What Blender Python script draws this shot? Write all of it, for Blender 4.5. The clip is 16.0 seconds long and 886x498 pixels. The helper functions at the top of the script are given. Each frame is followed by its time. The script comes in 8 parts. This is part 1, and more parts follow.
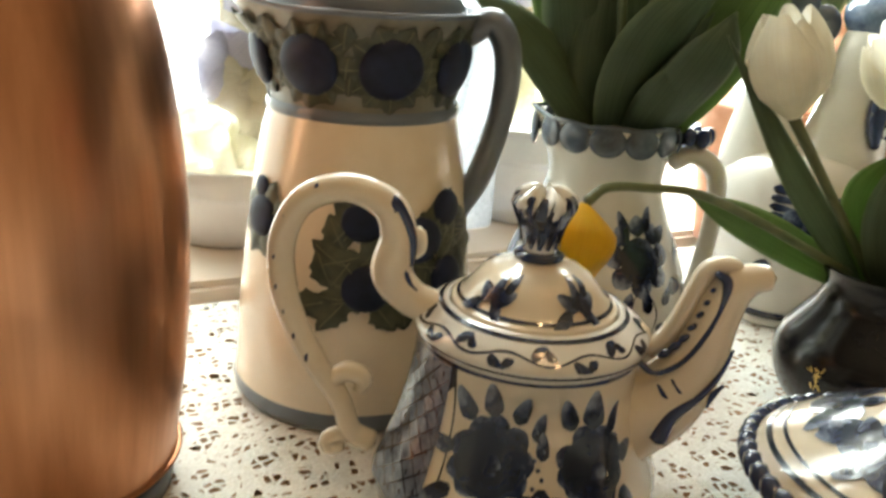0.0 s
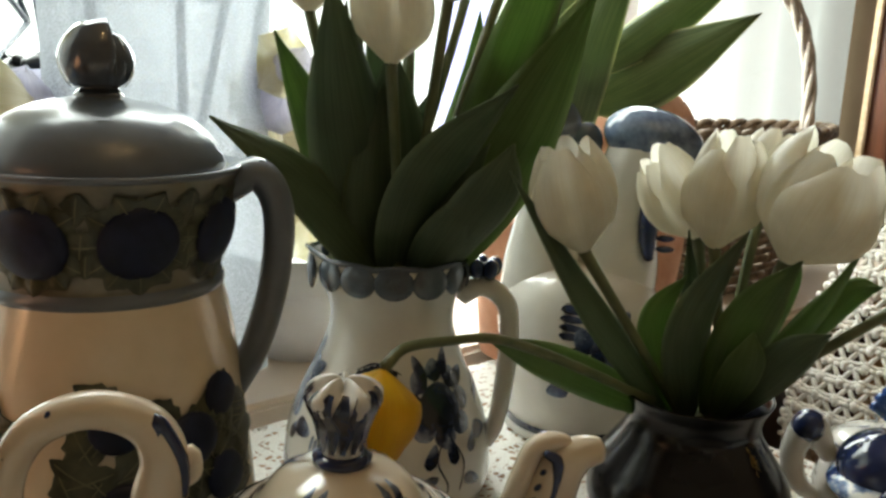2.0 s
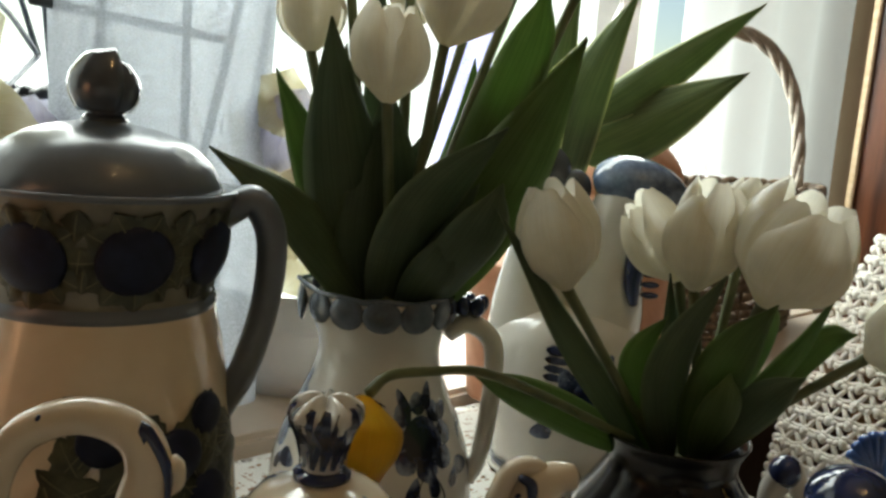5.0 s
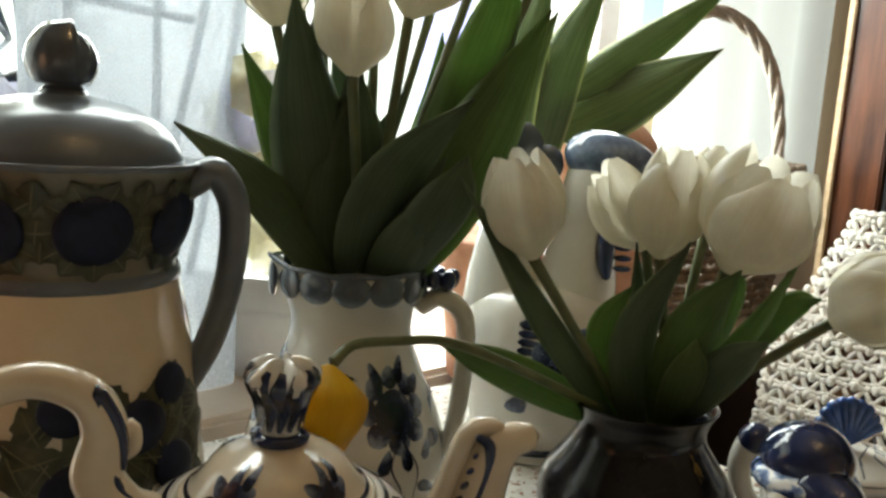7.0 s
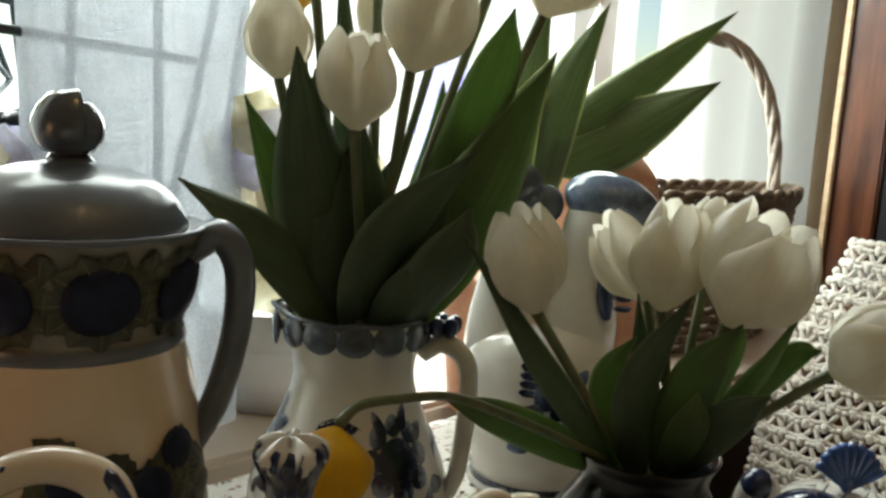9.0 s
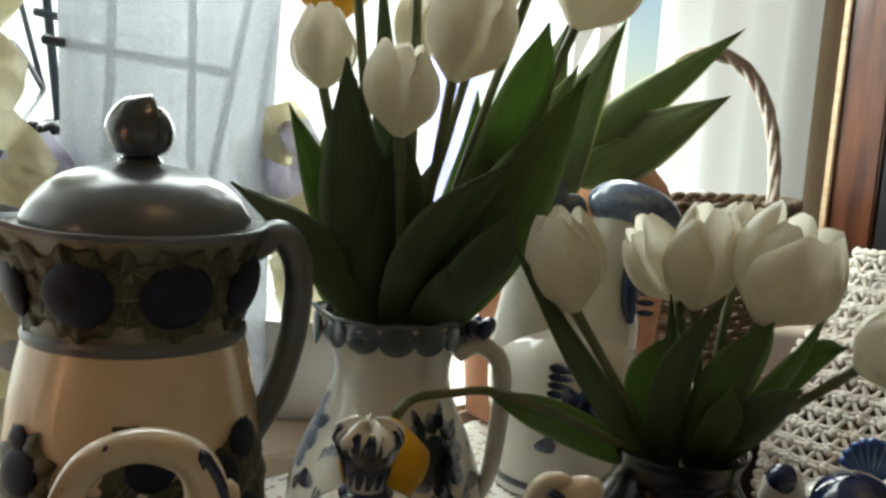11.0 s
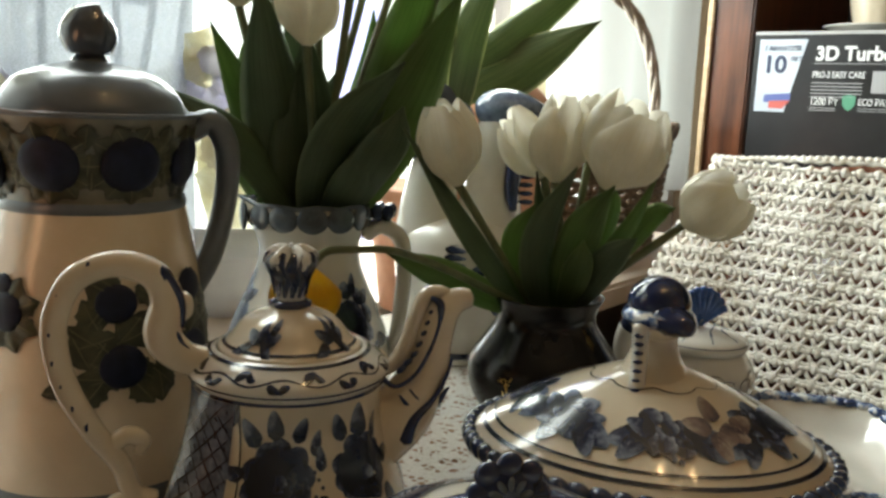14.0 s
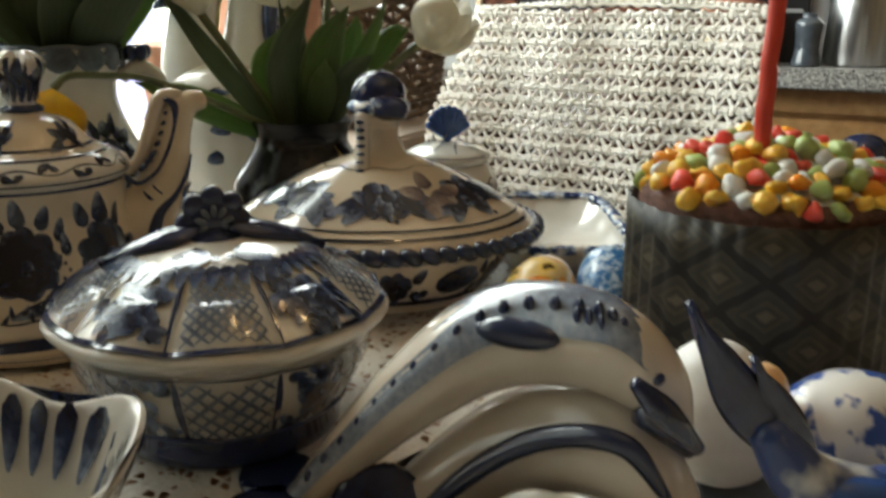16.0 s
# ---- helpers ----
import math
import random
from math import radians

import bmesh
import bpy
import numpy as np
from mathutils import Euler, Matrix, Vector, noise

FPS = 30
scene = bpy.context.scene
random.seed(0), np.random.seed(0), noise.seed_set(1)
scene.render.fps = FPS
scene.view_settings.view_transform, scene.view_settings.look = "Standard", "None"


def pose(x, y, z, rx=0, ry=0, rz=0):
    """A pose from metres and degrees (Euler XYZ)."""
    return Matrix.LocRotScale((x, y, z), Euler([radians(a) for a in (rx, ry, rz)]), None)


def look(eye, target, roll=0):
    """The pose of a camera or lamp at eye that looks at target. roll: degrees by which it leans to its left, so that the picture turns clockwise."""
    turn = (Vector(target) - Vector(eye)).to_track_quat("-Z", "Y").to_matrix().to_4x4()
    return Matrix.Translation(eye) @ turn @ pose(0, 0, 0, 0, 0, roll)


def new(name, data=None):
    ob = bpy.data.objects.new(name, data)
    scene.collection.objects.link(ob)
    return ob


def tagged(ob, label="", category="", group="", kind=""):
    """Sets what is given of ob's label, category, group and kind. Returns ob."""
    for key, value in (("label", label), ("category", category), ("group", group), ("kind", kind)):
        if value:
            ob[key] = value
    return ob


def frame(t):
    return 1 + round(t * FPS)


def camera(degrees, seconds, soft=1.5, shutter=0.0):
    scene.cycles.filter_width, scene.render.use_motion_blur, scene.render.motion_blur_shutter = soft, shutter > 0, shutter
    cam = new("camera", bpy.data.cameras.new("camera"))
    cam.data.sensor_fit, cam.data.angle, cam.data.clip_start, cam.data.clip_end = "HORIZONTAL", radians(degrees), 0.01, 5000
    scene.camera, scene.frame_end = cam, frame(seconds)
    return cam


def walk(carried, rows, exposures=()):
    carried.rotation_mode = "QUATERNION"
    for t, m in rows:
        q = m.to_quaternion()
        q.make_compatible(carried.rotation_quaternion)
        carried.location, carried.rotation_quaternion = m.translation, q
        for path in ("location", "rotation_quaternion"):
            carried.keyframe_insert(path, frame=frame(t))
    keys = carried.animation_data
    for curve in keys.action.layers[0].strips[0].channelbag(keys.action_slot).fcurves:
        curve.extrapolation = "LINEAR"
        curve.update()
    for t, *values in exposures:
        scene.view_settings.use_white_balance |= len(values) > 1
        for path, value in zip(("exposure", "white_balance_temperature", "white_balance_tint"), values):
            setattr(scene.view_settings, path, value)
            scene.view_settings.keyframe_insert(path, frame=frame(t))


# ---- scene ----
cam = camera(54.7, 16.0, soft=2.8, shutter=0.25)
PATH = [
    (0, (0.1221, 0.0792, 0.2627), (0.1856, 1.0231, -0.0613), 4.2),
    (0.5, (0.1265, 0.1162, 0.2716), (0.2811, 1.0708, 0.017), 2.4),
    (1, (0.1332, 0.1362, 0.2805), (0.4158, 1.0724, 0.0714), 1.5),
    (1.5, (0.1288, 0.1465, 0.2827), (0.4446, 1.0721, 0.0738), 2.5),
    (2, (0.1228, 0.1487, 0.2842), (0.4479, 1.0713, 0.0761), 2.7),
    (2.5, (0.111, 0.1547, 0.2945), (0.4346, 1.0785, 0.09), 2.8),
    (3, (0.1043, 0.168, 0.3226), (0.4314, 1.097, 0.1496), 4.1),
    (3.5, (0.0895, 0.1828, 0.3382), (0.414, 1.1181, 0.1967), 5.8),
    (4, (0.0962, 0.1732, 0.3367), (0.4157, 1.1113, 0.2032), 6.1),
    (4.5, (0.1095, 0.1487, 0.3027), (0.439, 1.0821, 0.1602), 4.9),
    (5, (0.1221, 0.1325, 0.2768), (0.4525, 1.0647, 0.1293), 4.7),
    (7.5, (0.1362, 0.1243, 0.2664), (0.4766, 1.0513, 0.1089), 3.8),
    (8, (0.1354, 0.1243, 0.2679), (0.4763, 1.0511, 0.1099), 3.8),
    (8.5, (0.131, 0.1265, 0.2782), (0.4714, 1.0539, 0.1233), 3.7),
    (9, (0.131, 0.1273, 0.2945), (0.4739, 1.0547, 0.145), 3.6),
    (11.5, (0.0733, 0.1088, 0.2775), (0.4363, 1.0319, 0.1505), 3.6),
    (12, (0.0555, 0.0777, 0.2605), (0.4286, 0.9955, 0.1244), 3.1),
    (12.5, (0.0459, 0.0592, 0.2627), (0.4313, 0.971, 0.1212), 2.6),
    (13, (0.0459, 0.04, 0.256), (0.4469, 0.943, 0.102), 2.7),
    (13.5, (0.0577, 0.0089, 0.2546), (0.4823, 0.8991, 0.0895), 2.4),
    (14, (0.0592, 0.003, 0.2494), (0.5023, 0.8827, 0.0773), 2.4),
    (14.5, (0.0688, -0.0178, 0.2427), (0.5424, 0.8439, 0.0602), 1.7),
    (15, (0.0733, -0.0429, 0.2353), (0.5931, 0.7894, 0.0429), 1.1),
    (15.5, (0.0777, -0.0644, 0.2205), (0.6354, 0.7379, 0.0075), 0.6),
    (16, (0.074, -0.0932, 0.1946), (0.6688, 0.662, -0.0808), -0.0),
]
STOPS = [(0.0, 1.6), (0.5, 1.15), (1.0, 0.7), (1.5, 0.55), (2.5, 0.34), (3.0, 0.0), (3.5, -0.6), (4.2, -0.6), (5.0, 0.1),
         (7.5, 0.52), (8.5, 0.34), (9.0, 0.14), (11.5, 0.05), (12.5, 0.3), (14.0, 0.42), (15.0, 0.38), (16.0, 0.54)]
EXPOSURES = [(t, stops, 6980, 0) for t, stops in STOPS]
walk(cam, [(t, look(eye, target, roll)) for t, eye, target, roll in PATH], EXPOSURES)

# ---- the room's axes: a runs along the window wall, b towards the window ----
TURN = radians(24.64)
ROOM = Matrix.Rotation(TURN, 4, "Z")


def room(a, b, z):
    return ROOM @ Vector((a, b, z))


# ---- light ----
world = bpy.data.worlds.new("sky")
scene.world = world
world.use_nodes = True
wn = world.node_tree
sky = wn.nodes.new("ShaderNodeTexSky")
sky.sky_type, sky.sun_disc = "NISHITA", False
sky.sun_elevation, sky.sun_rotation = radians(32), radians(-20)
wn.nodes["Background"].inputs[1].default_value = 0.12
wn.links.new(sky.outputs[0], wn.nodes["Background"].inputs[0])


def area_lamp(name, m, sx, sy, watts, colour):
    d = bpy.data.lights.new(name, "AREA")
    d.shape, d.size, d.size_y, d.energy, d.color = "RECTANGLE", sx, sy, watts, colour
    ob = new(name, d)
    ob.matrix_world = m
    return ob


area_lamp("window_daylight", look(room(0.95, 1.130, 0.62), room(0.85, 0.2, 0.15)), 1.5, 1.1, 44.0, (0.88, 0.94, 1.0))

# ---- materials ----


def mat(name):
    m = bpy.data.materials.new(name)
    m.use_nodes = True
    return m, m.node_tree, m.node_tree.nodes["Principled BSDF"]


def node(nt, kind, **values):
    n = nt.nodes.new("ShaderNode" + kind)
    for key, value in values.items():
        n.inputs[key.replace("_", " ")].default_value = value
    return n


def coords(nt, which="Object", scale=(1, 1, 1)):
    tc = nt.nodes.new("ShaderNodeTexCoord")
    mp = nt.nodes.new("ShaderNodeMapping")
    mp.inputs["Scale"].default_value = scale
    nt.links.new(tc.outputs[which], mp.inputs[0])
    return mp.outputs[0]


def noise_of(nt, vec, scale, detail=4.0, rough=0.55):
    n = node(nt, "TexNoise", Scale=scale, Detail=detail, Roughness=rough)
    nt.links.new(vec, n.inputs["Vector"])
    return n.outputs["Fac"]


def ramp(nt, fac, *stops):
    r = nt.nodes.new("ShaderNodeValToRGB")
    el = r.color_ramp.elements
    while len(el) < len(stops):
        el.new(0.5)
    for e, (p, c) in zip(el, stops):
        e.position = p
        e.color = (*c, 1) if len(c) == 3 else c
    nt.links.new(fac, r.inputs[0])
    return r.outputs[0]


def bump(nt, bsdf, height, strength=0.2, dist=0.001):
    b = node(nt, "Bump", Strength=strength, Distance=dist)
    nt.links.new(height, b.inputs["Height"])
    nt.links.new(b.outputs[0], bsdf.inputs["Normal"])


def simple(name, c1, c2, scale=40, rough=0.4, bumps=0.15, metal=0.0, dist=0.0006, stretch=(1, 1, 1), coat=0.0, spread=(0.3, 0.7)):
    m, nt, p = mat(name)
    v = coords(nt, scale=stretch)
    f = noise_of(nt, v, scale)
    nt.links.new(ramp(nt, f, (spread[0], c1), (spread[1], c2)), p.inputs["Base Color"])
    p.inputs["Roughness"].default_value = rough
    p.inputs["Metallic"].default_value = metal
    p.inputs["Coat Weight"].default_value = coat
    p.inputs["Coat Roughness"].default_value = 0.06
    if bumps:
        bump(nt, p, noise_of(nt, v, scale * 3.1), bumps, dist)
    return m


def glaze(name, c1, c2, rough=0.16, scale=28, wave=0.12):
    """Fired glaze: soft cloudy colour, faint pinholes, an uneven surface."""
    m, nt, p = mat(name)
    v = coords(nt)
    f = noise_of(nt, v, scale, 5.0, 0.6)
    nt.links.new(ramp(nt, f, (0.25, c1), (0.75, c2)), p.inputs["Base Color"])
    p.inputs["Roughness"].default_value = rough
    p.inputs["Coat Weight"].default_value = 0.6
    p.inputs["Coat Roughness"].default_value = 0.07
    bump(nt, p, noise_of(nt, v, 55, 2.0), wave, 0.0012)
    return m


def brushed_paint(name, dark, mid, pale):
    """Painted strokes, thick at one edge and thin at the other, under the glaze."""
    m, nt, p = mat(name)
    uv = coords(nt, "UV")
    sep = nt.nodes.new("ShaderNodeSeparateXYZ")
    nt.links.new(uv, sep.inputs[0])
    f = noise_of(nt, coords(nt), 260, 3.0)
    add = nt.nodes.new("ShaderNodeMath")
    add.operation = "MULTIPLY_ADD"
    nt.links.new(f, add.inputs[0])
    add.inputs[1].default_value = 0.55
    grad = nt.nodes.new("ShaderNodeMath")
    grad.operation = "MULTIPLY"
    grad.inputs[1].default_value = 0.7
    nt.links.new(sep.outputs[1], grad.inputs[0])
    nt.links.new(grad.outputs[0], add.inputs[2])
    nt.links.new(ramp(nt, add.outputs[0], (0.36, dark), (0.66, mid), (0.98, pale)), p.inputs["Base Color"])
    p.inputs["Roughness"].default_value = 0.2
    p.inputs["Coat Weight"].default_value = 0.6
    p.inputs["Coat Roughness"].default_value = 0.08
    return m


CREAM = glaze("cream_glaze", (0.64, 0.54, 0.40), (0.74, 0.65, 0.51))
WHITE = glaze("white_glaze", (0.60, 0.57, 0.51), (0.70, 0.67, 0.60))
GREYBLUE = glaze("grey_blue_glaze", (0.085, 0.105, 0.13), (0.14, 0.165, 0.20), 0.3)
GREYBLUE.node_tree.nodes["Principled BSDF"].inputs["Coat Weight"].default_value = 0.3
DARKGREY = glaze("slate_glaze", (0.045, 0.055, 0.07), (0.11, 0.13, 0.16), 0.14)
NAVY = glaze("navy_glaze", (0.006, 0.010, 0.035), (0.02, 0.035, 0.11), 0.13, 60)
BLUE = glaze("cobalt_glaze", (0.015, 0.045, 0.18), (0.05, 0.13, 0.40), 0.14, 70)
BLACK = glaze("black_glaze", (0.006, 0.006, 0.008), (0.012, 0.012, 0.015), 0.2)
black_bsdf = BLACK.node_tree.nodes["Principled BSDF"]
black_bsdf.inputs["Coat Weight"].default_value = 0.15
black_bsdf.inputs["Specular IOR Level"].default_value = 0.32
PLUM = simple("plum_glaze", (0.004, 0.007, 0.020), (0.011, 0.018, 0.052), 90, 0.5, 0.15)
PLUM.node_tree.nodes["Principled BSDF"].inputs["Specular IOR Level"].default_value = 0.28
LEAFGLAZE = simple("olive_leaf_glaze", (0.014, 0.019, 0.012), (0.085, 0.090, 0.050), 75, 0.36, 0.35)
COLLARGLAZE = glaze("stone_collar_glaze", (0.115, 0.112, 0.082), (0.21, 0.20, 0.15), 0.3, 70)
LEAFRIB = simple("pale_leaf_vein", (0.085, 0.090, 0.050), (0.15, 0.15, 0.085), 90, 0.4, 0.1)
PAINT = brushed_paint("cobalt_brushwork", (0.004, 0.007, 0.026), (0.016, 0.030, 0.080), (0.17, 0.22, 0.33))
PAINTBLACK = brushed_paint("dark_brushwork", (0.004, 0.006, 0.016), (0.016, 0.023, 0.055), (0.24, 0.28, 0.36))
PAINTGREY = brushed_paint("washed_brushwork", (0.06, 0.07, 0.10), (0.18, 0.21, 0.27), (0.40, 0.43, 0.48))
SLATELOBE = glaze("slate_blue_lobe", (0.025, 0.035, 0.050), (0.12, 0.15, 0.19), 0.16, 70)
PAINTBROWN = brushed_paint("brown_brushwork", (0.06, 0.04, 0.05), (0.20, 0.14, 0.12), (0.38, 0.32, 0.28))
GOLD = simple("gold_paint", (0.55, 0.38, 0.12), (0.75, 0.55, 0.22), 300, 0.3, 0, 1.0)
COPPER = simple("brushed_copper", (0.52, 0.24, 0.125), (0.64, 0.31, 0.17), 26, 0.3, 0.06, 1.0, 0.0003, (6, 6, 0.03))
STEEL = simple("brushed_steel", (0.45, 0.46, 0.47), (0.62, 0.62, 0.62), 20, 0.28, 0.08, 1.0, 0.0003, (8, 8, 0.3))
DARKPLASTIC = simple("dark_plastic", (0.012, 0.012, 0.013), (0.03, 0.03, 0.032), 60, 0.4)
TERRACOTTA = simple("terracotta", (0.50, 0.22, 0.12), (0.62, 0.32, 0.20), 50, 0.62, 0.3)
WICKER = simple("wicker", (0.07, 0.045, 0.028), (0.24, 0.17, 0.11), 90, 0.6, 0.4, 0, 0.001, (1, 1, 1))
WICKERPALE = simple("peeled_willow", (0.36, 0.30, 0.24), (0.64, 0.57, 0.49), 60, 0.5, 0.4, 0, 0.001)
DARKWOOD = simple("dark_stained_wood", (0.05, 0.016, 0.007), (0.17, 0.058, 0.026), 9, 0.3, 0.15, 0, 0.0008, (5, 5, 0.6), 0.3)
OAK = simple("honey_oak", (0.36, 0.19, 0.075), (0.52, 0.31, 0.14), 8, 0.4, 0.15, 0, 0.0008, (0.7, 6, 6))
TABLEWOOD = simple("table_wood", (0.30, 0.13, 0.045), (0.42, 0.21, 0.085), 7, 0.35, 0.15, 0, 0.0008, (1, 8, 8))
PALEWOOD = simple("pale_turned_wood", (0.48, 0.33, 0.19), (0.62, 0.46, 0.29), 20, 0.5, 0.15, 0, 0.0005, (1, 1, 5))
REDWOOD = simple("reddish_wood", (0.30, 0.11, 0.055), (0.44, 0.18, 0.10), 18, 0.45, 0.15)
PLASTER = simple("white_plaster", (0.72, 0.71, 0.68), (0.80, 0.79, 0.77), 6, 0.7, 0.2, 0, 0.002)
# wall and ceiling tones are invented, dark enough to keep bounced light dim
WARMWALL = simple("warm_wall", (0.30, 0.21, 0.13), (0.37, 0.27, 0.17), 5, 0.75, 0.2, 0, 0.002)
CEILING = simple("dimmed_ceiling", (0.34, 0.27, 0.19), (0.42, 0.34, 0.25), 5, 0.7, 0.2, 0, 0.002, (1, 8, 1))
FLOORWOOD = simple("floor_wood", (0.16, 0.08, 0.035), (0.26, 0.14, 0.07), 5, 0.4, 0.15, 0, 0.001, (1, 9, 1))
SILLPAINT = simple("sill_paint", (0.55, 0.46, 0.37), (0.64, 0.55, 0.46), 10, 0.45, 0.15)
FRAMEPAINT = simple("window_paint", (0.68, 0.66, 0.62), (0.78, 0.76, 0.73), 12, 0.4, 0.15)
YARN = simple("cotton_yarn", (0.78, 0.74, 0.66), (0.88, 0.85, 0.79), 22, 0.85, 0.6, 0, 0.0012)
CANDLEWAX = simple("red_wax", (0.50, 0.035, 0.02), (0.62, 0.06, 0.035), 60, 0.4, 0.1)
CRUMB = simple("cake_crust", (0.09, 0.035, 0.025), (0.22, 0.10, 0.07), 180, 0.75, 0.7, 0, 0.003)
ICING = simple("sugar_icing", (0.80, 0.79, 0.77), (0.88, 0.87, 0.85), 70, 0.35, 0.2)


def granite():
    m, nt, p = mat("speckled_granite")
    v = coords(nt)
    nt.links.new(ramp(nt, noise_of(nt, v, 240, 3.0, 0.7), (0.38, (0.05, 0.05, 0.05)), (0.5, (0.30, 0.29, 0.28)), (0.62, (0.62, 0.60, 0.57))), p.inputs["Base Color"])
    p.inputs["Roughness"].default_value = 0.3
    return m


GRANITE = granite()


def leafy(name, dark, pale, rim, glow=0.45):
    """Leaf or petal: lengthwise veins, thin enough to let light through."""
    m, nt, p = mat(name)
    uv = coords(nt, "UV", (26, 1.3, 1))
    f = noise_of(nt, uv, 1.6, 4.0)
    col = ramp(nt, f, (0.3, dark), (0.7, pale))
    sep = nt.nodes.new("ShaderNodeSeparateXYZ")
    nt.links.new(coords(nt, "UV"), sep.inputs[0])
    edge = nt.nodes.new("ShaderNodeMath")
    edge.operation = "PINGPONG"
    edge.inputs[1].default_value = 0.5
    nt.links.new(sep.outputs[0], edge.inputs[0])
    er = ramp(nt, edge.outputs[0], (0.0, (1, 1, 1)), (0.07, (0, 0, 0)))
    mix = nt.nodes.new("ShaderNodeMix")
    mix.data_type = "RGBA"
    nt.links.new(er, mix.inputs[0])
    nt.links.new(col, mix.inputs[6])
    mix.inputs[7].default_value = (*rim, 1)
    blotch = nt.nodes.new("ShaderNodeMix")
    blotch.data_type, blotch.blend_type = "RGBA", "MULTIPLY"
    blotch.inputs[0].default_value = 0.5
    nt.links.new(mix.outputs[2], blotch.inputs[6])
    nt.links.new(ramp(nt, noise_of(nt, coords(nt), 45, 3.0), (0.3, (0.72, 0.72, 0.72)), (0.7, (1, 1, 1))), blotch.inputs[7])
    nt.links.new(blotch.outputs[2], p.inputs["Base Color"])
    p.inputs["Roughness"].default_value = 0.42
    bump(nt, p, f, 0.3, 0.0006)
    tr = nt.nodes.new("ShaderNodeBsdfTranslucent")
    nt.links.new(blotch.outputs[2], tr.inputs[0])
    ms = nt.nodes.new("ShaderNodeMixShader")
    ms.inputs[0].default_value = glow
    nt.links.new(p.outputs[0], ms.inputs[1])
    nt.links.new(tr.outputs[0], ms.inputs[2])
    nt.links.new(ms.outputs[0], nt.nodes["Material Output"].inputs[0])
    return m


# one leaf in two tones: LEAF as in shade, LEAFLIT brightened as if lit
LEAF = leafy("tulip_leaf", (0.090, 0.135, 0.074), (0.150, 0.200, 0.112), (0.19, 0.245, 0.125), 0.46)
LEAFLIT = leafy("lit_tulip_leaf", (0.12, 0.195, 0.066), (0.20, 0.29, 0.105), (0.25, 0.33, 0.13), 0.55)
LEAFRIM = leafy("striped_leaf", (0.11, 0.155, 0.075), (0.20, 0.25, 0.12), (0.62, 0.65, 0.34), 0.5)
STEM = simple("tulip_stem", (0.08, 0.11, 0.045), (0.16, 0.17, 0.08), 60, 0.5, 0.2)
PETAL = leafy("white_petal", (0.83, 0.78, 0.64), (0.89, 0.86, 0.76), (0.88, 0.86, 0.76), 0.56)
YPETAL = leafy("yellow_petal", (0.80, 0.45, 0.01), (0.85, 0.56, 0.02), (0.85, 0.55, 0.02), 0.35)
PALEPETAL = leafy("pale_orchid_petal", (0.74, 0.70, 0.50), (0.84, 0.82, 0.70), (0.80, 0.78, 0.60), 0.5)
LILACPETAL = leafy("lilac_petal", (0.56, 0.56, 0.70), (0.70, 0.70, 0.80), (0.7, 0.7, 0.8), 0.5)


def sheer(name, colour, scale, thread, clear):
    """Thin cloth that lets most of the light through, with a woven net."""
    m, nt, p = mat(name)
    v = coords(nt)
    vor = nt.nodes.new("ShaderNodeTexVoronoi")
    vor.feature = "DISTANCE_TO_EDGE"
    vor.inputs["Scale"].default_value = scale
    nt.links.new(v, vor.inputs["Vector"])
    fac = ramp(nt, vor.outputs["Distance"], (thread, (1, 1, 1)), (thread + 0.08, (clear, clear, clear)))
    p.inputs["Base Color"].default_value = (*colour, 1)
    p.inputs["Roughness"].default_value = 0.8
    tl = nt.nodes.new("ShaderNodeBsdfTranslucent")
    tl.inputs[0].default_value = (*colour, 1)
    a = nt.nodes.new("ShaderNodeMixShader")
    a.inputs[0].default_value = 0.6
    nt.links.new(p.outputs[0], a.inputs[1])
    nt.links.new(tl.outputs[0], a.inputs[2])
    tp = nt.nodes.new("ShaderNodeBsdfTransparent")
    b = nt.nodes.new("ShaderNodeMixShader")
    nt.links.new(fac, b.inputs[0])
    nt.links.new(tp.outputs[0], b.inputs[1])
    nt.links.new(a.outputs[0], b.inputs[2])
    nt.links.new(b.outputs[0], nt.nodes["Material Output"].inputs[0])
    return m


NET = sheer("net_curtain", (0.86, 0.87, 0.88), 60, 0.06, 0.35)
FROST = sheer("frosted_wrap", (0.52, 0.55, 0.59), 420, 0.06, 0.68)
FILM = sheer("clear_film", (0.85, 0.87, 0.88), 25, 0.03, 0.12)


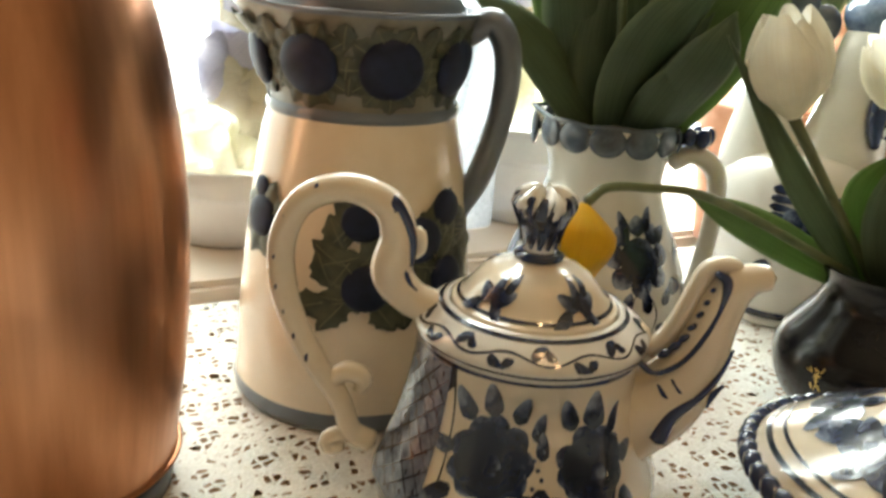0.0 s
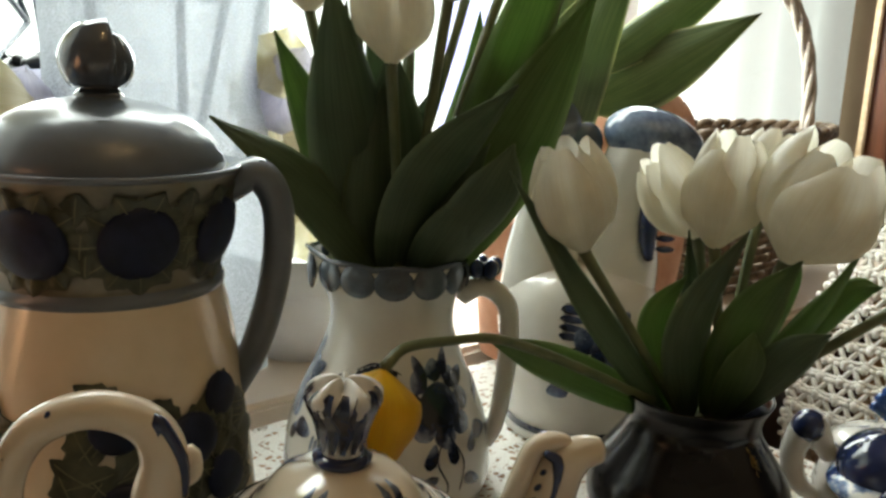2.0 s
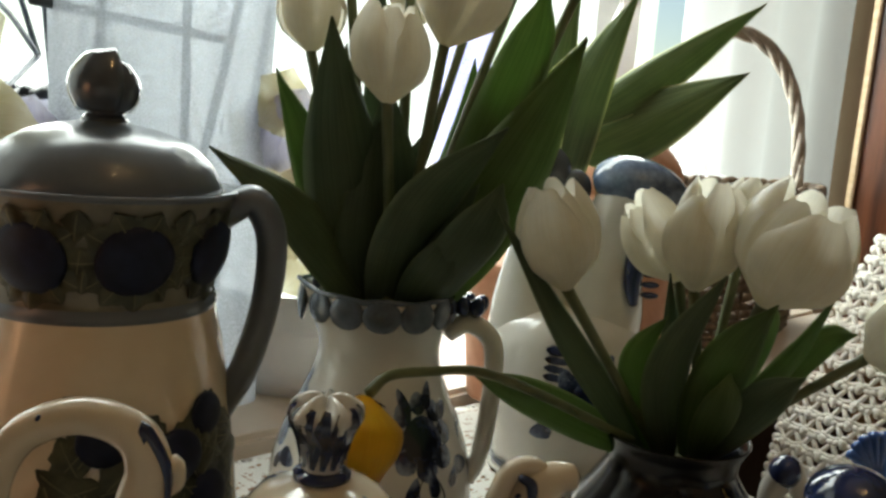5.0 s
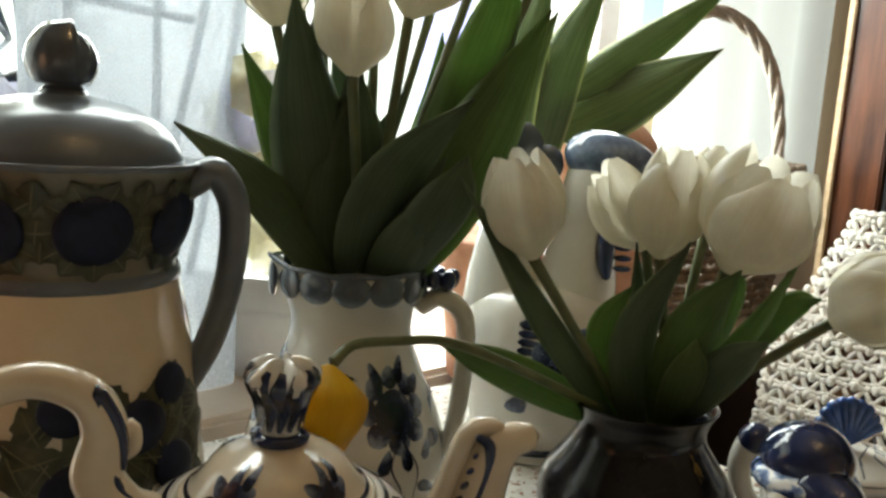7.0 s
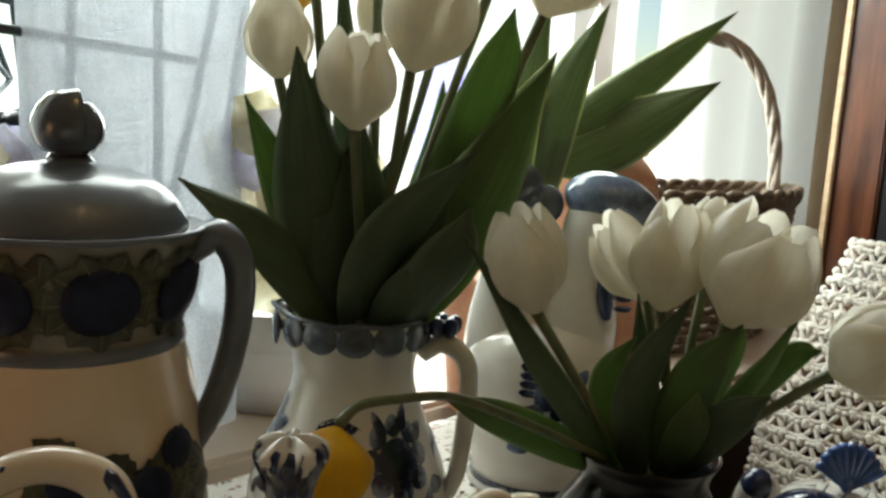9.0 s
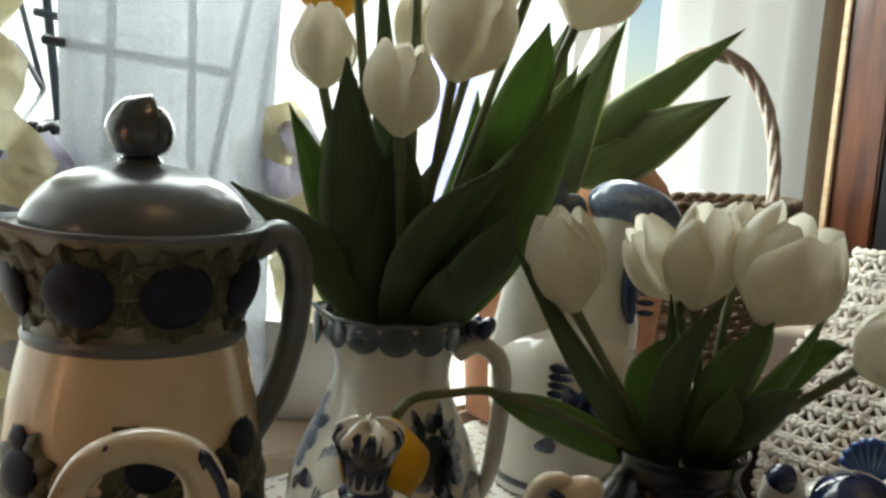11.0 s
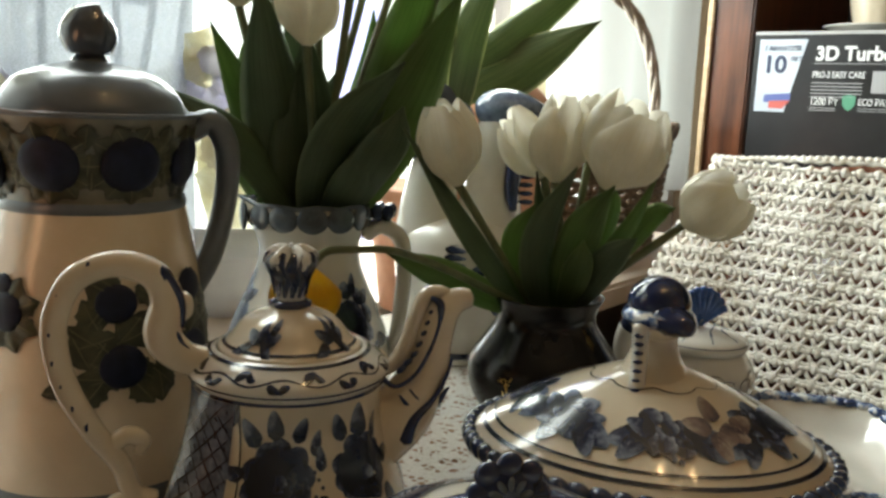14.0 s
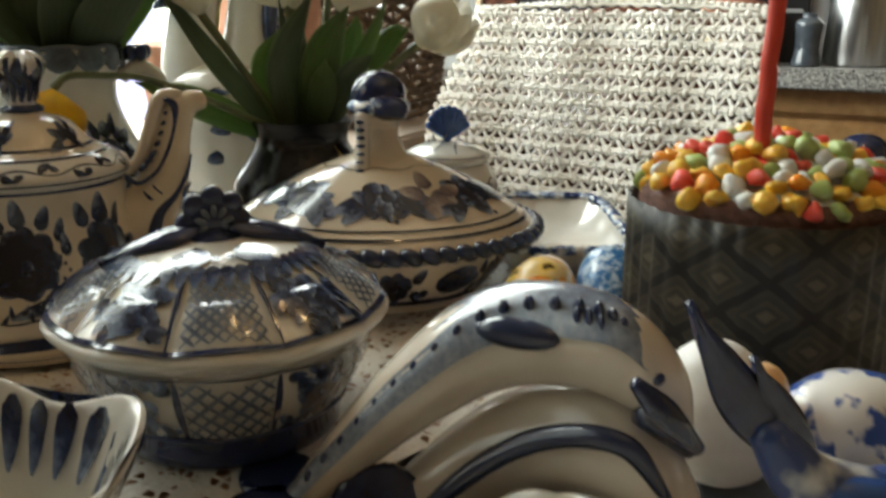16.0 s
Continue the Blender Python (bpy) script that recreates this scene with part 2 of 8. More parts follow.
def lace():
    """Openwork cotton lace: rings of petals and a net between them."""
    m, nt, p = mat("white_lace")
    v = coords(nt)
    wob = nt.nodes.new("ShaderNodeTexNoise")
    wob.inputs["Scale"].default_value = 30
    nt.links.new(v, wob.inputs["Vector"])
    mixv = nt.nodes.new("ShaderNodeMix")
    mixv.data_type = "VECTOR"
    mixv.inputs[0].default_value = 0.012
    nt.links.new(v, mixv.inputs[4])
    nt.links.new(wob.outputs["Color"], mixv.inputs[5])

    def voronoi(scale, feature, out):
        n = nt.nodes.new("ShaderNodeTexVoronoi")
        n.feature, n.voronoi_dimensions = feature, "2D"
        n.inputs["Scale"].default_value = scale
        n.inputs["Randomness"].default_value = 0.55
        nt.links.new(mixv.outputs[1], n.inputs["Vector"])
        return n.outputs[out]

    def math_of(op, a, b):
        n = nt.nodes.new("ShaderNodeMath")
        n.operation = op
        for i, x in enumerate((a, b)):
            if isinstance(x, float):
                n.inputs[i].default_value = x
            else:
                nt.links.new(x, n.inputs[i])
        return n.outputs[0]

    net = math_of("LESS_THAN", voronoi(150.0, "DISTANCE_TO_EDGE", "Distance"), 0.17)
    rings = math_of("SINE", math_of("MULTIPLY", voronoi(16.0, "F1", "Distance"), 26.0), 0.0)
    ring = math_of("GREATER_THAN", rings, 0.35)
    big = math_of("LESS_THAN", voronoi(44.0, "DISTANCE_TO_EDGE", "Distance"), 0.13)
    solid = math_of("MAXIMUM", math_of("MAXIMUM", net, ring), big)
    f = noise_of(nt, v, 500, 2.0)
    nt.links.new(ramp(nt, f, (0.3, (0.66, 0.62, 0.55)), (0.7, (0.80, 0.77, 0.71))), p.inputs["Base Color"])
    p.inputs["Roughness"].default_value = 0.85
    bump(nt, p, f, 0.6, 0.001)
    tp = nt.nodes.new("ShaderNodeBsdfTransparent")
    b = nt.nodes.new("ShaderNodeMixShader")
    nt.links.new(solid, b.inputs[0])
    nt.links.new(tp.outputs[0], b.inputs[1])
    nt.links.new(p.outputs[0], b.inputs[2])
    nt.links.new(b.outputs[0], nt.nodes["Material Output"].inputs[0])
    return m


LACE = lace()


def plain(name, c, rough=0.5, emit=0.0):
    m, nt, p = mat(name)
    p.inputs["Base Color"].default_value = (*c, 1)
    p.inputs["Roughness"].default_value = rough
    if emit:
        p.inputs["Emission Color"].default_value = (*c, 1)
        p.inputs["Emission Strength"].default_value = emit
    return m


def jelly(name, c):
    m, nt, p = mat(name)
    f = noise_of(nt, coords(nt), 120)
    d = tuple(x * 0.75 for x in c)
    nt.links.new(ramp(nt, f, (0.3, d), (0.7, c)), p.inputs["Base Color"])
    p.inputs["Roughness"].default_value = 0.42
    p.inputs["Subsurface Weight"].default_value = 0.8
    p.inputs["Subsurface Radius"].default_value = (0.006, 0.006, 0.006)
    return m


JELLY = [jelly("red_jelly", (0.84, 0.11, 0.08)), jelly("yellow_jelly", (0.93, 0.58, 0.09)), jelly("green_jelly", (0.44, 0.54, 0.20)),
         jelly("white_jelly", (0.80, 0.80, 0.78)), jelly("orange_jelly", (0.92, 0.36, 0.03))]


def backdrop_mat():
    m, nt, p = mat("daylight_outside")
    v = coords(nt)
    c = ramp(nt, noise_of(nt, v, 2.2, 3.0), (0.35, (0.62, 0.72, 0.62)), (0.5, (0.86, 0.92, 0.95)), (0.7, (1, 1, 1)))
    e = nt.nodes.new("ShaderNodeEmission")
    e.inputs[1].default_value = 1.75
    nt.links.new(c, e.inputs[0])
    nt.links.new(e.outputs[0], nt.nodes["Material Output"].inputs[0])
    return m


# ---- mesh helpers ----


def mesh_of(name, bm, material, smooth=True):
    me = bpy.data.meshes.new(name)
    bmesh.ops.recalc_face_normals(bm, faces=bm.faces)
    bm.to_mesh(me)
    bm.free()
    if smooth:
        me.polygons.foreach_set("use_smooth", [True] * len(me.polygons))
    me.materials.append(material)
    return me


def part(name, bm, material, parent, label="", smooth=True):
    ob = new(name, mesh_of(name, bm, material, smooth))
    ob.parent = parent
    if label:
        ob["label"] = label
    return ob


def thing(name, label, category, at=(0, 0, 0), group="", kind="", turn=0.0):
    ob = new(name)
    ob.empty_display_size = 0.02
    ob.matrix_world = pose(*at, 0, 0, turn)
    return tagged(ob, label, category, group, kind)


def whole(name, bm, material, label, category, at=(0, 0, 0), group="", kind="", turn=0.0, smooth=True):
    ob = new(name, mesh_of(name, bm, material, smooth))
    ob.matrix_world = pose(*at, 0, 0, turn)
    return tagged(ob, label, category, group, kind)


def spline(pts, n):
    """Catmull-Rom through the points, n samples."""
    pts = [Vector(p) for p in pts]
    p = [2 * pts[0] - pts[1], *pts, 2 * pts[-1] - pts[-2]]
    out = []
    for i in range(n):
        s = i / (n - 1) * (len(pts) - 1)
        k = min(int(s), len(pts) - 2)
        f = s - k
        a, b, c, d = p[k:k + 4]
        out.append(0.5 * (2 * b + (c - a) * f + (2 * a - 5 * b + 4 * c - d) * f * f + (3 * b - a - 3 * c + d) * f ** 3))
    return out


def box(bm, x0, y0, z0, x1, y1, z1, bevel=0.0):
    made = bmesh.ops.create_cube(bm, size=1, matrix=Matrix.Translation(((x0 + x1) / 2, (y0 + y1) / 2, (z0 + z1) / 2)) @ Matrix.Diagonal((x1 - x0, y1 - y0, z1 - z0, 1)))
    if bevel:
        es = list({e for v in made["verts"] for e in v.link_edges})
        bmesh.ops.bevel(bm, geom=es, offset=bevel, segments=2, affect="EDGES")
    return bm


def lathe(bm, prof, seg=64, n=0, sx=1.0, sy=1.0, wob=None, at=(0, 0, 0)):
    """A turned form from (radius, height) points; n: samples of a smooth curve through them. wob(angle, z, r) gives the radius."""
    if n:
        prof = [(max(q.x, 0.0), q.y) for q in spline([(r, z, 0) for r, z in prof], n)]
    rings = []
    for r, z in prof:
        if r < 1e-5:
            rings.append([bm.verts.new((at[0], at[1], at[2] + z))])
            continue
        ring = []
        for i in range(seg):
            t = 2 * math.pi * i / seg
            q, dz = (r, 0.0) if wob is None else wob(t, z, r)
            ring.append(bm.verts.new((at[0] + sx * q * math.cos(t), at[1] + sy * q * math.sin(t), at[2] + z + dz)))
        rings.append(ring)
    for a, b in zip(rings, rings[1:]):
        for i in range(seg):
            j = (i + 1) % seg
            if len(a) == 1 and len(b) == 1:
                break
            if len(a) == 1:
                bm.faces.new((a[0], b[i], b[j]))
            elif len(b) == 1:
                bm.faces.new((a[i], a[j], b[0]))
            else:
                bm.faces.new((a[i], a[j], b[j], b[i]))
    return bm


def tube(bm, pts, radii, n=24, seg=12, flat=1.0, up=(0, 0, 1), caps=True):
    """A round bar along a smooth line; radii go with the points. flat squeezes it across."""
    line = spline(pts, n)
    rr = [q.x for q in spline([(r, 0, 0) for r in radii], n)] if len(radii) > 1 else [radii[0]] * n
    rings = []
    side = None
    for i, c in enumerate(line):
        d = (line[min(i + 1, n - 1)] - line[max(i - 1, 0)]).normalized()
        if side is None:
            u = Vector(up)
            if abs(d.dot(u)) > 0.95:
                u = Vector((0.3, 1, 0.1))
            side = d.cross(u).normalized()
        side = (side - d * side.dot(d)).normalized()
        other = d.cross(side)
        r = max(rr[i], 1e-4)
        rings.append([bm.verts.new(c + r * (math.cos(t) * side * flat + math.sin(t) * other)) for t in [2 * math.pi * k / seg for k in range(seg)]])
    for a, b in zip(rings, rings[1:]):
        for k in range(seg):
            bm.faces.new((a[k], a[(k + 1) % seg], b[(k + 1) % seg], b[k]))
    if caps:
        for ring, s, e in ((rings[0], line[0], line[1]), (rings[-1], line[-1], line[-2])):
            tip = bm.verts.new(s + (s - e).normalized() * (ring[0].co - s).length * 0.5)
            for k in range(seg):
                bm.faces.new((ring[k], ring[(k + 1) % seg], tip))
    return bm


def blob(bm, at, sx, sy, sz, turn=None, u=16, v=10):
    m = Matrix.Translation(at) @ (turn or Matrix.Identity(4)) @ Matrix.Diagonal((sx, sy, sz, 1))
    rows = [[bm.verts.new(m @ Vector((0, 0, -1)))]]
    for i in range(1, v):
        p = math.pi * i / v
        rows.append([bm.verts.new(m @ Vector((math.sin(p) * math.cos(2 * math.pi * k / u), math.sin(p) * math.sin(2 * math.pi * k / u), -math.cos(p)))) for k in range(u)])
    rows.append([bm.verts.new(m @ Vector((0, 0, 1)))])
    for a, b in zip(rows, rows[1:]):
        for k in range(u):
            n = (k + 1) % u
            if len(a) == 1:
                bm.faces.new((a[0], b[n], b[k]))
            elif len(b) == 1:
                bm.faces.new((a[k], a[n], b[0]))
            else:
                bm.faces.new((a[k], a[n], b[n], b[k]))
    return bm


def sheet(bm, grid, uvs=None):
    """Faces over a grid of points, with a UV that runs across and along."""
    layer = bm.loops.layers.uv.verify()
    vs = [[bm.verts.new(p) for p in row] for row in grid]
    h, w = len(grid) - 1, len(grid[0]) - 1
    for i in range(h):
        for j in range(w):
            ids = ((i, j), (i, j + 1), (i + 1, j + 1), (i + 1, j))
            f = bm.faces.new([vs[a][b] for a, b in ids])
            for lp, (a, b) in zip(f.loops, ids):
                lp[layer].uv = uvs[a][b] if uvs else (b / w, a / h)
    return bm


def leaf(bm, base, mid, tip, width, face=(-0.3, -1, 0.15), fold=0.35, n=16, curl=0.0):
    """A long leaf with a keel, rounded shoulders and a pointed tip."""
    line = spline((base, mid, tip), n)
    grid = []
    for i, c in enumerate(line):
        s = i / (n - 1)
        d = (line[min(i + 1, n - 1)] - line[max(i - 1, 0)]).normalized()
        side = d.cross(Vector(face)).normalized()
        out = side.cross(d).normalized()
        w = width * 0.5 * (0.34 * (1 - s) ** 2 + 0.96 * math.sin(math.pi * min(1, s ** 0.78)) ** 1.05 + 0.012)
        ang = curl * s
        row = []
        for k in range(-4, 5):
            q = k / 4
            wave = 0.02 * width * math.sin(9 * s + 2.1 * k)
            off = side * (w * q * math.cos(ang)) - out * (fold * w * (q * q - 0.3) + wave) + out * (w * q * math.sin(ang))
            row.append(c + off)
        grid.append(row)
    return sheet(bm, grid)


def thick(ob, t):
    m = ob.modifiers.new("thickness", "SOLIDIFY")
    m.thickness, m.offset = t, 0
    return ob


def frame_to(direction):
    """A turn that takes z to the direction."""
    return Vector(direction).normalized().to_track_quat("Z", "Y").to_matrix().to_4x4()


def petal_grid(R, H, phi, half, lift, openness, tipw, n=14, m=10):
    """One cupped petal: wide in the middle, rounded at the top, bent in over the cup."""
    grid = []
    for i in range(n + 1):
        v = i / n
        prof = math.sin(math.pi * (0.05 + 0.79 * v)) ** 0.70
        r = R * (prof + openness * v * v * 0.7) * (0.2 + 0.8 * min(1, v * 3.6) ** 0.55)
        hw = half * (1 - max(0, (v - 0.6) / 0.4) ** 3 * 0.24 * tipw)
        row = []
        for j in range(m + 1):
            u = 2 * j / m - 1
            a = phi + u * hw
            cup = 1 - 0.07 * u * u * v + 0.025 * math.cos(3 * u + phi) * v
            fall = (0.03 + 0.20 * v * v) * abs(u) ** 3.0
            notch = 0.012 * math.exp(-(u / 0.16) ** 2) * v ** 6
            rag = 0.010 * math.sin(6 * u + 5 * phi) * v ** 3
            row.append(Vector((r * cup * math.cos(a), r * cup * math.sin(a), H * (v - fall * v - notch + rag) + lift)))
        grid.append(row)
    return grid


def tulip(name, label, colour, openness, centre, base, width, height, root, rnd, group):
    """Stem from the vase's mouth, six petals in two rings."""
    t = thing(name, label, "tulip", base, group)
    d = Vector(centre) - Vector(base)
    q = frame_to(d)
    R, H = width * 0.5, height
    turn = rnd.uniform(0, 2)
    for k in range(6):
        inner = k % 2
        bm = bmesh.new()
        sheet(bm, petal_grid(R * (0.86 if inner else 1.0), H * (1.0 if inner else 0.97) * rnd.uniform(0.88, 1.05), turn + k * math.pi / 3,
                             rnd.uniform(0.84, 1.02), 0.0, openness * (0.12 if inner else rnd.uniform(0.1, 0.7)) + rnd.uniform(-0.10, 0.02), rnd.uniform(0.6, 1.0)))
        bmesh.ops.transform(bm, matrix=q, verts=bm.verts)
        part("petal", bm, YPETAL if colour == "yellow" else PETAL, t)
    if root:
        bm = bmesh.new()
        r0, b0 = Vector(root) - Vector(base), Vector((0, 0, 0))
        tube(bm, (r0, r0 * 0.5 - d * 0.12 + Vector((rnd.uniform(-0.004, 0.004), 0, 0)), b0 + d * 0.08), (0.0032, 0.0030, 0.0036), 14, 8)
        part("stem", bm, STEM, t)
    return t


# ---- painting on ware ----


class Brush:
    """Strokes laid on a surface. where(a, b) gives a place and a normal; a and b in metres."""

    def __init__(self, where, lift=0.00035):
        self.where, self.lift, self.bm = where, lift, bmesh.new()

    def at(self, a, b):
        p, n = self.where(a, b)
        return p + n * self.lift

    def petal(self, a, b, length, width, deg, n=6, m=4, blunt=0.6, shade=1.0):
        c, s = math.cos(radians(deg)), math.sin(radians(deg))
        self.lift += 0.000003
        grid, uvs = [], []
        for i in range(n + 1):
            v = i / n
            w = width * 0.5 * (math.sin(math.pi * min(0.985, 0.03 + 0.955 * v ** blunt)) ** 0.52)
            row, ur = [], []
            for j in range(m + 1):
                u = 2 * j / m - 1
                x, y = v * length, u * w
                row.append(self.at(a + x * c - y * s, b + x * s + y * c))
                ur.append((0.5 + 0.5 * u, shade * (0.15 + 0.75 * v + 0.18 * u)))
            grid.append(row)
            uvs.append(ur)
        sheet(self.bm, grid, uvs)

    def dot(self, a, b, r, ry=0):
        self.petal(a - r, b, 2 * r, 2 * (ry or r), 0, 6, 4, 1.0)

    def line(self, pts, w):
        pts = spline([(x, y, 0) for x, y in pts], max(6, 5 * len(pts)))
        self.lift += 0.000003
        grid, uvs = [], []
        for i, p in enumerate(pts):
            d = (pts[min(i + 1, len(pts) - 1)] - pts[max(i - 1, 0)]).normalized()
            k = w * 0.5 * (0.35 + 0.65 * math.sin(math.pi * (i + 0.5) / len(pts)))
            grid.append([self.at(p.x - d.y * k, p.y + d.x * k), self.at(p.x + d.y * k, p.y - d.x * k)])
            uvs.append([(0, 0.1), (1, 0.55)])
        sheet(self.bm, grid, uvs)

    def band(self, b, a0, a1, w, n=60):
        self.lift += 0.000003
        grid = [[self.at(a0 + (a1 - a0) * i / n, b - w / 2), self.at(a0 + (a1 - a0) * i / n, b + w / 2)] for i in range(n + 1)]
        sheet(self.bm, grid, [[(0, 0.15), (1, 0.35)]] * (n + 1))

    def rose(self, a, b, r, rnd):
        """A dark round head, plump petals at its crown and pale turned edges on one side."""
        for k in range(9):
            t = k * 40 + rnd.uniform(-12, 12)
            self.petal(a + 0.45 * r * math.cos(radians(t)), b + 0.45 * r * math.sin(radians(t)), r * 0.62, r * 0.72, t, blunt=0.9, shade=0.75)
        self.petal(a - 0.85 * r, b + 0.05 * r, 1.7 * r, 1.75 * r, -8, 8, 6, 1.0, 0.52)
        for k, (w, d) in enumerate(((0.72, 0.20), (0.46, 0.14))):
            self.line([(a + w * r * math.cos(q), b - 0.12 * r + w * r * math.sin(q)) for q in (-2.3, -1.7, -1.1, -0.5, 0.0)], d * r * 0.8)
        self.petal(a - 0.20 * r, b + 0.02 * r, 0.5 * r, 0.5 * r, -40, blunt=0.9, shade=0.95)

    def spray(self, a, b, length, deg, rnd, leaves=5, size=0.006):
        c, s = math.cos(radians(deg)), math.sin(radians(deg))
        self.line([(a, b), (a + 0.5 * length * c - 0.1 * length * s, b + 0.5 * length * s + 0.1 * length * c), (a + length * c, b + length * s)], 0.0008)
        for k in range(leaves):
            v = (k + 0.6) / leaves * length
            for sg in (-1, 1):
                self.petal(a + v * c, b + v * s, size * (1.1 - 0.5 * k / leaves), size * 0.42, deg + sg * 50)

    def done(self, name, material, parent, label=""):
        ob = part(name, self.bm, material, parent, label)
        ob["kind"] = "stuff"
        return ob


def on_lathe(prof, sx=1.0, sy=1.0, wob=None):
    """Place and normal on a turned form: a is an arc at the local radius from angle 0, b a height."""
    pr = sorted(((z, r) for r, z in prof))
    zs, rs = [z for z, r in pr], [r for z, r in pr]

    def where(a, b, ref=None):
        r = float(np.interp(b, zs, rs))
        t = a
        if wob:
            r = wob(t, b, r)[0]
        slope = (float(np.interp(b + 0.001, zs, rs)) - float(np.interp(b - 0.001, zs, rs))) / 0.002
        p = Vector((sx * r * math.cos(t), sy * r * math.sin(t), b))
        return p, Vector((math.cos(t) / sx, math.sin(t) / sy, -slope)).normalized()
    return where


def patch(where, a0, ref):
    """Turns arcs in metres, from the angle a0 and for a radius ref, into angles."""
    return lambda a, b: where(a0 + a / ref, b)


def on_top(height):
    """A surface seen from above: z from x and y."""
    def where(x, y):
        e = 0.0008
        z = height(x, y)
        n = Vector((-(height(x + e, y) - height(x - e, y)) / (2 * e), -(height(x, y + e) - height(x, y - e)) / (2 * e), 1)).normalized()
        return Vector((x, y, z)), n
    return where

# ---- structure, in the room's axes ----
DEG = 24.64


def slab(name, dims, material, label="", kind="structure", bevel=0.0, category=""):
    return whole(name, box(bmesh.new(), *dims, bevel), material, label, category, kind=kind, turn=DEG, smooth=False)


slab("floor", (-2.4, -2.4, -0.79, 2.5, 1.3, -0.74), FLOORWOOD, "brown boarded kitchen floor")
# added unseen to close the room; brown tone holds down the bounce
slab("ceiling", (-2.4, -2.4, 1.80, 2.5, 1.3, 1.86), CEILING, "unseen ceiling, toned pale brown to dim its bounced light")
slab("wall_back", (-2.4, -2.5, -0.74, 2.5, -2.4, 1.80), WARMWALL, "warm beige wall behind the table")
slab("wall_left", (-2.5, -2.4, -0.74, -2.4, 1.3, 1.80), WARMWALL, "warm beige wall")
slab("wall_right", (2.5, -2.4, -0.74, 2.6, 1.3, 1.80), WARMWALL, "warm beige kitchen wall")


def window_wall():
    bm = bmesh.new()
    a0, a1, z0, z1 = -0.95, 2.46, -0.02, 1.30
    for d in ((-2.4, 1.05, -0.74, a0, 1.22, 1.80), (a1, 1.05, -0.74, 2.5, 1.22, 1.80), (a0, 1.05, z1, a1, 1.22, 1.80), (a0, 1.05, -0.74, a1, 1.22, z0)):
        box(bm, *d)
    whole("wall_window", bm, PLASTER, "white plaster wall round the window", "", kind="structure", turn=DEG, smooth=False)
    w = thing("window_1", "white painted wooden window, bright with daylight", "window", kind="structure", turn=DEG)
    for name, d in (("frame_post", (a0, 1.10, z0, a0 + 0.06, 1.16, z1)), ("frame_post", (a1 - 0.07, 1.10, z0, a1, 1.16, z1)), ("mullion", (0.72, 1.10, z0, 0.77, 1.16, z1)),
                    ("mullion", (1.60, 1.10, z0, 1.67, 1.16, z1)), ("mullion", (-0.12, 1.10, z0, -0.07, 1.16, z1)), ("frame_rail", (a0, 1.095, z0, a1, 1.165, z0 + 0.06)), ("frame_rail", (a0, 1.095, z1 - 0.06, a1, 1.165, z1))):
        part(name, box(bmesh.new(), *d, 0.004), FRAMEPAINT, w, smooth=False)


window_wall()
back = backdrop_mat()
bm = bmesh.new()
sheet(bm, [[(-3, 2.6, -1.2), (4, 2.6, -1.2)], [(-3, 2.6, 3.0), (4, 2.6, 3.0)]])
whole("backdrop", bm, back, "pale overcast daylight outside the window", "", kind="structure", turn=DEG)

slab("windowsill", (-0.95, 0.66, -0.03, 1.655, 1.10, 0.005), SILLPAINT, "beige painted windowsill crowded with pots", bevel=0.006)
slab("sill_bracket", (0.90, 0.52, -0.03, 1.655, 0.657, 0.004), SILLPAINT, "beige painted ledge beside the window", bevel=0.006)
# solid near-black block; the shade under the sill is put into its colour
slab("wall_below_sill", (-0.95, 0.70, -0.74, 1.655, 1.045, -0.034), DARKPLASTIC, "near-black block that paints the shade under the windowsill")


def curtains():
    for name, a0, a1, b, waves, mt, label in (("curtain", -1.0, 0.36, 1.02, 9, NET, "sheer white lace curtain, gathered in soft folds"),
                                              ("curtain", 1.68, 2.47, 1.00, 4, VOILE, "sheer white voile curtain hanging by the wall"),
                                              ("curtain", 0.98, 1.06, 0.93, 2, LILAC_CLOTH, "narrow lilac curtain strip by the window")):
        bm = bmesh.new()
        grid = []
        for i in range(13):
            z = 0.02 + 1.4 * i / 12
            grid.append([(a0 + (a1 - a0) * j / 60, b + 0.018 * math.sin(waves * 2 * math.pi * j / 60 + 0.4 * math.sin(3 * z)), z) for j in range(61)])
        sheet(bm, grid)
        whole(name, bm, mt, label, "curtain", turn=DEG)


VOILE = sheer("white_voile", (0.90, 0.91, 0.92), 900, 0.25, 0.62)
LILAC_CLOTH = sheer("lilac_cloth", (0.45, 0.46, 0.72), 200, 0.2, 0.7)
curtains()

# ---- table and cloth ----
table = thing("table", "brown wooden table under a lace cloth", "table", turn=DEG)
TA0, TA1, TB0, TB1 = -0.75, 0.815, -0.75, 0.635
part("tabletop", box(bmesh.new(), TA0, TB0, -0.032, TA1, TB1, -0.004, 0.004), TABLEWOOD, table, smooth=False)
for a in (TA0 + 0.05, TA1 - 0.11):
    for b in (TB0 + 0.05, TB1 - 0.11):
        part("leg", box(bmesh.new(), a, b, -0.74, a + 0.06, b + 0.06, -0.032, 0.004), TABLEWOOD, table, smooth=False)
part("apron", box(bmesh.new(), TA0 + 0.05, TB0 + 0.05, -0.11, TA1 - 0.05, TB1 - 0.05, -0.033), TABLEWOOD, table, smooth=False)


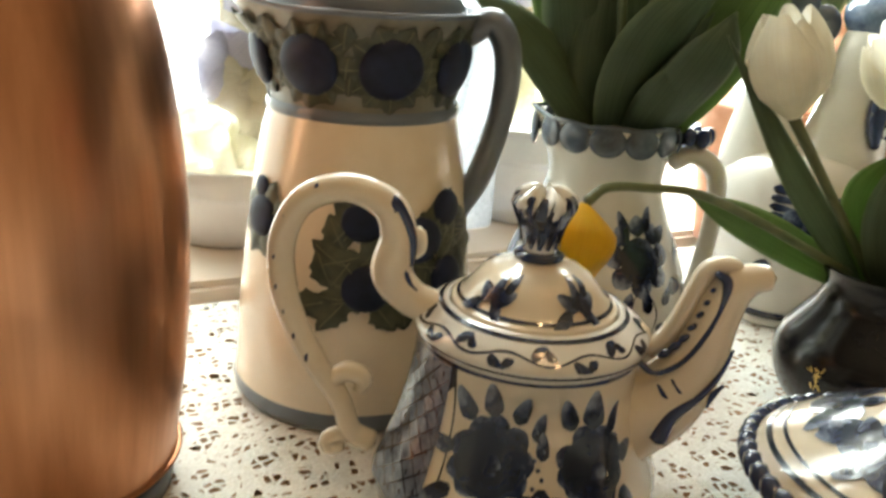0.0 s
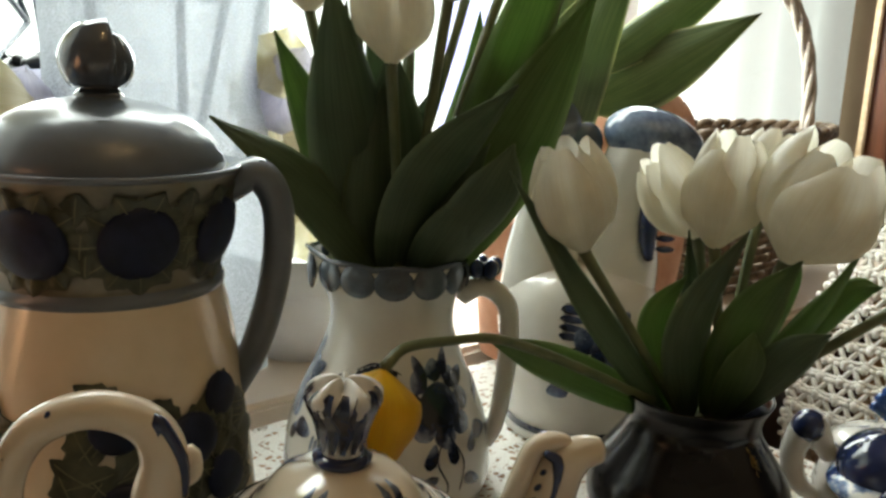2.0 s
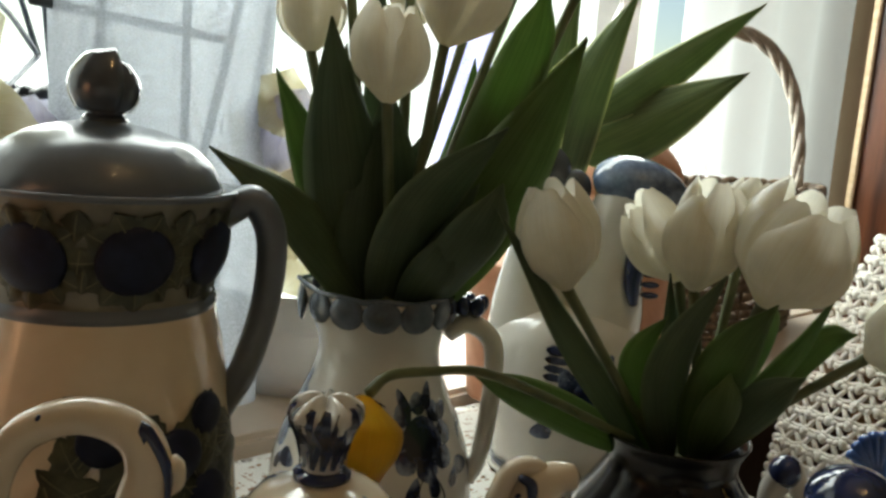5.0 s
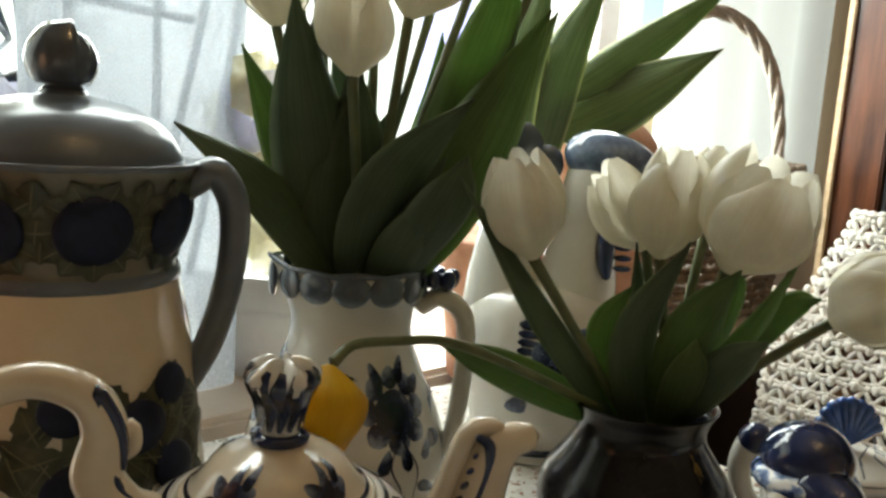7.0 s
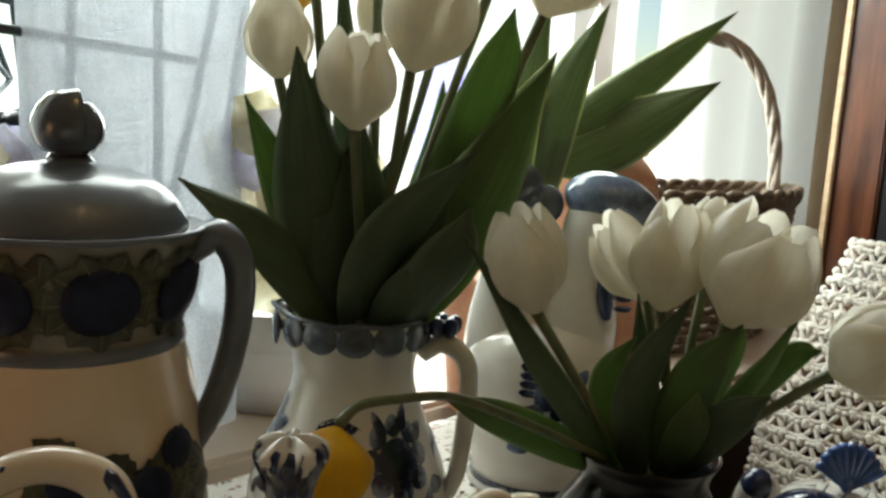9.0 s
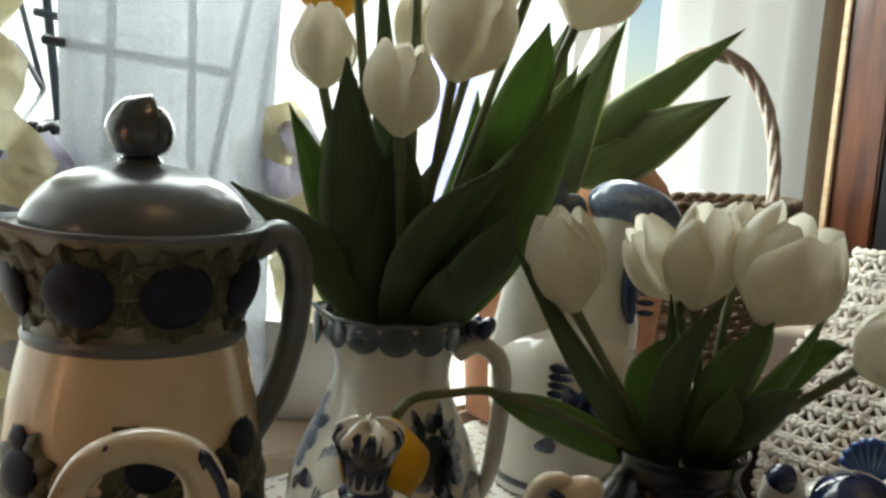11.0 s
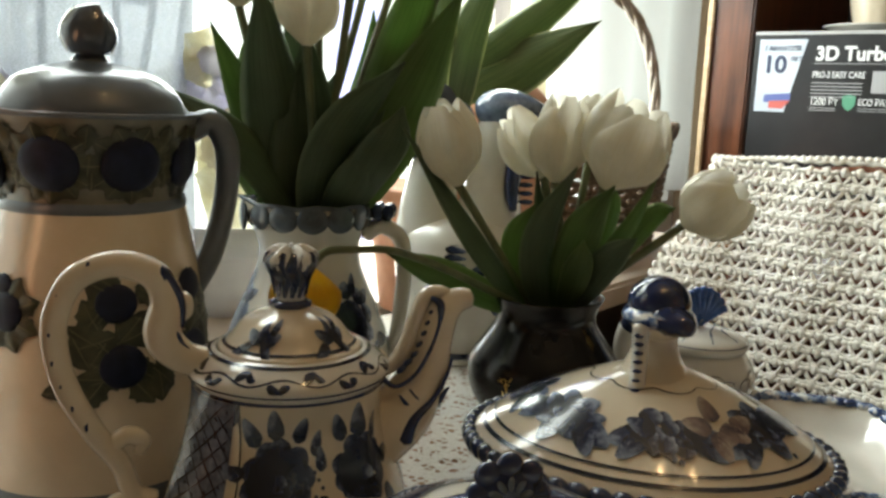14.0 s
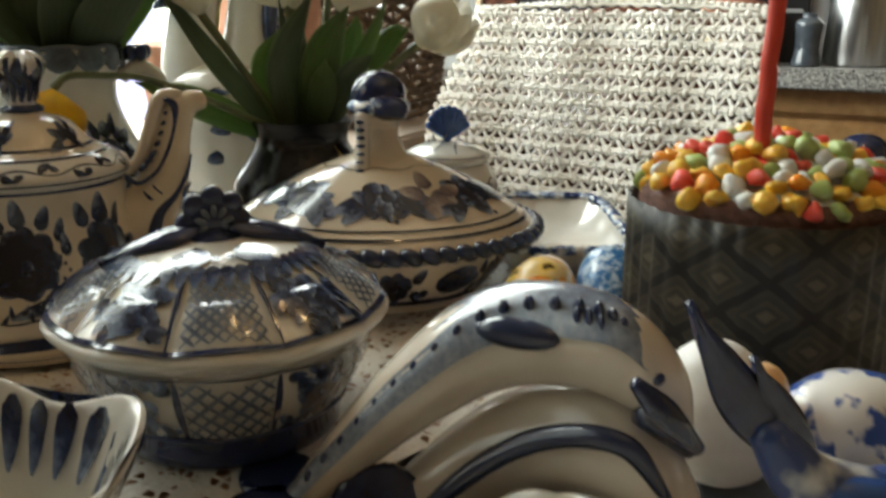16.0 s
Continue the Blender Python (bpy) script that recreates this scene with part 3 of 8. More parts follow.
def cloth():
    bm = bmesh.new()
    n, m = 110, 100
    grid = []
    a0, a1, b0, b1 = TA0 - 0.12, TA1 + 0.012, TB0 - 0.12, TB1 + 0.012
    for i in range(m + 1):
        row = []
        for j in range(n + 1):
            a, b = a0 + (a1 - a0) * j / n, b0 + (b1 - b0) * i / m
            z = 0.0012 * noise.noise(Vector((a * 14, b * 14, 0))) - 0.0004
            over = max(TA0 - a, TB0 - b, a - TA1, b - TB1, 0)
            z -= over * 6 if over < 0.02 else 0.12 + (over - 0.02)
            row.append((min(max(a, TA0 - 0.012), TA1 + 0.012), min(max(b, TB0 - 0.012), TB1 + 0.012), max(z, -0.002 if over == 0 else -1)))
        grid.append(row)
    sheet(bm, grid)
    whole("tablecloth", bm, LACE, "white openwork lace tablecloth lying over brown wood", "tablecloth", turn=DEG)


cloth()

# ---- tall lidded jug with plums ----
JUG = (0.103, 0.582)
JPROF = [(0.0, 0.0), (0.070, 0.0), (0.073, 0.006), (0.0715, 0.03), (0.070, 0.06), (0.066, 0.10), (0.060, 0.15), (0.0545, 0.178), (0.0525, 0.188), (0.0535, 0.205), (0.058, 0.225), (0.063, 0.238)]


def jug_wob(spout):
    def wob(t, z, r):
        d = (t - spout + math.pi) % (2 * math.pi) - math.pi
        k = max(0.0, (z - 0.19) / 0.048)
        pull = math.exp(-(d / 0.33) ** 2) * k * k
        return r * (1 + 0.24 * pull), 0.006 * pull
    return wob


def plum_leaf(bm, veins, where, a, b, length, width, deg):
    """A raised leaf with a midrib, laid on the jug."""
    c, s = math.cos(radians(deg)), math.sin(radians(deg))
    grid = []
    for i in range(9):
        v = i / 8
        w = width * 0.5 * math.sin(math.pi * (0.03 + 0.96 * v ** 0.8)) * (1 + 0.14 * math.sin(22 * v))
        row = []
        for j in range(-3, 4):
            u = j / 3
            p, n = where(a + (v * length * c - u * w * s), b + (v * length * s + u * w * c))
            row.append(p + n * (0.0006 + 0.0016 * (1 - abs(u)) * math.sin(math.pi * v) + 0.0007 * (j % 2)))
        grid.append(row)
    sheet(bm, grid)
    rib = []
    for i in range(8):
        v = 0.08 + 0.8 * i / 7
        row = []
        for e in (-1, 0, 1):
            x, y = v * length, e * 0.00035
            p, n = where(a + x * c - y * s, b + x * s + y * c)
            row.append(p + n * (0.0008 + 0.0016 * math.sin(math.pi * v) + 0.0009))
        rib.append(row)
    sheet(veins, rib)


def plum_jug():
    rnd = random.Random(4)
    t = thing("jug", "tall cream and grey-blue ceramic jug with raised plums", "jug", (*JUG, 0))
    spout = radians(196)
    wob = jug_wob(spout)
    inner = [(0.0585, 0.2365), (0.053, 0.222), (0.048, 0.19), (0.05, 0.15), (0.06, 0.05), (0.0, 0.03)]
    fine = [(q.x, q.y) for q in spline([(r, z, 0) for r, z in JPROF[1:]], 60)]
    cut = [i for i, (r, z) in enumerate(fine) if z < 0.180][-1]
    low = [i for i, (r, z) in enumerate(fine) if z < 0.016][-1]
    part("body", lathe(bmesh.new(), fine[low:cut + 1], 96, wob=wob), CREAM, t, "warm cream glazed body")
    part("foot", lathe(bmesh.new(), [(0, 0.001)] + fine[:low + 1], 96, wob=wob), GREYBLUE, t, "grey-blue foot band")
    part("collar", lathe(bmesh.new(), fine[cut:] + inner, 96, wob=wob), COLLARGLAZE, t, "stone-coloured flared collar with a pulled spout")
    bm = bmesh.new()
    lathe(bm, [(0.0536 + 0.0014 * math.sin(k / 8 * math.pi), 0.178 + 0.008 * k / 8) for k in range(9)], 96)
    part("ridge", bm, GREYBLUE, t)
    # lid
    lid = part("lid", lathe(bmesh.new(), [(0.054, 0.236), (0.0555, 0.2385), (0.0537, 0.2445), (0.0485, 0.2530), (0.0395, 0.2608), (0.026, 0.2665), (0.011, 0.2695), (0.009, 0.272), (0.0, 0.274)], 80, 40), GREYBLUE, t, "shiny grey-blue domed lid")
    bm = bmesh.new()
    lathe(bm, [(0.0115, 0.267), (0.0105, 0.271), (0.0085, 0.2735), (0.0105, 0.277), (0.0145, 0.284), (0.0135, 0.293), (0.007, 0.299), (0.0, 0.300)], 32, 28)
    knob = part("knob", bm, DARKGREY, lid, "dark grey rosebud knob")
    bm = bmesh.new()
    grid = []
    for i in range(15):
        v = i / 14
        row = []
        for j in range(37):
            u = j / 36
            a = radians(-62) - 2 * math.pi * 1.12 * (1 - u)
            r = (0.0095 + 0.0085 * math.sin(math.pi * min(1, 0.06 + 0.86 * v)) ** 0.8 - 0.0035 * v) * (0.90 + 0.16 * u)
            top = 0.025 + 0.0055 * u ** 3
            row.append(Vector((r * math.cos(a), r * math.sin(a), 0.2745 + top * v)))
        grid.append(row)
    sheet(bm, grid)
    thick(part("bud_petal", bm, DARKGREY, lid, "rolled dark grey bud petal"), 0.0013)
    part("lip", lathe(bmesh.new(), [(0.0622, 0.2360), (0.0640, 0.2378), (0.0632, 0.2394), (0.0605, 0.2390), (0.0590, 0.2372)], 96, wob=wob), GREYBLUE, t, "smooth grey-blue rim")
    # handle opposite the view, towards the right
    h = radians(-6)
    d = Vector((math.cos(h), math.sin(h), 0))
    pts = [d * 0.055 + Vector((0, 0, 0.226)), d * 0.070 + Vector((0, 0, 0.234)), d * 0.080 + Vector((0, 0, 0.217)), d * 0.079 + Vector((0, 0, 0.182)), d * 0.070 + Vector((0, 0, 0.145)), d * 0.058 + Vector((0, 0, 0.120))]
    part("handle", tube(bmesh.new(), pts, (0.008, 0.0085, 0.008, 0.0075, 0.0075, 0.007), 40, 14, 1.25), GREYBLUE, t, "grey-blue loop handle")
    # plums and leaves
    where = on_lathe(fine, wob=wob)

    def cluster(ang, z, plums, leaves, bm_leaf):
        loc = patch(where, ang, 0.06)
        for a, b, r in plums:
            p, n = loc(a, b)
            part("plum", blob(bmesh.new(), p + n * 0.0014, r * 1.06, r * 1.06, r * 0.34, frame_to(n), u=28, v=16), PLUM, t, "dark blue raised plum")
        for a, b, l, w, g in leaves:
            plum_leaf(bm_leaf, veins, loc, a, b, l * 1.12, w * 1.2, g)

    bl, veins = bmesh.new(), bmesh.new()
    for k in range(8):
        ang = radians(-118.5 + 45 * k)
        cluster(ang, 0.21, [(0, 0.2095, 0.0162)], [(0.012 * math.cos(q), 0.2095 + 0.012 * math.sin(q), 0.0145 - 0.003 * abs(math.sin(q)), 0.0125, math.degrees(q) + rnd.uniform(-12, 12)) for q in (-0.45, 0.05, 0.6, 1.25, 1.9, 2.5, 3.1, 3.6, 4.15, 4.75, 5.35)] +
                [(0.023, 0.2330, 0.014, 0.010, 262), (0.0235, 0.216, 0.013, 0.010, 262), (0.0235, 0.194, 0.011, 0.008, 85)], bl)
    for ang in (-74, 50):
        g = radians(ang)
        spread = [(rnd.uniform(-0.030, 0.046), rnd.uniform(0.080, 0.140)) for k in range(64)]
        cluster(g, 0.1, [(-0.012, 0.128, 0.0110), (-0.010, 0.090, 0.0125), (0.018, 0.116, 0.0125), (0.034, 0.092, 0.0115), (0.036, 0.132, 0.010)],
                [(x, z, rnd.uniform(0.015, 0.021), rnd.uniform(0.011, 0.015), rnd.uniform(0, 360)) for x, z in spread if x > -0.026 or z < 0.1], bl)
    cluster(radians(-142), 0.1, [(0, 0.1215, 0.0115), (-0.003, 0.1375, 0.006)], [(0.006 * math.cos(radians(q)), 0.1205 + 0.008 * math.sin(radians(q)), 0.0145, 0.0125, q) for q in (22, 66, 112, 158, 205, 250, 292, 335)], bl)
    part("leaf_relief", bl, LEAFGLAZE, t, "olive green raised plum leaves")["kind"] = "stuff"
    part("leaf_veining", veins, LEAFRIB, t, "pale olive leaf veins")["kind"] = "stuff"
    t.scale = (1.02, 1.02, 0.977)


plum_jug()

# ---- painted teapot ----
POT = (0.191, 0.447)


def pot_wob(t, z, r):
    """Flat painted sides that meet in soft corners below, round at the rim."""
    if z > 0.098 or z < 0.012:
        return r, 0.0
    corners = [radians(c) for c in (-180, -136, -60, 0, 60, 136, 180)]
    s = (t + math.pi) % (2 * math.pi) - math.pi
    for c0, c1 in zip(corners, corners[1:]):
        if c0 <= s <= c1:
            half = (c1 - c0) / 2
            f = math.cos(half) / math.cos(s - (c0 + c1) / 2)
            k = min(1.0, (0.098 - z) / 0.02) * 0.62
            return r * (1 + (f - 1) * k), 0.0
    return r, 0.0


def teapot():
    rnd = random.Random(11)
    t = thing("teapot", "cream porcelain teapot painted with dark cobalt roses", "teapot", (*POT, 0))
    prof = [(0.0, 0.001), (0.058, 0.0), (0.066, 0.004), (0.069, 0.012), (0.071, 0.018), (0.0715, 0.022), (0.068, 0.034), (0.0615, 0.052), (0.0565, 0.070), (0.0535, 0.086), (0.0525, 0.096), (0.0525, 0.099)]
    fine = [(max(q.x, 0), q.y) for q in spline([(r, z, 0) for r, z in prof[1:]], 44)]
    part("body", lathe(bmesh.new(), [(0, 0.001)] + fine, 128, wob=pot_wob), CREAM, t)
    part("shoulder", lathe(bmesh.new(), [(0.0525, 0.097), (0.0545, 0.100), (0.0542, 0.104), (0.048, 0.1095), (0.041, 0.1135), (0.0395, 0.113), (0.0385, 0.110)], 96, 30), WHITE, t, "white sloping rim painted with scrolls")
    lid = part("lid", lathe(bmesh.new(), [(0.039, 0.111), (0.0385, 0.1145), (0.0365, 0.1155), (0.033, 0.1185), (0.024, 0.129), (0.012, 0.1335), (0.0095, 0.1355), (0.0, 0.136)], 80, 36), CREAM, t)
    part("collar", lathe(bmesh.new(), [(0.009, 0.134), (0.0115, 0.1352), (0.0115, 0.1375), (0.0085, 0.139), (0.0, 0.139)], 32), NAVY, lid)
    bm = bmesh.new()
    lathe(bm, [(0.0080, 0.138), (0.0080, 0.143), (0.0102, 0.152), (0.0140, 0.160), (0.0128, 0.164), (0.006, 0.1675), (0.0, 0.167)], 40, 28,
          wob=lambda a, z, r: (r * (1 + 0.13 * math.cos(5 * a) * max(0, (z - 0.146) / 0.02)), -0.0012 + 0.0022 * math.cos(5 * a) * max(0, (z - 0.152) / 0.012)))
    crown = part("crown", bm, WHITE, lid, "white crown knob streaked with navy")
    br = Brush(patch(on_lathe([(0.0080, 0.138), (0.0080, 0.143), (0.0102, 0.152), (0.0140, 0.160), (0.0128, 0.164), (0.006, 0.1675)]), 0, 0.0095), 0.0012)
    for k in range(14):
        a = 0.0095 * 2 * math.pi * k / 14
        br.line([(a, 0.141), (a + 0.0012, 0.150), (a - 0.0006, 0.157), (a + 0.0006, 0.1648)], 0.0050)
    br.done("paintwork", PAINT, crown)
    # handle
    w = Vector((-1, 0.06, 0)).normalized()

    def hp(x, z):
        return w * x + Vector((0, 0, z))
    hb = bmesh.new()
    tube(hb, [hp(0.047, 0.1065), hp(0.058, 0.111), hp(0.067, 0.123), hp(0.0645, 0.141), hp(0.071, 0.155), hp(0.089, 0.1615), hp(0.108, 0.1545), hp(0.1175, 0.136), hp(0.1175, 0.115), hp(0.112, 0.095), hp(0.1005, 0.0725), hp(0.089, 0.055), hp(0.083, 0.038), hp(0.073, 0.032)],
         (0.0085, 0.0088, 0.0100, 0.0088, 0.0078, 0.0070, 0.0066, 0.0064, 0.0064, 0.0062, 0.0058, 0.0055, 0.0055, 0.006), 80, 14)
    handle = part("handle", hb, CREAM, t, "looped scroll handle")
    bm = bmesh.new()
    tube(bm, [hp(0.060, 0.136), hp(0.056, 0.142), hp(0.055, 0.135), hp(0.060, 0.131)], (0.0050, 0.0040, 0.0036, 0.003), 16, 10)
    tube(bm, [hp(0.094, 0.064), hp(0.086, 0.070), hp(0.078, 0.067), hp(0.080, 0.060)], (0.0045, 0.005, 0.0048, 0.003), 16, 10)
    tube(bm, [hp(0.086, 0.036), hp(0.094, 0.033), hp(0.093, 0.027), hp(0.087, 0.029)], (0.0045, 0.004, 0.004, 0.003), 16, 10)
    part("scroll", bm, CREAM, handle)["kind"] = "stuff"
    bm = bmesh.new()
    for x, z in ((0.1185, 0.128), (0.1175, 0.114), (0.114, 0.102), (0.109, 0.090), (0.103, 0.079), (0.114, 0.146), (0.100, 0.1605)):
        blob(bm, hp(x, z) + Vector((-0.002, -0.0048, 0)), 0.0016, 0.0012, 0.0034, u=8, v=6)
    part("dab_painting", bm, NAVY, handle)["kind"] = "stuff"
    bm = bmesh.new()
    tube(bm, [hp(0.058, 0.128), hp(0.059, 0.143), hp(0.067, 0.1585), hp(0.066, 0.149), hp(0.0665, 0.138), hp(0.060, 0.121), hp(0.055, 0.116)], (0.0012, 0.0026, 0.0026, 0.0024, 0.003, 0.0022, 0.001), 24, 8)
    for v in bm.verts:
        v.co.y -= 0.0052
    part("paint_line", bm, NAVY, handle)
    # spout
    s = Vector((0.985, -0.17, 0)).normalized()
    up = Vector((0, 0, 1))

    def sp(x, z, y=0.0):
        return s * x + up * z + Vector((0.17, 0.985, 0)).normalized() * y
    bm = bmesh.new()
    tube(bm, [sp(0.046, 0.056), sp(0.065, 0.070), sp(0.077, 0.092), sp(0.082, 0.112), sp(0.0865, 0.127), sp(0.094, 0.1345), sp(0.1035, 0.1365)], (0.0200, 0.0165, 0.0122, 0.0098, 0.0088, 0.0070, 0.0048), 48, 20, 1.15, up=(0.17, 0.985, 0))
    spout = part("spout", bm, CREAM, t, "curved spout with a pulled lip")
    bm = bmesh.new()
    tube(bm, [sp(0.044, 0.103), sp(0.050, 0.104), sp(0.054, 0.097), sp(0.061, 0.101), sp(0.067, 0.113), sp(0.072, 0.128), sp(0.0765, 0.138), sp(0.084, 0.1405), sp(0.090, 0.1395)], (0.003, 0.0045, 0.0042, 0.0046, 0.0046, 0.0046, 0.0046, 0.0042, 0.003), 44, 10)
    part("crest", bm, CREAM, spout, "scrolled crest along the spout")
    out = Vector((-0.17, -0.985, 0))

    def skin(z):
        return float(np.interp(z, [0.056, 0.070, 0.092, 0.112, 0.127, 0.1345], [0.0190, 0.0160, 0.0118, 0.0095, 0.0084, 0.0068]))
    bm = bmesh.new()
    for k, q in enumerate(spline([sp(0.062, 0.098), sp(0.069, 0.106), sp(0.0745, 0.118), sp(0.0785, 0.130)], 7)):
        blob(bm, q + out * skin(q.z) * 0.72, 0.0040 - 0.0004 * k, 0.0012, 0.0022 - 0.00018 * k, Matrix.Rotation(-0.6, 4, "Y"), 8, 6)
    part("dab_painting", bm, NAVY, spout)["kind"] = "stuff"
    for pts, radii in (([sp(0.0785, 0.1385), sp(0.084, 0.134), sp(0.0825, 0.122), sp(0.077, 0.107), sp(0.069, 0.095), sp(0.058, 0.089), sp(0.050, 0.094)], (0.0016, 0.0026, 0.0014, 0.0013, 0.0013, 0.0014, 0.0018)),
                       ([sp(0.091, 0.104), sp(0.087, 0.092), sp(0.079, 0.080), sp(0.068, 0.070), sp(0.063, 0.058)], (0.0007, 0.0013, 0.0018, 0.0034, 0.0042)),
                       ([sp(0.060, 0.084), sp(0.064, 0.079), sp(0.068, 0.078)], (0.0006, 0.0014, 0.0006)),
                       ([sp(0.066, 0.087), sp(0.070, 0.082), sp(0.074, 0.081)], (0.0006, 0.0014, 0.0006)),
                       ([sp(0.083, 0.076), sp(0.085, 0.082), sp(0.089, 0.087)], (0.0006, 0.0016, 0.0006))):
        bm = bmesh.new()
        tube(bm, [q + out * skin(q.z) * 0.93 for q in pts], radii, 30, 8)
        part("paint_line", bm, NAVY, spout)
    # painting
    where = on_lathe(fine, wob=pot_wob)
    for ang in (-136, 136, -10):
        bb = Brush(patch(where, radians(ang), 0.058))
        bb.line([(0, 0.096), (0, 0.07), (0, 0.045), (0, 0.02)], 0.009)
        bb.done("paint_edge", PAINTBLACK, t)
    bb = Brush(lambda a, b: where(a, b))
    bb.band(0.0965, 0, 2 * math.pi, 0.0026, 96)
    bb.band(0.0125, 0, 2 * math.pi, 0.011, 96)
    bb.done("paint_border", NAVY, t)
    for c, mirror in ((-88, 1), (88, -1)):
        loc = patch(where, radians(c), 0.058)
        br = Brush(loc)
        br.rose(-0.024 * mirror, 0.058, 0.0190, rnd)
        br.rose(0.024 * mirror, 0.059, 0.0170, rnd)
        for a, b, l, wd, g in ((-0.036, 0.074, 0.016, 0.008, 120), (-0.026, 0.077, 0.016, 0.009, 95), (-0.014, 0.075, 0.014, 0.008, 70), (0.014, 0.074, 0.015, 0.008, 110), (0.023, 0.075, 0.017, 0.009, 88), (0.032, 0.072, 0.014, 0.008, 55),
                               (-0.004, 0.068, 0.013, 0.006, 75), (-0.042, 0.060, 0.012, 0.007, 165), (0.040, 0.058, 0.013, 0.008, 10), (-0.040, 0.044, 0.014, 0.007, 220), (0.036, 0.044, 0.014, 0.008, 320), (0.0, 0.048, 0.026, 0.010, 268),
                               (-0.004, 0.044, 0.020, 0.008, 222), (0.004, 0.044, 0.020, 0.008, 318), (-0.010, 0.036, 0.022, 0.007, 195), (0.010, 0.036, 0.022, 0.007, 345), (0.0, 0.060, 0.012, 0.006, 92)):
            br.petal(a * mirror, b, l * 1.05, wd * 1.1, g if mirror > 0 else 180 - g)
        for k in range(14):
            br.petal((-0.036 + 0.0045 * k) * mirror, 0.0275 + 0.004 * math.sin(k), 0.0065, 0.0024, 60 + 40 * (k % 2))
        br.line([(-0.040 * mirror, 0.030), (-0.030 * mirror, 0.027), (0, 0.030), (0.03 * mirror, 0.027)], 0.0012)
        br.line([(-0.045 * mirror, 0.034), (-0.049 * mirror, 0.030), (-0.045 * mirror, 0.026), (-0.040 * mirror, 0.028)], 0.0011)
        for k in range(9):
            br.dot((-0.004 + 0.002 * (k % 3)) * mirror, 0.072 - 0.004 * k, 0.0011)
        br.done("rose_painting", PAINTBLACK, t, "two dark cobalt painted roses with leaves")
    for sgn in (-1, 1):
        loc = patch(where, radians(sgn * 158), 0.058)
        br = Brush(loc, 0.0005)
        grid = [[br.at(-0.021 + 0.042 * j / 12, 0.0195 + 0.0755 * i / 14) for j in range(13)] for i in range(15)]
        sheet(br.bm, grid, [[(0, 0.40)] * 13] * 15)
        br.done("wash", PAINTGREY, t, "grey-blue washed side")
        br = Brush(loc, 0.0009)
        for k in range(-7, 10):
            for g in (1, -1):
                p = [(-0.021 + 0.042 * q / 6, 0.020 + 0.0105 * k + g * 0.042 * q / 6 * 0.9) for q in range(7)]
                p = [(x, y) for x, y in p if 0.020 < y < 0.094]
                if len(p) > 1:
                    br.line(p, 0.0009)
        for i in range(5):
            for j in range(8):
                br.dot(-0.017 + 0.0085 * i, 0.026 + 0.0092 * j + 0.004 * (i % 2), 0.0012)
        br.done("lattice_painting", PAINTBLACK, t, "dark painted lattice")
    slope = on_lathe([(0.0545, 0.100), (0.0542, 0.104), (0.048, 0.1095), (0.041, 0.1135)])
    br = Brush(slope)
    br.band(0.1122, 0, 2 * math.pi, 0.0012, 90)
    br.band(0.1008, 0, 2 * math.pi, 0.0014, 90)
    vine = [(2 * math.pi * i / 72, 0.1068 + 0.0016 * math.sin(2 * math.pi * i / 72 * 9)) for i in range(73)]
    br.line(vine, 0.0010)
    for k in range(18):
        a = 2 * math.pi * k / 18
        up = 1 if k % 2 else -1
        br.petal(a + 0.02, 0.1066 + 0.0012 * up, 0.15, 0.0040, 0.9 * up, shade=0.6)
        br.petal(a + 0.14, 0.1066 + 0.0022 * up, 0.10, 0.0034, -0.8 * up, shade=0.6)
    br.done("rim_painting", PAINT, t)
    top = on_lathe([(0.0365, 0.1155), (0.033, 0.1185), (0.024, 0.129), (0.012, 0.1335)])
    br = Brush(top)
    br.band(0.1165, 0, 2 * math.pi, 0.0012, 80)
    for k in range(4):
        loc = patch(top, radians(-62 + 95 * k), 0.030)
        bq = Brush(loc, 0.0007 + 0.0001)
        for a, b, l, wd, g in ((0, 0.121, 0.009, 0.005, 20), (0, 0.121, 0.008, 0.004, 80), (0, 0.121, 0.008, 0.004, 150), (0.002, 0.121, 0.007, 0.003, 300), (-0.003, 0.120, 0.008, 0.003, 215), (0.004, 0.125, 0.006, 0.003, 50)):
            bq.petal(a * 1.3, b, l * 1.3, wd * 1.5, g)
        bq.done("sprig", PAINTBLACK, lid)
    br.done("lid_line", PAINT, lid)


teapot()

# ---- white pitcher for the tall bouquet ----
VASE = (0.278, 0.687)


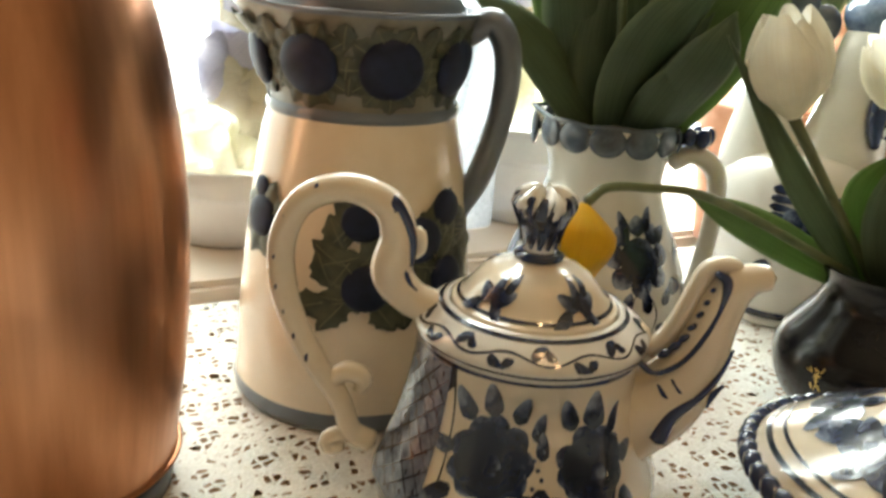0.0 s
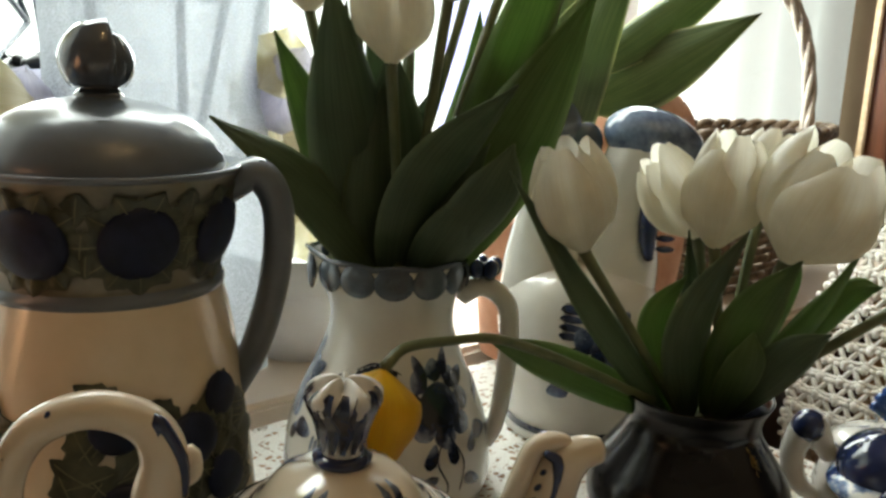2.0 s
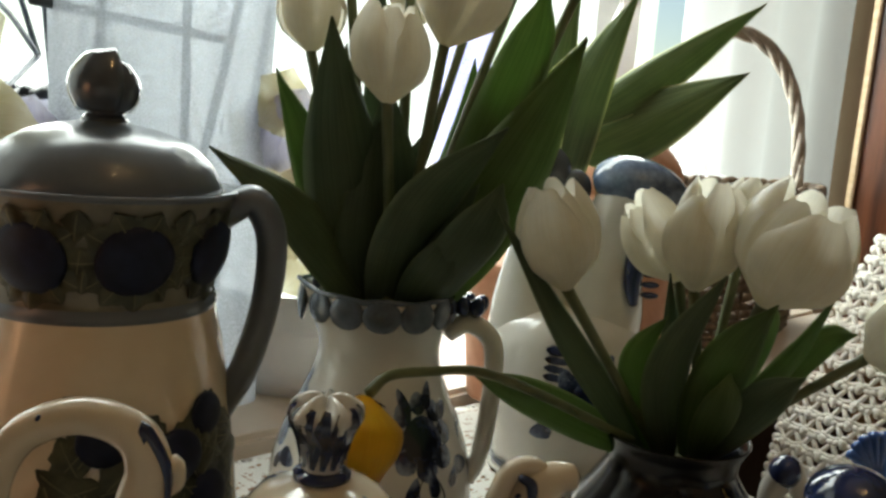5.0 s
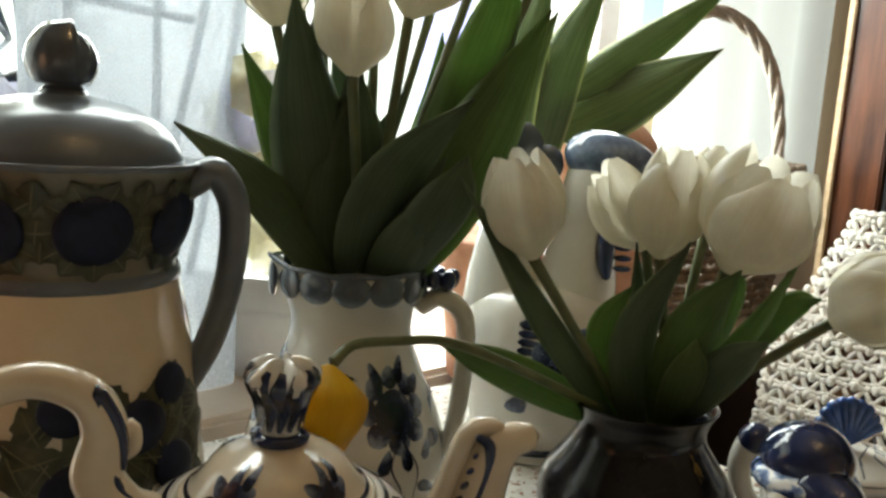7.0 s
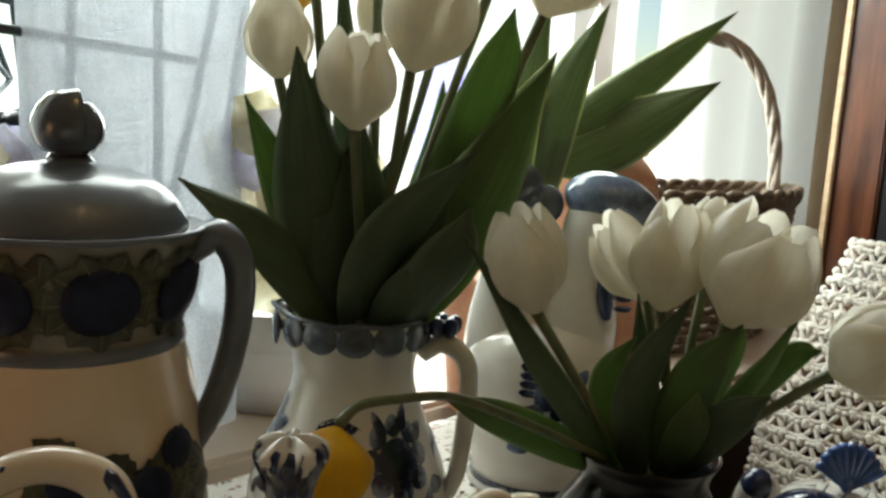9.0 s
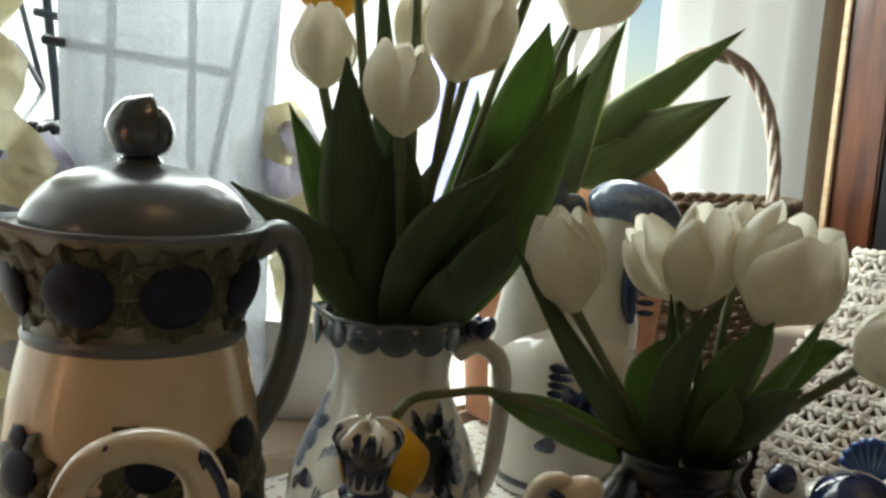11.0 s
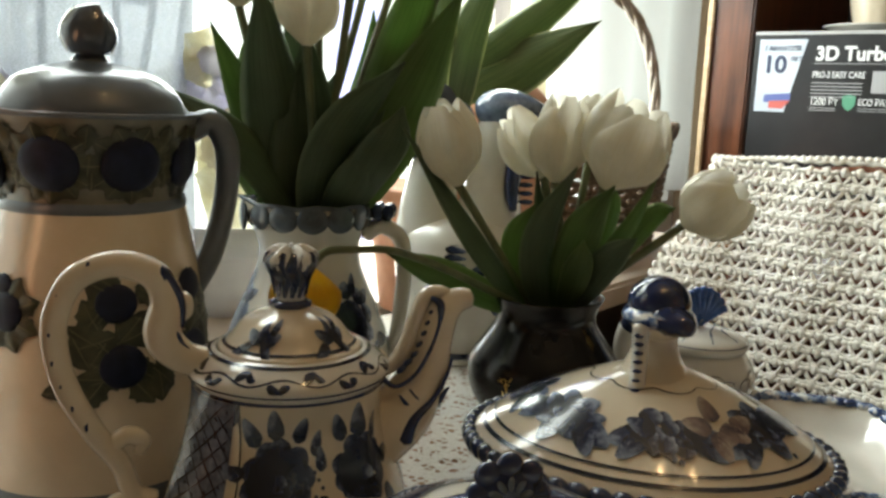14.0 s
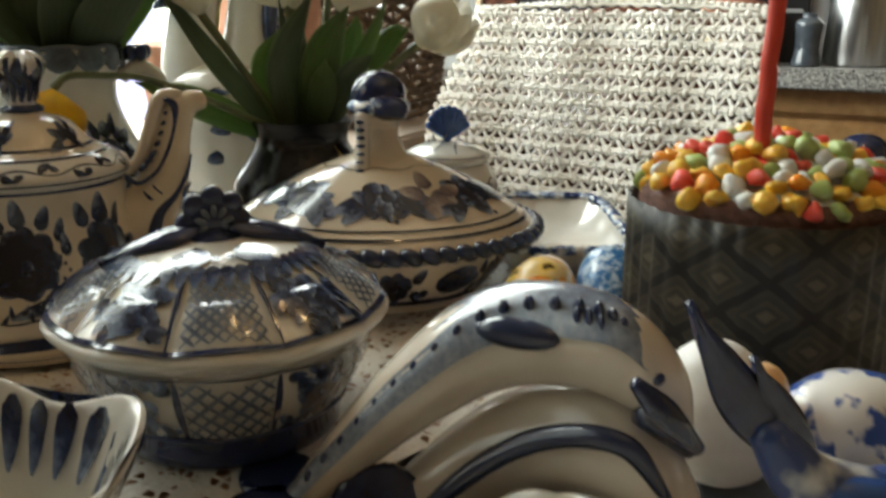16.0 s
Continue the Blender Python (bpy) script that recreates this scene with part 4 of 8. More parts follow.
def pitcher():
    rnd = random.Random(5)
    t = thing("pitcher", "white porcelain pitcher with a scalloped grey-blue rim", "pitcher", (*VASE, 0))
    prof = [(0.062, 0.0), (0.070, 0.004), (0.0715, 0.020), (0.068, 0.045), (0.060, 0.068), (0.050, 0.090), (0.0435, 0.108), (0.0415, 0.122), (0.044, 0.138), (0.048, 0.150), (0.0495, 0.160)]
    fine = [(q.x, q.y) for q in spline([(r, z, 0) for r, z in prof], 50)]
    lip = radians(170)

    def wob(a, z, r):
        d = (a - lip + math.pi) % (2 * math.pi) - math.pi
        k = max(0.0, (z - 0.125) / 0.035)
        return r * (1 + 0.16 * k * math.exp(-(d / 0.35) ** 2)), 0.004 * k * math.exp(-(d / 0.35) ** 2) + 0.0016 * k * abs(math.sin(4.5 * a))
    inner = [(0.047, 0.1595), (0.044, 0.150), (0.039, 0.122), (0.05, 0.08), (0.06, 0.02), (0, 0.012)]
    part("body", lathe(bmesh.new(), [(0, 0.0005)] + fine + inner, 96, wob=wob), WHITE, t)
    where = on_lathe(fine, wob=wob)
    for k in range(13):
        a = 2 * math.pi * (k + 0.2) / 13
        big = 1.25 if abs((a - lip + math.pi) % (2 * math.pi) - math.pi) < 0.5 else 1.0
        p, n = where(a, 0.1515 - 0.003 * (big - 1))
        part("scallop", blob(bmesh.new(), p + n * 0.0004, 0.0034, 0.0128, 0.0108 * big, Matrix.Rotation(a, 4, "Z"), 20, 12), SLATELOBE, t, "slate blue moulded scallop under the rim")
    part("rim", lathe(bmesh.new(), [(0.0490, 0.1575), (0.0508, 0.1600), (0.0498, 0.1618), (0.0470, 0.1605)], 96, wob=wob), SLATELOBE, t, "slate blue wavy rim")
    # lines and sprays
    for c in (-84, 36, 156):
        loc = patch(where, radians(c), 0.06)
        br = Brush(loc)
        for k in range(8):
            br.petal(0.013 + 0.013 * math.cos(0.785 * k), 0.074 + 0.013 * math.sin(0.785 * k), 0.014, 0.0155, 45 * k, 6, 4, 0.9, 1.15)
        br.petal(-0.002, 0.075, 0.031, 0.030, -12, 8, 6, 1.0, 0.75)
        br.petal(0.003, 0.074, 0.020, 0.019, -20, 8, 6, 1.0, 0.30)
        br.line([(0.013 + 0.011 * math.cos(q), 0.072 + 0.011 * math.sin(q)) for q in (-2.4, -1.6, -0.8, 0.0, 0.6)], 0.0016)
        for a, b, l, wd, g in ((0.0, 0.036, 0.016, 0.008, 70), (0.018, 0.036, 0.018, 0.008, 100), (0.03, 0.04, 0.014, 0.008, 60), (0.006, 0.03, 0.016, 0.007, 200), (0.024, 0.026, 0.016, 0.008, 330)):
            br.petal(a, b, l, wd, g)
        br.line([(0.012, 0.056), (0.006, 0.040), (0.012, 0.022), (0.004, 0.008)], 0.0012)
        br.line([(0.016, 0.054), (0.024, 0.036), (0.020, 0.018)], 0.0012)
        br.petal(0.004, 0.088, 0.018, 0.009, 120)
        br.petal(0.020, 0.090, 0.018, 0.010, 65)
        br.petal(0.030, 0.084, 0.016, 0.010, 25)
        br.petal(0.036, 0.052, 0.016, 0.012, 350)
        for k in range(7):
            br.petal(-0.046 + 0.0048 * k, 0.094 + 0.004 * math.sin(0.5 * k), 0.010, 0.0042, 235 - 4 * k)
        br.line([(-0.050, 0.094), (-0.034, 0.099), (-0.014, 0.093)], 0.0012)
        br.rose(-0.034, 0.050, 0.010, rnd)
        br.done("flower_painting", PAINTBLACK, t, "dark cobalt painted flower")
        br = Brush(loc)
        for k in range(6):
            br.petal(-0.072 + 0.005 * k, 0.079 - 0.001 * (k - 3) ** 2 * 0.5, 0.011, 0.004, 250 - 6 * k)
        for k in range(5):
            br.petal(-0.070 + 0.003 * k, 0.050 - 0.001 * k, 0.012, 0.0026, 262)
        br.spray(-0.04, 0.02, 0.03, 80, rnd, 5, 0.009)
        br.done("leaf_painting", PAINTGREY, t)
    h = radians(-22)
    d = Vector((math.cos(h), math.sin(h), 0))
    pts = [d * 0.046 + Vector((0, 0, 0.134)), d * 0.060 + Vector((0, 0, 0.142)), d * 0.076 + Vector((0, 0, 0.132)), d * 0.080 + Vector((0, 0, 0.108)), d * 0.078 + Vector((0, 0, 0.070)), d * 0.074 + Vector((0, 0, 0.044)), d * 0.068 + Vector((0, 0, 0.030))]
    handle = part("handle", tube(bmesh.new(), pts, (0.0065, 0.007, 0.007, 0.0068, 0.0066, 0.006, 0.0055), 40, 14), WHITE, t, "white loop handle")
    bm = bmesh.new()
    for k in range(5):
        q = d * 0.060 + Vector((0, 0, 0.150))
        blob(bm, q + 0.007 * Vector((math.cos(1.26 * k), math.sin(1.26 * k), 0.6)), 0.0065, 0.005, 0.008, Matrix.Rotation(1.26 * k, 4, "Z") @ Matrix.Rotation(0.5, 4, "Y"), 10, 8)
    part("moulded_flower", bm, NAVY, handle, "navy moulded flower on the handle")



pitcher()

# ---- black vase ----
BV = (0.432, 0.556)
bv = thing("vase", "black glazed round vase with small gold sprigs", "vase", (*BV, 0))
BVP = [(0.036, 0.0), (0.042, 0.003), (0.054, 0.016), (0.0605, 0.034), (0.0585, 0.050), (0.048, 0.066), (0.0395, 0.080), (0.0395, 0.090), (0.044, 0.0995), (0.0448, 0.1010)]
bvf = [(q.x, q.y) for q in spline([(r, z, 0) for r, z in BVP], 40)]
part("body", lathe(bmesh.new(), [(0, 0.0005)] + bvf + [(0.043, 0.1015), (0.037, 0.092), (0.036, 0.078), (0.05, 0.05), (0.04, 0.012), (0, 0.008)], 80), BLACK, bv)
bvw = on_lathe(bvf)
for c, b in ((-75, 0.074), (-150, 0.040), (-20, 0.052)):
    br = Brush(patch(bvw, radians(c), 0.05))
    rr = random.Random(c)
    for k in range(9):
        br.petal(rr.uniform(-0.003, 0.003), b + rr.uniform(-0.004, 0.005), 0.004, 0.0012, rr.uniform(0, 360))
    br.line([(0, b - 0.008), (0.001, b), (-0.001, b + 0.005)], 0.0007)
    br.done("gold_sprig", GOLD, bv, "small gold painted sprig")

# ---- rooster pitcher ----


def rooster():
    t = thing("rooster_pitcher", "tall white porcelain rooster pitcher with cobalt tail", "pitcher", (0.450, 0.742, 0))
    bm = bmesh.new()
    lathe(bm, [(0.0, 0.001), (0.050, 0.0), (0.052, 0.006), (0.052, 0.02), (0.058, 0.05), (0.064, 0.085), (0.062, 0.112), (0.050, 0.130), (0.03, 0.138), (0.0, 0.140)], 64, 48)
    body = part("body", bm, WHITE, t)
    r = Vector((0.93, -0.37, 0))

    def at(x, z, y=0.0):
        return r * x + Vector((0.37, 0.93, 0)) * y + Vector((0, 0, z))
    bm = bmesh.new()
    tube(bm, [at(-0.030, 0.085), at(-0.032, 0.13), at(-0.030, 0.175), at(-0.024, 0.205), at(-0.024, 0.222)], (0.034, 0.031, 0.024, 0.022, 0.0235), 32, 24)
    part("neck", bm, WHITE, t, "white neck and head")
    bm = bmesh.new()
    tube(bm, [at(0.016, 0.095), at(0.026, 0.135), at(0.030, 0.180), at(0.040, 0.222), at(0.056, 0.244)], (0.040, 0.034, 0.026, 0.028, 0.026), 32, 24)
    part("tail", bm, WHITE, t, "white rising tail")
    bm = bmesh.new()
    blob(bm, at(0.048, 0.235), 0.041, 0.030, 0.025, Matrix.Rotation(radians(-22), 4, "Z") @ Matrix.Rotation(radians(18), 4, "Y"), 28, 16)
    part("tail_cap", bm, TAILBLUE, t, "cobalt scaled tail top")
    bm = bmesh.new()
    for x, z, s in ((-0.046, 0.231, 0.012), (-0.026, 0.243, 0.018), (-0.004, 0.232, 0.013)):
        blob(bm, at(x, z), s, 0.008, s * 1.2, Matrix.Rotation(radians(-22), 4, "Z"), 16, 10)
    part("comb", bm, DARKGREY, t, "slate blue cockscomb")
    bm = bmesh.new()
    tube(bm, [at(-0.046, 0.200, -0.006), at(-0.056, 0.196, -0.010), at(-0.064, 0.190, -0.012)], (0.008, 0.006, 0.001), 10, 10)
    part("beak", bm, NAVY, t)
    bm = bmesh.new()
    for k in range(16):
        a = 2 * math.pi * k / 16
        blob(bm, at(-0.024 + 0.0238 * math.cos(a), 0.216, 0.0238 * math.sin(a)), 0.0016, 0.0016, 0.003, u=8, v=6)
    blob(bm, at(-0.016, 0.197, -0.0222), 0.003, 0.002, 0.0035, u=8, v=6)
    part("dab_painting", bm, NAVY, t)
    bm = bmesh.new()
    lathe(bm, [(0.0236, 0.2215), (0.0246, 0.2225), (0.0236, 0.2245)], 32, at=tuple(at(-0.024, 0)))
    part("neck_ring", bm, PALELINE, t)
    # wing streaks down the tail's front
    bm = bmesh.new()
    tube(bm, [at(0.050, 0.218, -0.020), at(0.046, 0.190, -0.024), at(0.044, 0.165, -0.028), at(0.046, 0.148, -0.031)], (0.009, 0.0095, 0.008, 0.004), 20, 10, 0.9)
    for k in range(6):
        blob(bm, at(0.058, 0.196 - 0.008 * k, -0.019 - 0.0016 * k), 0.0075, 0.004, 0.0028, Matrix.Rotation(radians(-22), 4, "Z"), 10, 6)
    part("wing_painting", bm, NAVY, t, "dark cobalt wing streak")
    where = on_lathe([(0.052, 0.006), (0.052, 0.02), (0.058, 0.05), (0.064, 0.085), (0.062, 0.112), (0.050, 0.130)])
    br = Brush(patch(where, radians(-112), 0.06), 0.0012)
    for k in range(5):
        br.petal(-0.019, 0.120 - 0.0065 * k, 0.019, 0.0062, -4)
    for a, b, l, w, g in ((0.004, 0.082, 0.02, 0.016, 120), (0.004, 0.082, 0.02, 0.016, 60), (0.004, 0.080, 0.02, 0.014, 0), (0.0, 0.080, 0.02, 0.014, 190), (0.02, 0.098, 0.018, 0.013, 50)):
        br.petal(a, b, l, w, g)
    for a, b, l, w, g in ((0.034, 0.072, 0.022, 0.020, 90), (0.034, 0.072, 0.02, 0.020, 180), (0.034, 0.070, 0.02, 0.018, 270), (0.036, 0.070, 0.02, 0.018, 0), (-0.01, 0.052, 0.018, 0.014, 200)):
        br.petal(a, b, l, w, g)
    br.band(0.0095, -0.19, 0.19, 0.0055, 60)
    br.done("flower_painting", PAINT, body)


TAILBLUE = glaze("tail_cobalt", (0.035, 0.055, 0.11), (0.20, 0.26, 0.36), 0.16, 90)
NAVYPALE = brushed_paint("scaled_cobalt", (0.02, 0.03, 0.07), (0.10, 0.14, 0.24), (0.30, 0.36, 0.48))
PALELINE = plain("pale_glaze_line", (0.72, 0.70, 0.64), 0.2)
rooster()

def streaky():
    m, nt, p = mat("streaked_blue_edge")
    c = ramp(nt, noise_of(nt, coords(nt), 120, 3.0), (0.42, (0.02, 0.04, 0.13)), (0.52, (0.20, 0.28, 0.45)), (0.6, (0.74, 0.74, 0.72)))
    nt.links.new(c, p.inputs["Base Color"])
    p.inputs["Roughness"].default_value = 0.15
    return m


EDGEBLUE = streaky()


# ---- oval tureen with a duck's head on its lid ----
TUR = (0.398, 0.388)


def rope_ring(bm, rx, ry, z, r, n, thick_by=1.0):
    for i in range(n):
        a = 2 * math.pi * i / n
        q = Vector((rx * math.cos(a), ry * math.sin(a), z))
        m = Matrix.Rotation(math.atan2(rx * math.cos(a), -ry * math.sin(a)) * 1.0, 4, "Z") @ Matrix.Rotation(0.5, 4, "Y")
        blob(bm, q, r * 1.5, r, r * 0.9, Matrix.Rotation(math.atan2(ry * math.cos(a), -rx * math.sin(a)), 4, "Z") @ Matrix.Rotation(0.55, 4, "Y"), 8, 6)
    return bm


def tureen():
    rnd = random.Random(8)
    t = thing("tureen", "cream oval tureen painted with cobalt grapes and fruit", "tureen", (*TUR, 0), turn=-38)
    SX, SY = 1.0, 0.80
    bprof = [(0.0, 0.001), (0.067, 0.0), (0.069, 0.004), (0.074, 0.010), (0.086, 0.024), (0.090, 0.036), (0.091, 0.041)]
    fine = [(q.x, q.y) for q in spline([(r, z, 0) for r, z in bprof[1:]], 30)]
    body = part("body", lathe(bmesh.new(), [(0, 0.001)] + fine, 96, sx=SX, sy=SY), CREAM, t)
    part("lid_edge", lathe(bmesh.new(), [(0.091, 0.041), (0.102, 0.0425), (0.111, 0.045), (0.1115, 0.048), (0.106, 0.050)], 96, 16, SX, SY), NAVY, t, "navy raised rope edge")
    part("rope", rope_ring(bmesh.new(), 0.1085 * SX, 0.1085 * SY, 0.0474, 0.0056, 56), NAVYPALE, t)
    lp = [(0.107, 0.0485), (0.104, 0.0530), (0.095, 0.0595), (0.077, 0.0705), (0.056, 0.0815), (0.036, 0.0905), (0.018, 0.0970), (0.0, 0.099)]
    lf = [(max(q.x, 0), q.y) for q in spline([(r, z, 0) for r, z in lp], 50)]
    lid = part("lid", lathe(bmesh.new(), lf, 96, sx=SX, sy=SY), CREAM, t, "domed cream lid")
    rs, zs = [r for r, z in reversed(lf)], [z for r, z in reversed(lf)]

    def height(x, y):
        return float(np.interp(math.hypot(x / SX, y / SY), rs, zs))
    br = Brush(on_top(height), 0.0007)
    for ring, w in ((0.100, 0.0024), (0.0935, 0.0016)):
        br.lift += 0.00001
        grid = []
        for i in range(91):
            a = 2 * math.pi * i / 90
            grid.append([br.at(SX * (ring + s * w / 2) * math.cos(a), SY * (ring + s * w / 2) * math.sin(a)) for s in (-1, 1)])
        sheet(br.bm, grid, [[(0, 0.2), (1, 0.3)]] * 91)
    # fruit sprays round the lid
    for k in range(7):
        a = 2 * math.pi * k / 7 + 0.35
        cx, cy = SX * 0.069 * math.cos(a), SY * 0.069 * math.sin(a)
        g = math.degrees(a)
        if k % 2:
            for i in range(15):
                br.dot(cx + rnd.uniform(-0.012, 0.012), cy + rnd.uniform(-0.009, 0.009), rnd.uniform(0.0046, 0.0062))
        else:
            for i in range(5):
                br.petal(cx, cy, 0.019, 0.016, g + 72 * i + rnd.uniform(-8, 8))
            for i in range(3):
                br.petal(cx, cy, 0.010, 0.008, g + 120 * i + 30)
        for sg in (-1, 1):
            br.petal(cx - 0.010 * sg * math.sin(a), cy + 0.010 * sg * math.cos(a), 0.024, 0.014, g + sg * 90)
            br.petal(cx - 0.012 * sg * math.sin(a), cy + 0.012 * sg * math.cos(a), 0.020, 0.012, g + sg * 60)
            br.petal(cx - 0.008 * sg * math.sin(a), cy + 0.008 * sg * math.cos(a), 0.017, 0.010, g + sg * 125)
        br.dot(cx * 1.22, cy * 1.22, 0.0022)
        br.dot(cx * 1.24 + 0.004, cy * 1.24, 0.0017)
    br.done("fruit_painting", PAINTBLACK, lid, "cobalt grapes, leaves and fruit")
    br = Brush(on_top(height), 0.0011)
    for k in (2, 5):
        a = 2 * math.pi * (k + 0.5) / 7 + 0.35
        for i in range(6):
            br.petal(SX * 0.066 * math.cos(a) + rnd.uniform(-0.008, 0.008), SY * 0.066 * math.sin(a) + rnd.uniform(-0.006, 0.006), 0.016, 0.011, 60 * i)
    br.done("pear_painting", PAINTBROWN, lid, "brownish painted pears")
    br = Brush(on_top(height), 0.0009)
    pts = []
    for i in range(33):
        a = 2 * math.pi * i / 32
        rr = 0.034 + 0.004 * abs(math.sin(4 * a))
        pts.append((SX * rr * math.cos(a), SY * rr * math.sin(a)))
    br.line(pts, 0.0009)
    br.done("wavy_line", PAINTBLACK, lid)
    # duck's head and neck
    d = Matrix.Rotation(radians(38 - 122), 4, "Z")
    bm = bmesh.new()
    tube(bm, [(0.002, 0, 0.088), (0.0, 0, 0.106), (0.0, 0, 0.118), (0.004, 0, 0.130)], (0.024, 0.0145, 0.0135, 0.020), 28, 20)
    bmesh.ops.transform(bm, matrix=d, verts=bm.verts)
    neck = part("neck", bm, CREAM, lid, "cream duck's neck")
    bm = bmesh.new()
    blob(bm, (0.003, 0, 0.1290), 0.0225, 0.0215, 0.0080, None, 28, 16)
    bmesh.ops.transform(bm, matrix=d, verts=bm.verts)
    part("brim", bm, EDGEBLUE, lid, "white brim streaked with blue")
    bm = bmesh.new()
    blob(bm, (0.002, 0, 0.1365), 0.0185, 0.0185, 0.0160, None, 28, 16)
    bmesh.ops.transform(bm, matrix=d, verts=bm.verts)
    part("cap", bm, NAVY, lid, "glossy navy cap of the head")
    bm = bmesh.new()
    tube(bm, [(0.014, 0.004, 0.130), (0.024, 0.010, 0.1285), (0.029, 0.013, 0.126)], (0.010, 0.0075, 0.004), 12, 12, 1.4)
    bmesh.ops.transform(bm, matrix=d, verts=bm.verts)
    part("bill", bm, NAVY, lid)
    strip = [(0.019, -0.012, 0.126), (0.0185, -0.0115, 0.114), (0.020, -0.0115, 0.102), (0.024, -0.0125, 0.090)]
    bm = bmesh.new()
    tube(bm, strip, (0.0050, 0.0046, 0.0046, 0.0050), 24, 12)
    bmesh.ops.transform(bm, matrix=d, verts=bm.verts)
    part("ribbon", bm, WHITE, lid, "white ribbon with a row of navy dabs")
    bm = bmesh.new()
    for k, q in enumerate(spline(strip, 8)[1:]):
        blob(bm, d @ (q + Vector((0.0040, -0.0012, 0))), 0.0016, 0.0030, 0.0018 - 0.0001 * k, d, u=8, v=6)
    part("dab_painting", bm, NAVY, neck)["kind"] = "stuff"
    where = on_lathe(fine, SX, SY)
    for c in (-52, 0, -105, 60, 120, 180):
        br = Brush(patch(where, radians(c), 0.084))
        if c in (-52, 60, 180):
            for a, b, l, w, g in ((-0.016, 0.023, 0.034, 0.019, 0), (-0.012, 0.026, 0.026, 0.011, 8)):
                br.petal(a, b, l, w, g, blunt=0.9)
        br.rose(0.034, 0.022, 0.011, rnd)
        for a, b, l, w, g in ((0.020, 0.025, 0.010, 0.007, 80), (0.020, 0.018, 0.010, 0.007, 250), (0.046, 0.025, 0.012, 0.007, 50), (0.046, 0.018, 0.010, 0.007, 310), (-0.020, 0.017, 0.010, 0.007, 200)):
            br.petal(a, b, l, w, g)
        br.done("fruit_painting", PAINT, body)
    br = Brush(lambda a, b: where(a, b))
    br.band(0.0385, 0, 2 * math.pi, 0.0014, 90)
    br.band(0.0085, 0, 2 * math.pi, 0.004, 90)
    br.done("paint_border", NAVY, body)


tureen()

# ---- lidded bowl with a flower knob ----
BOWL = (0.226, 0.268)


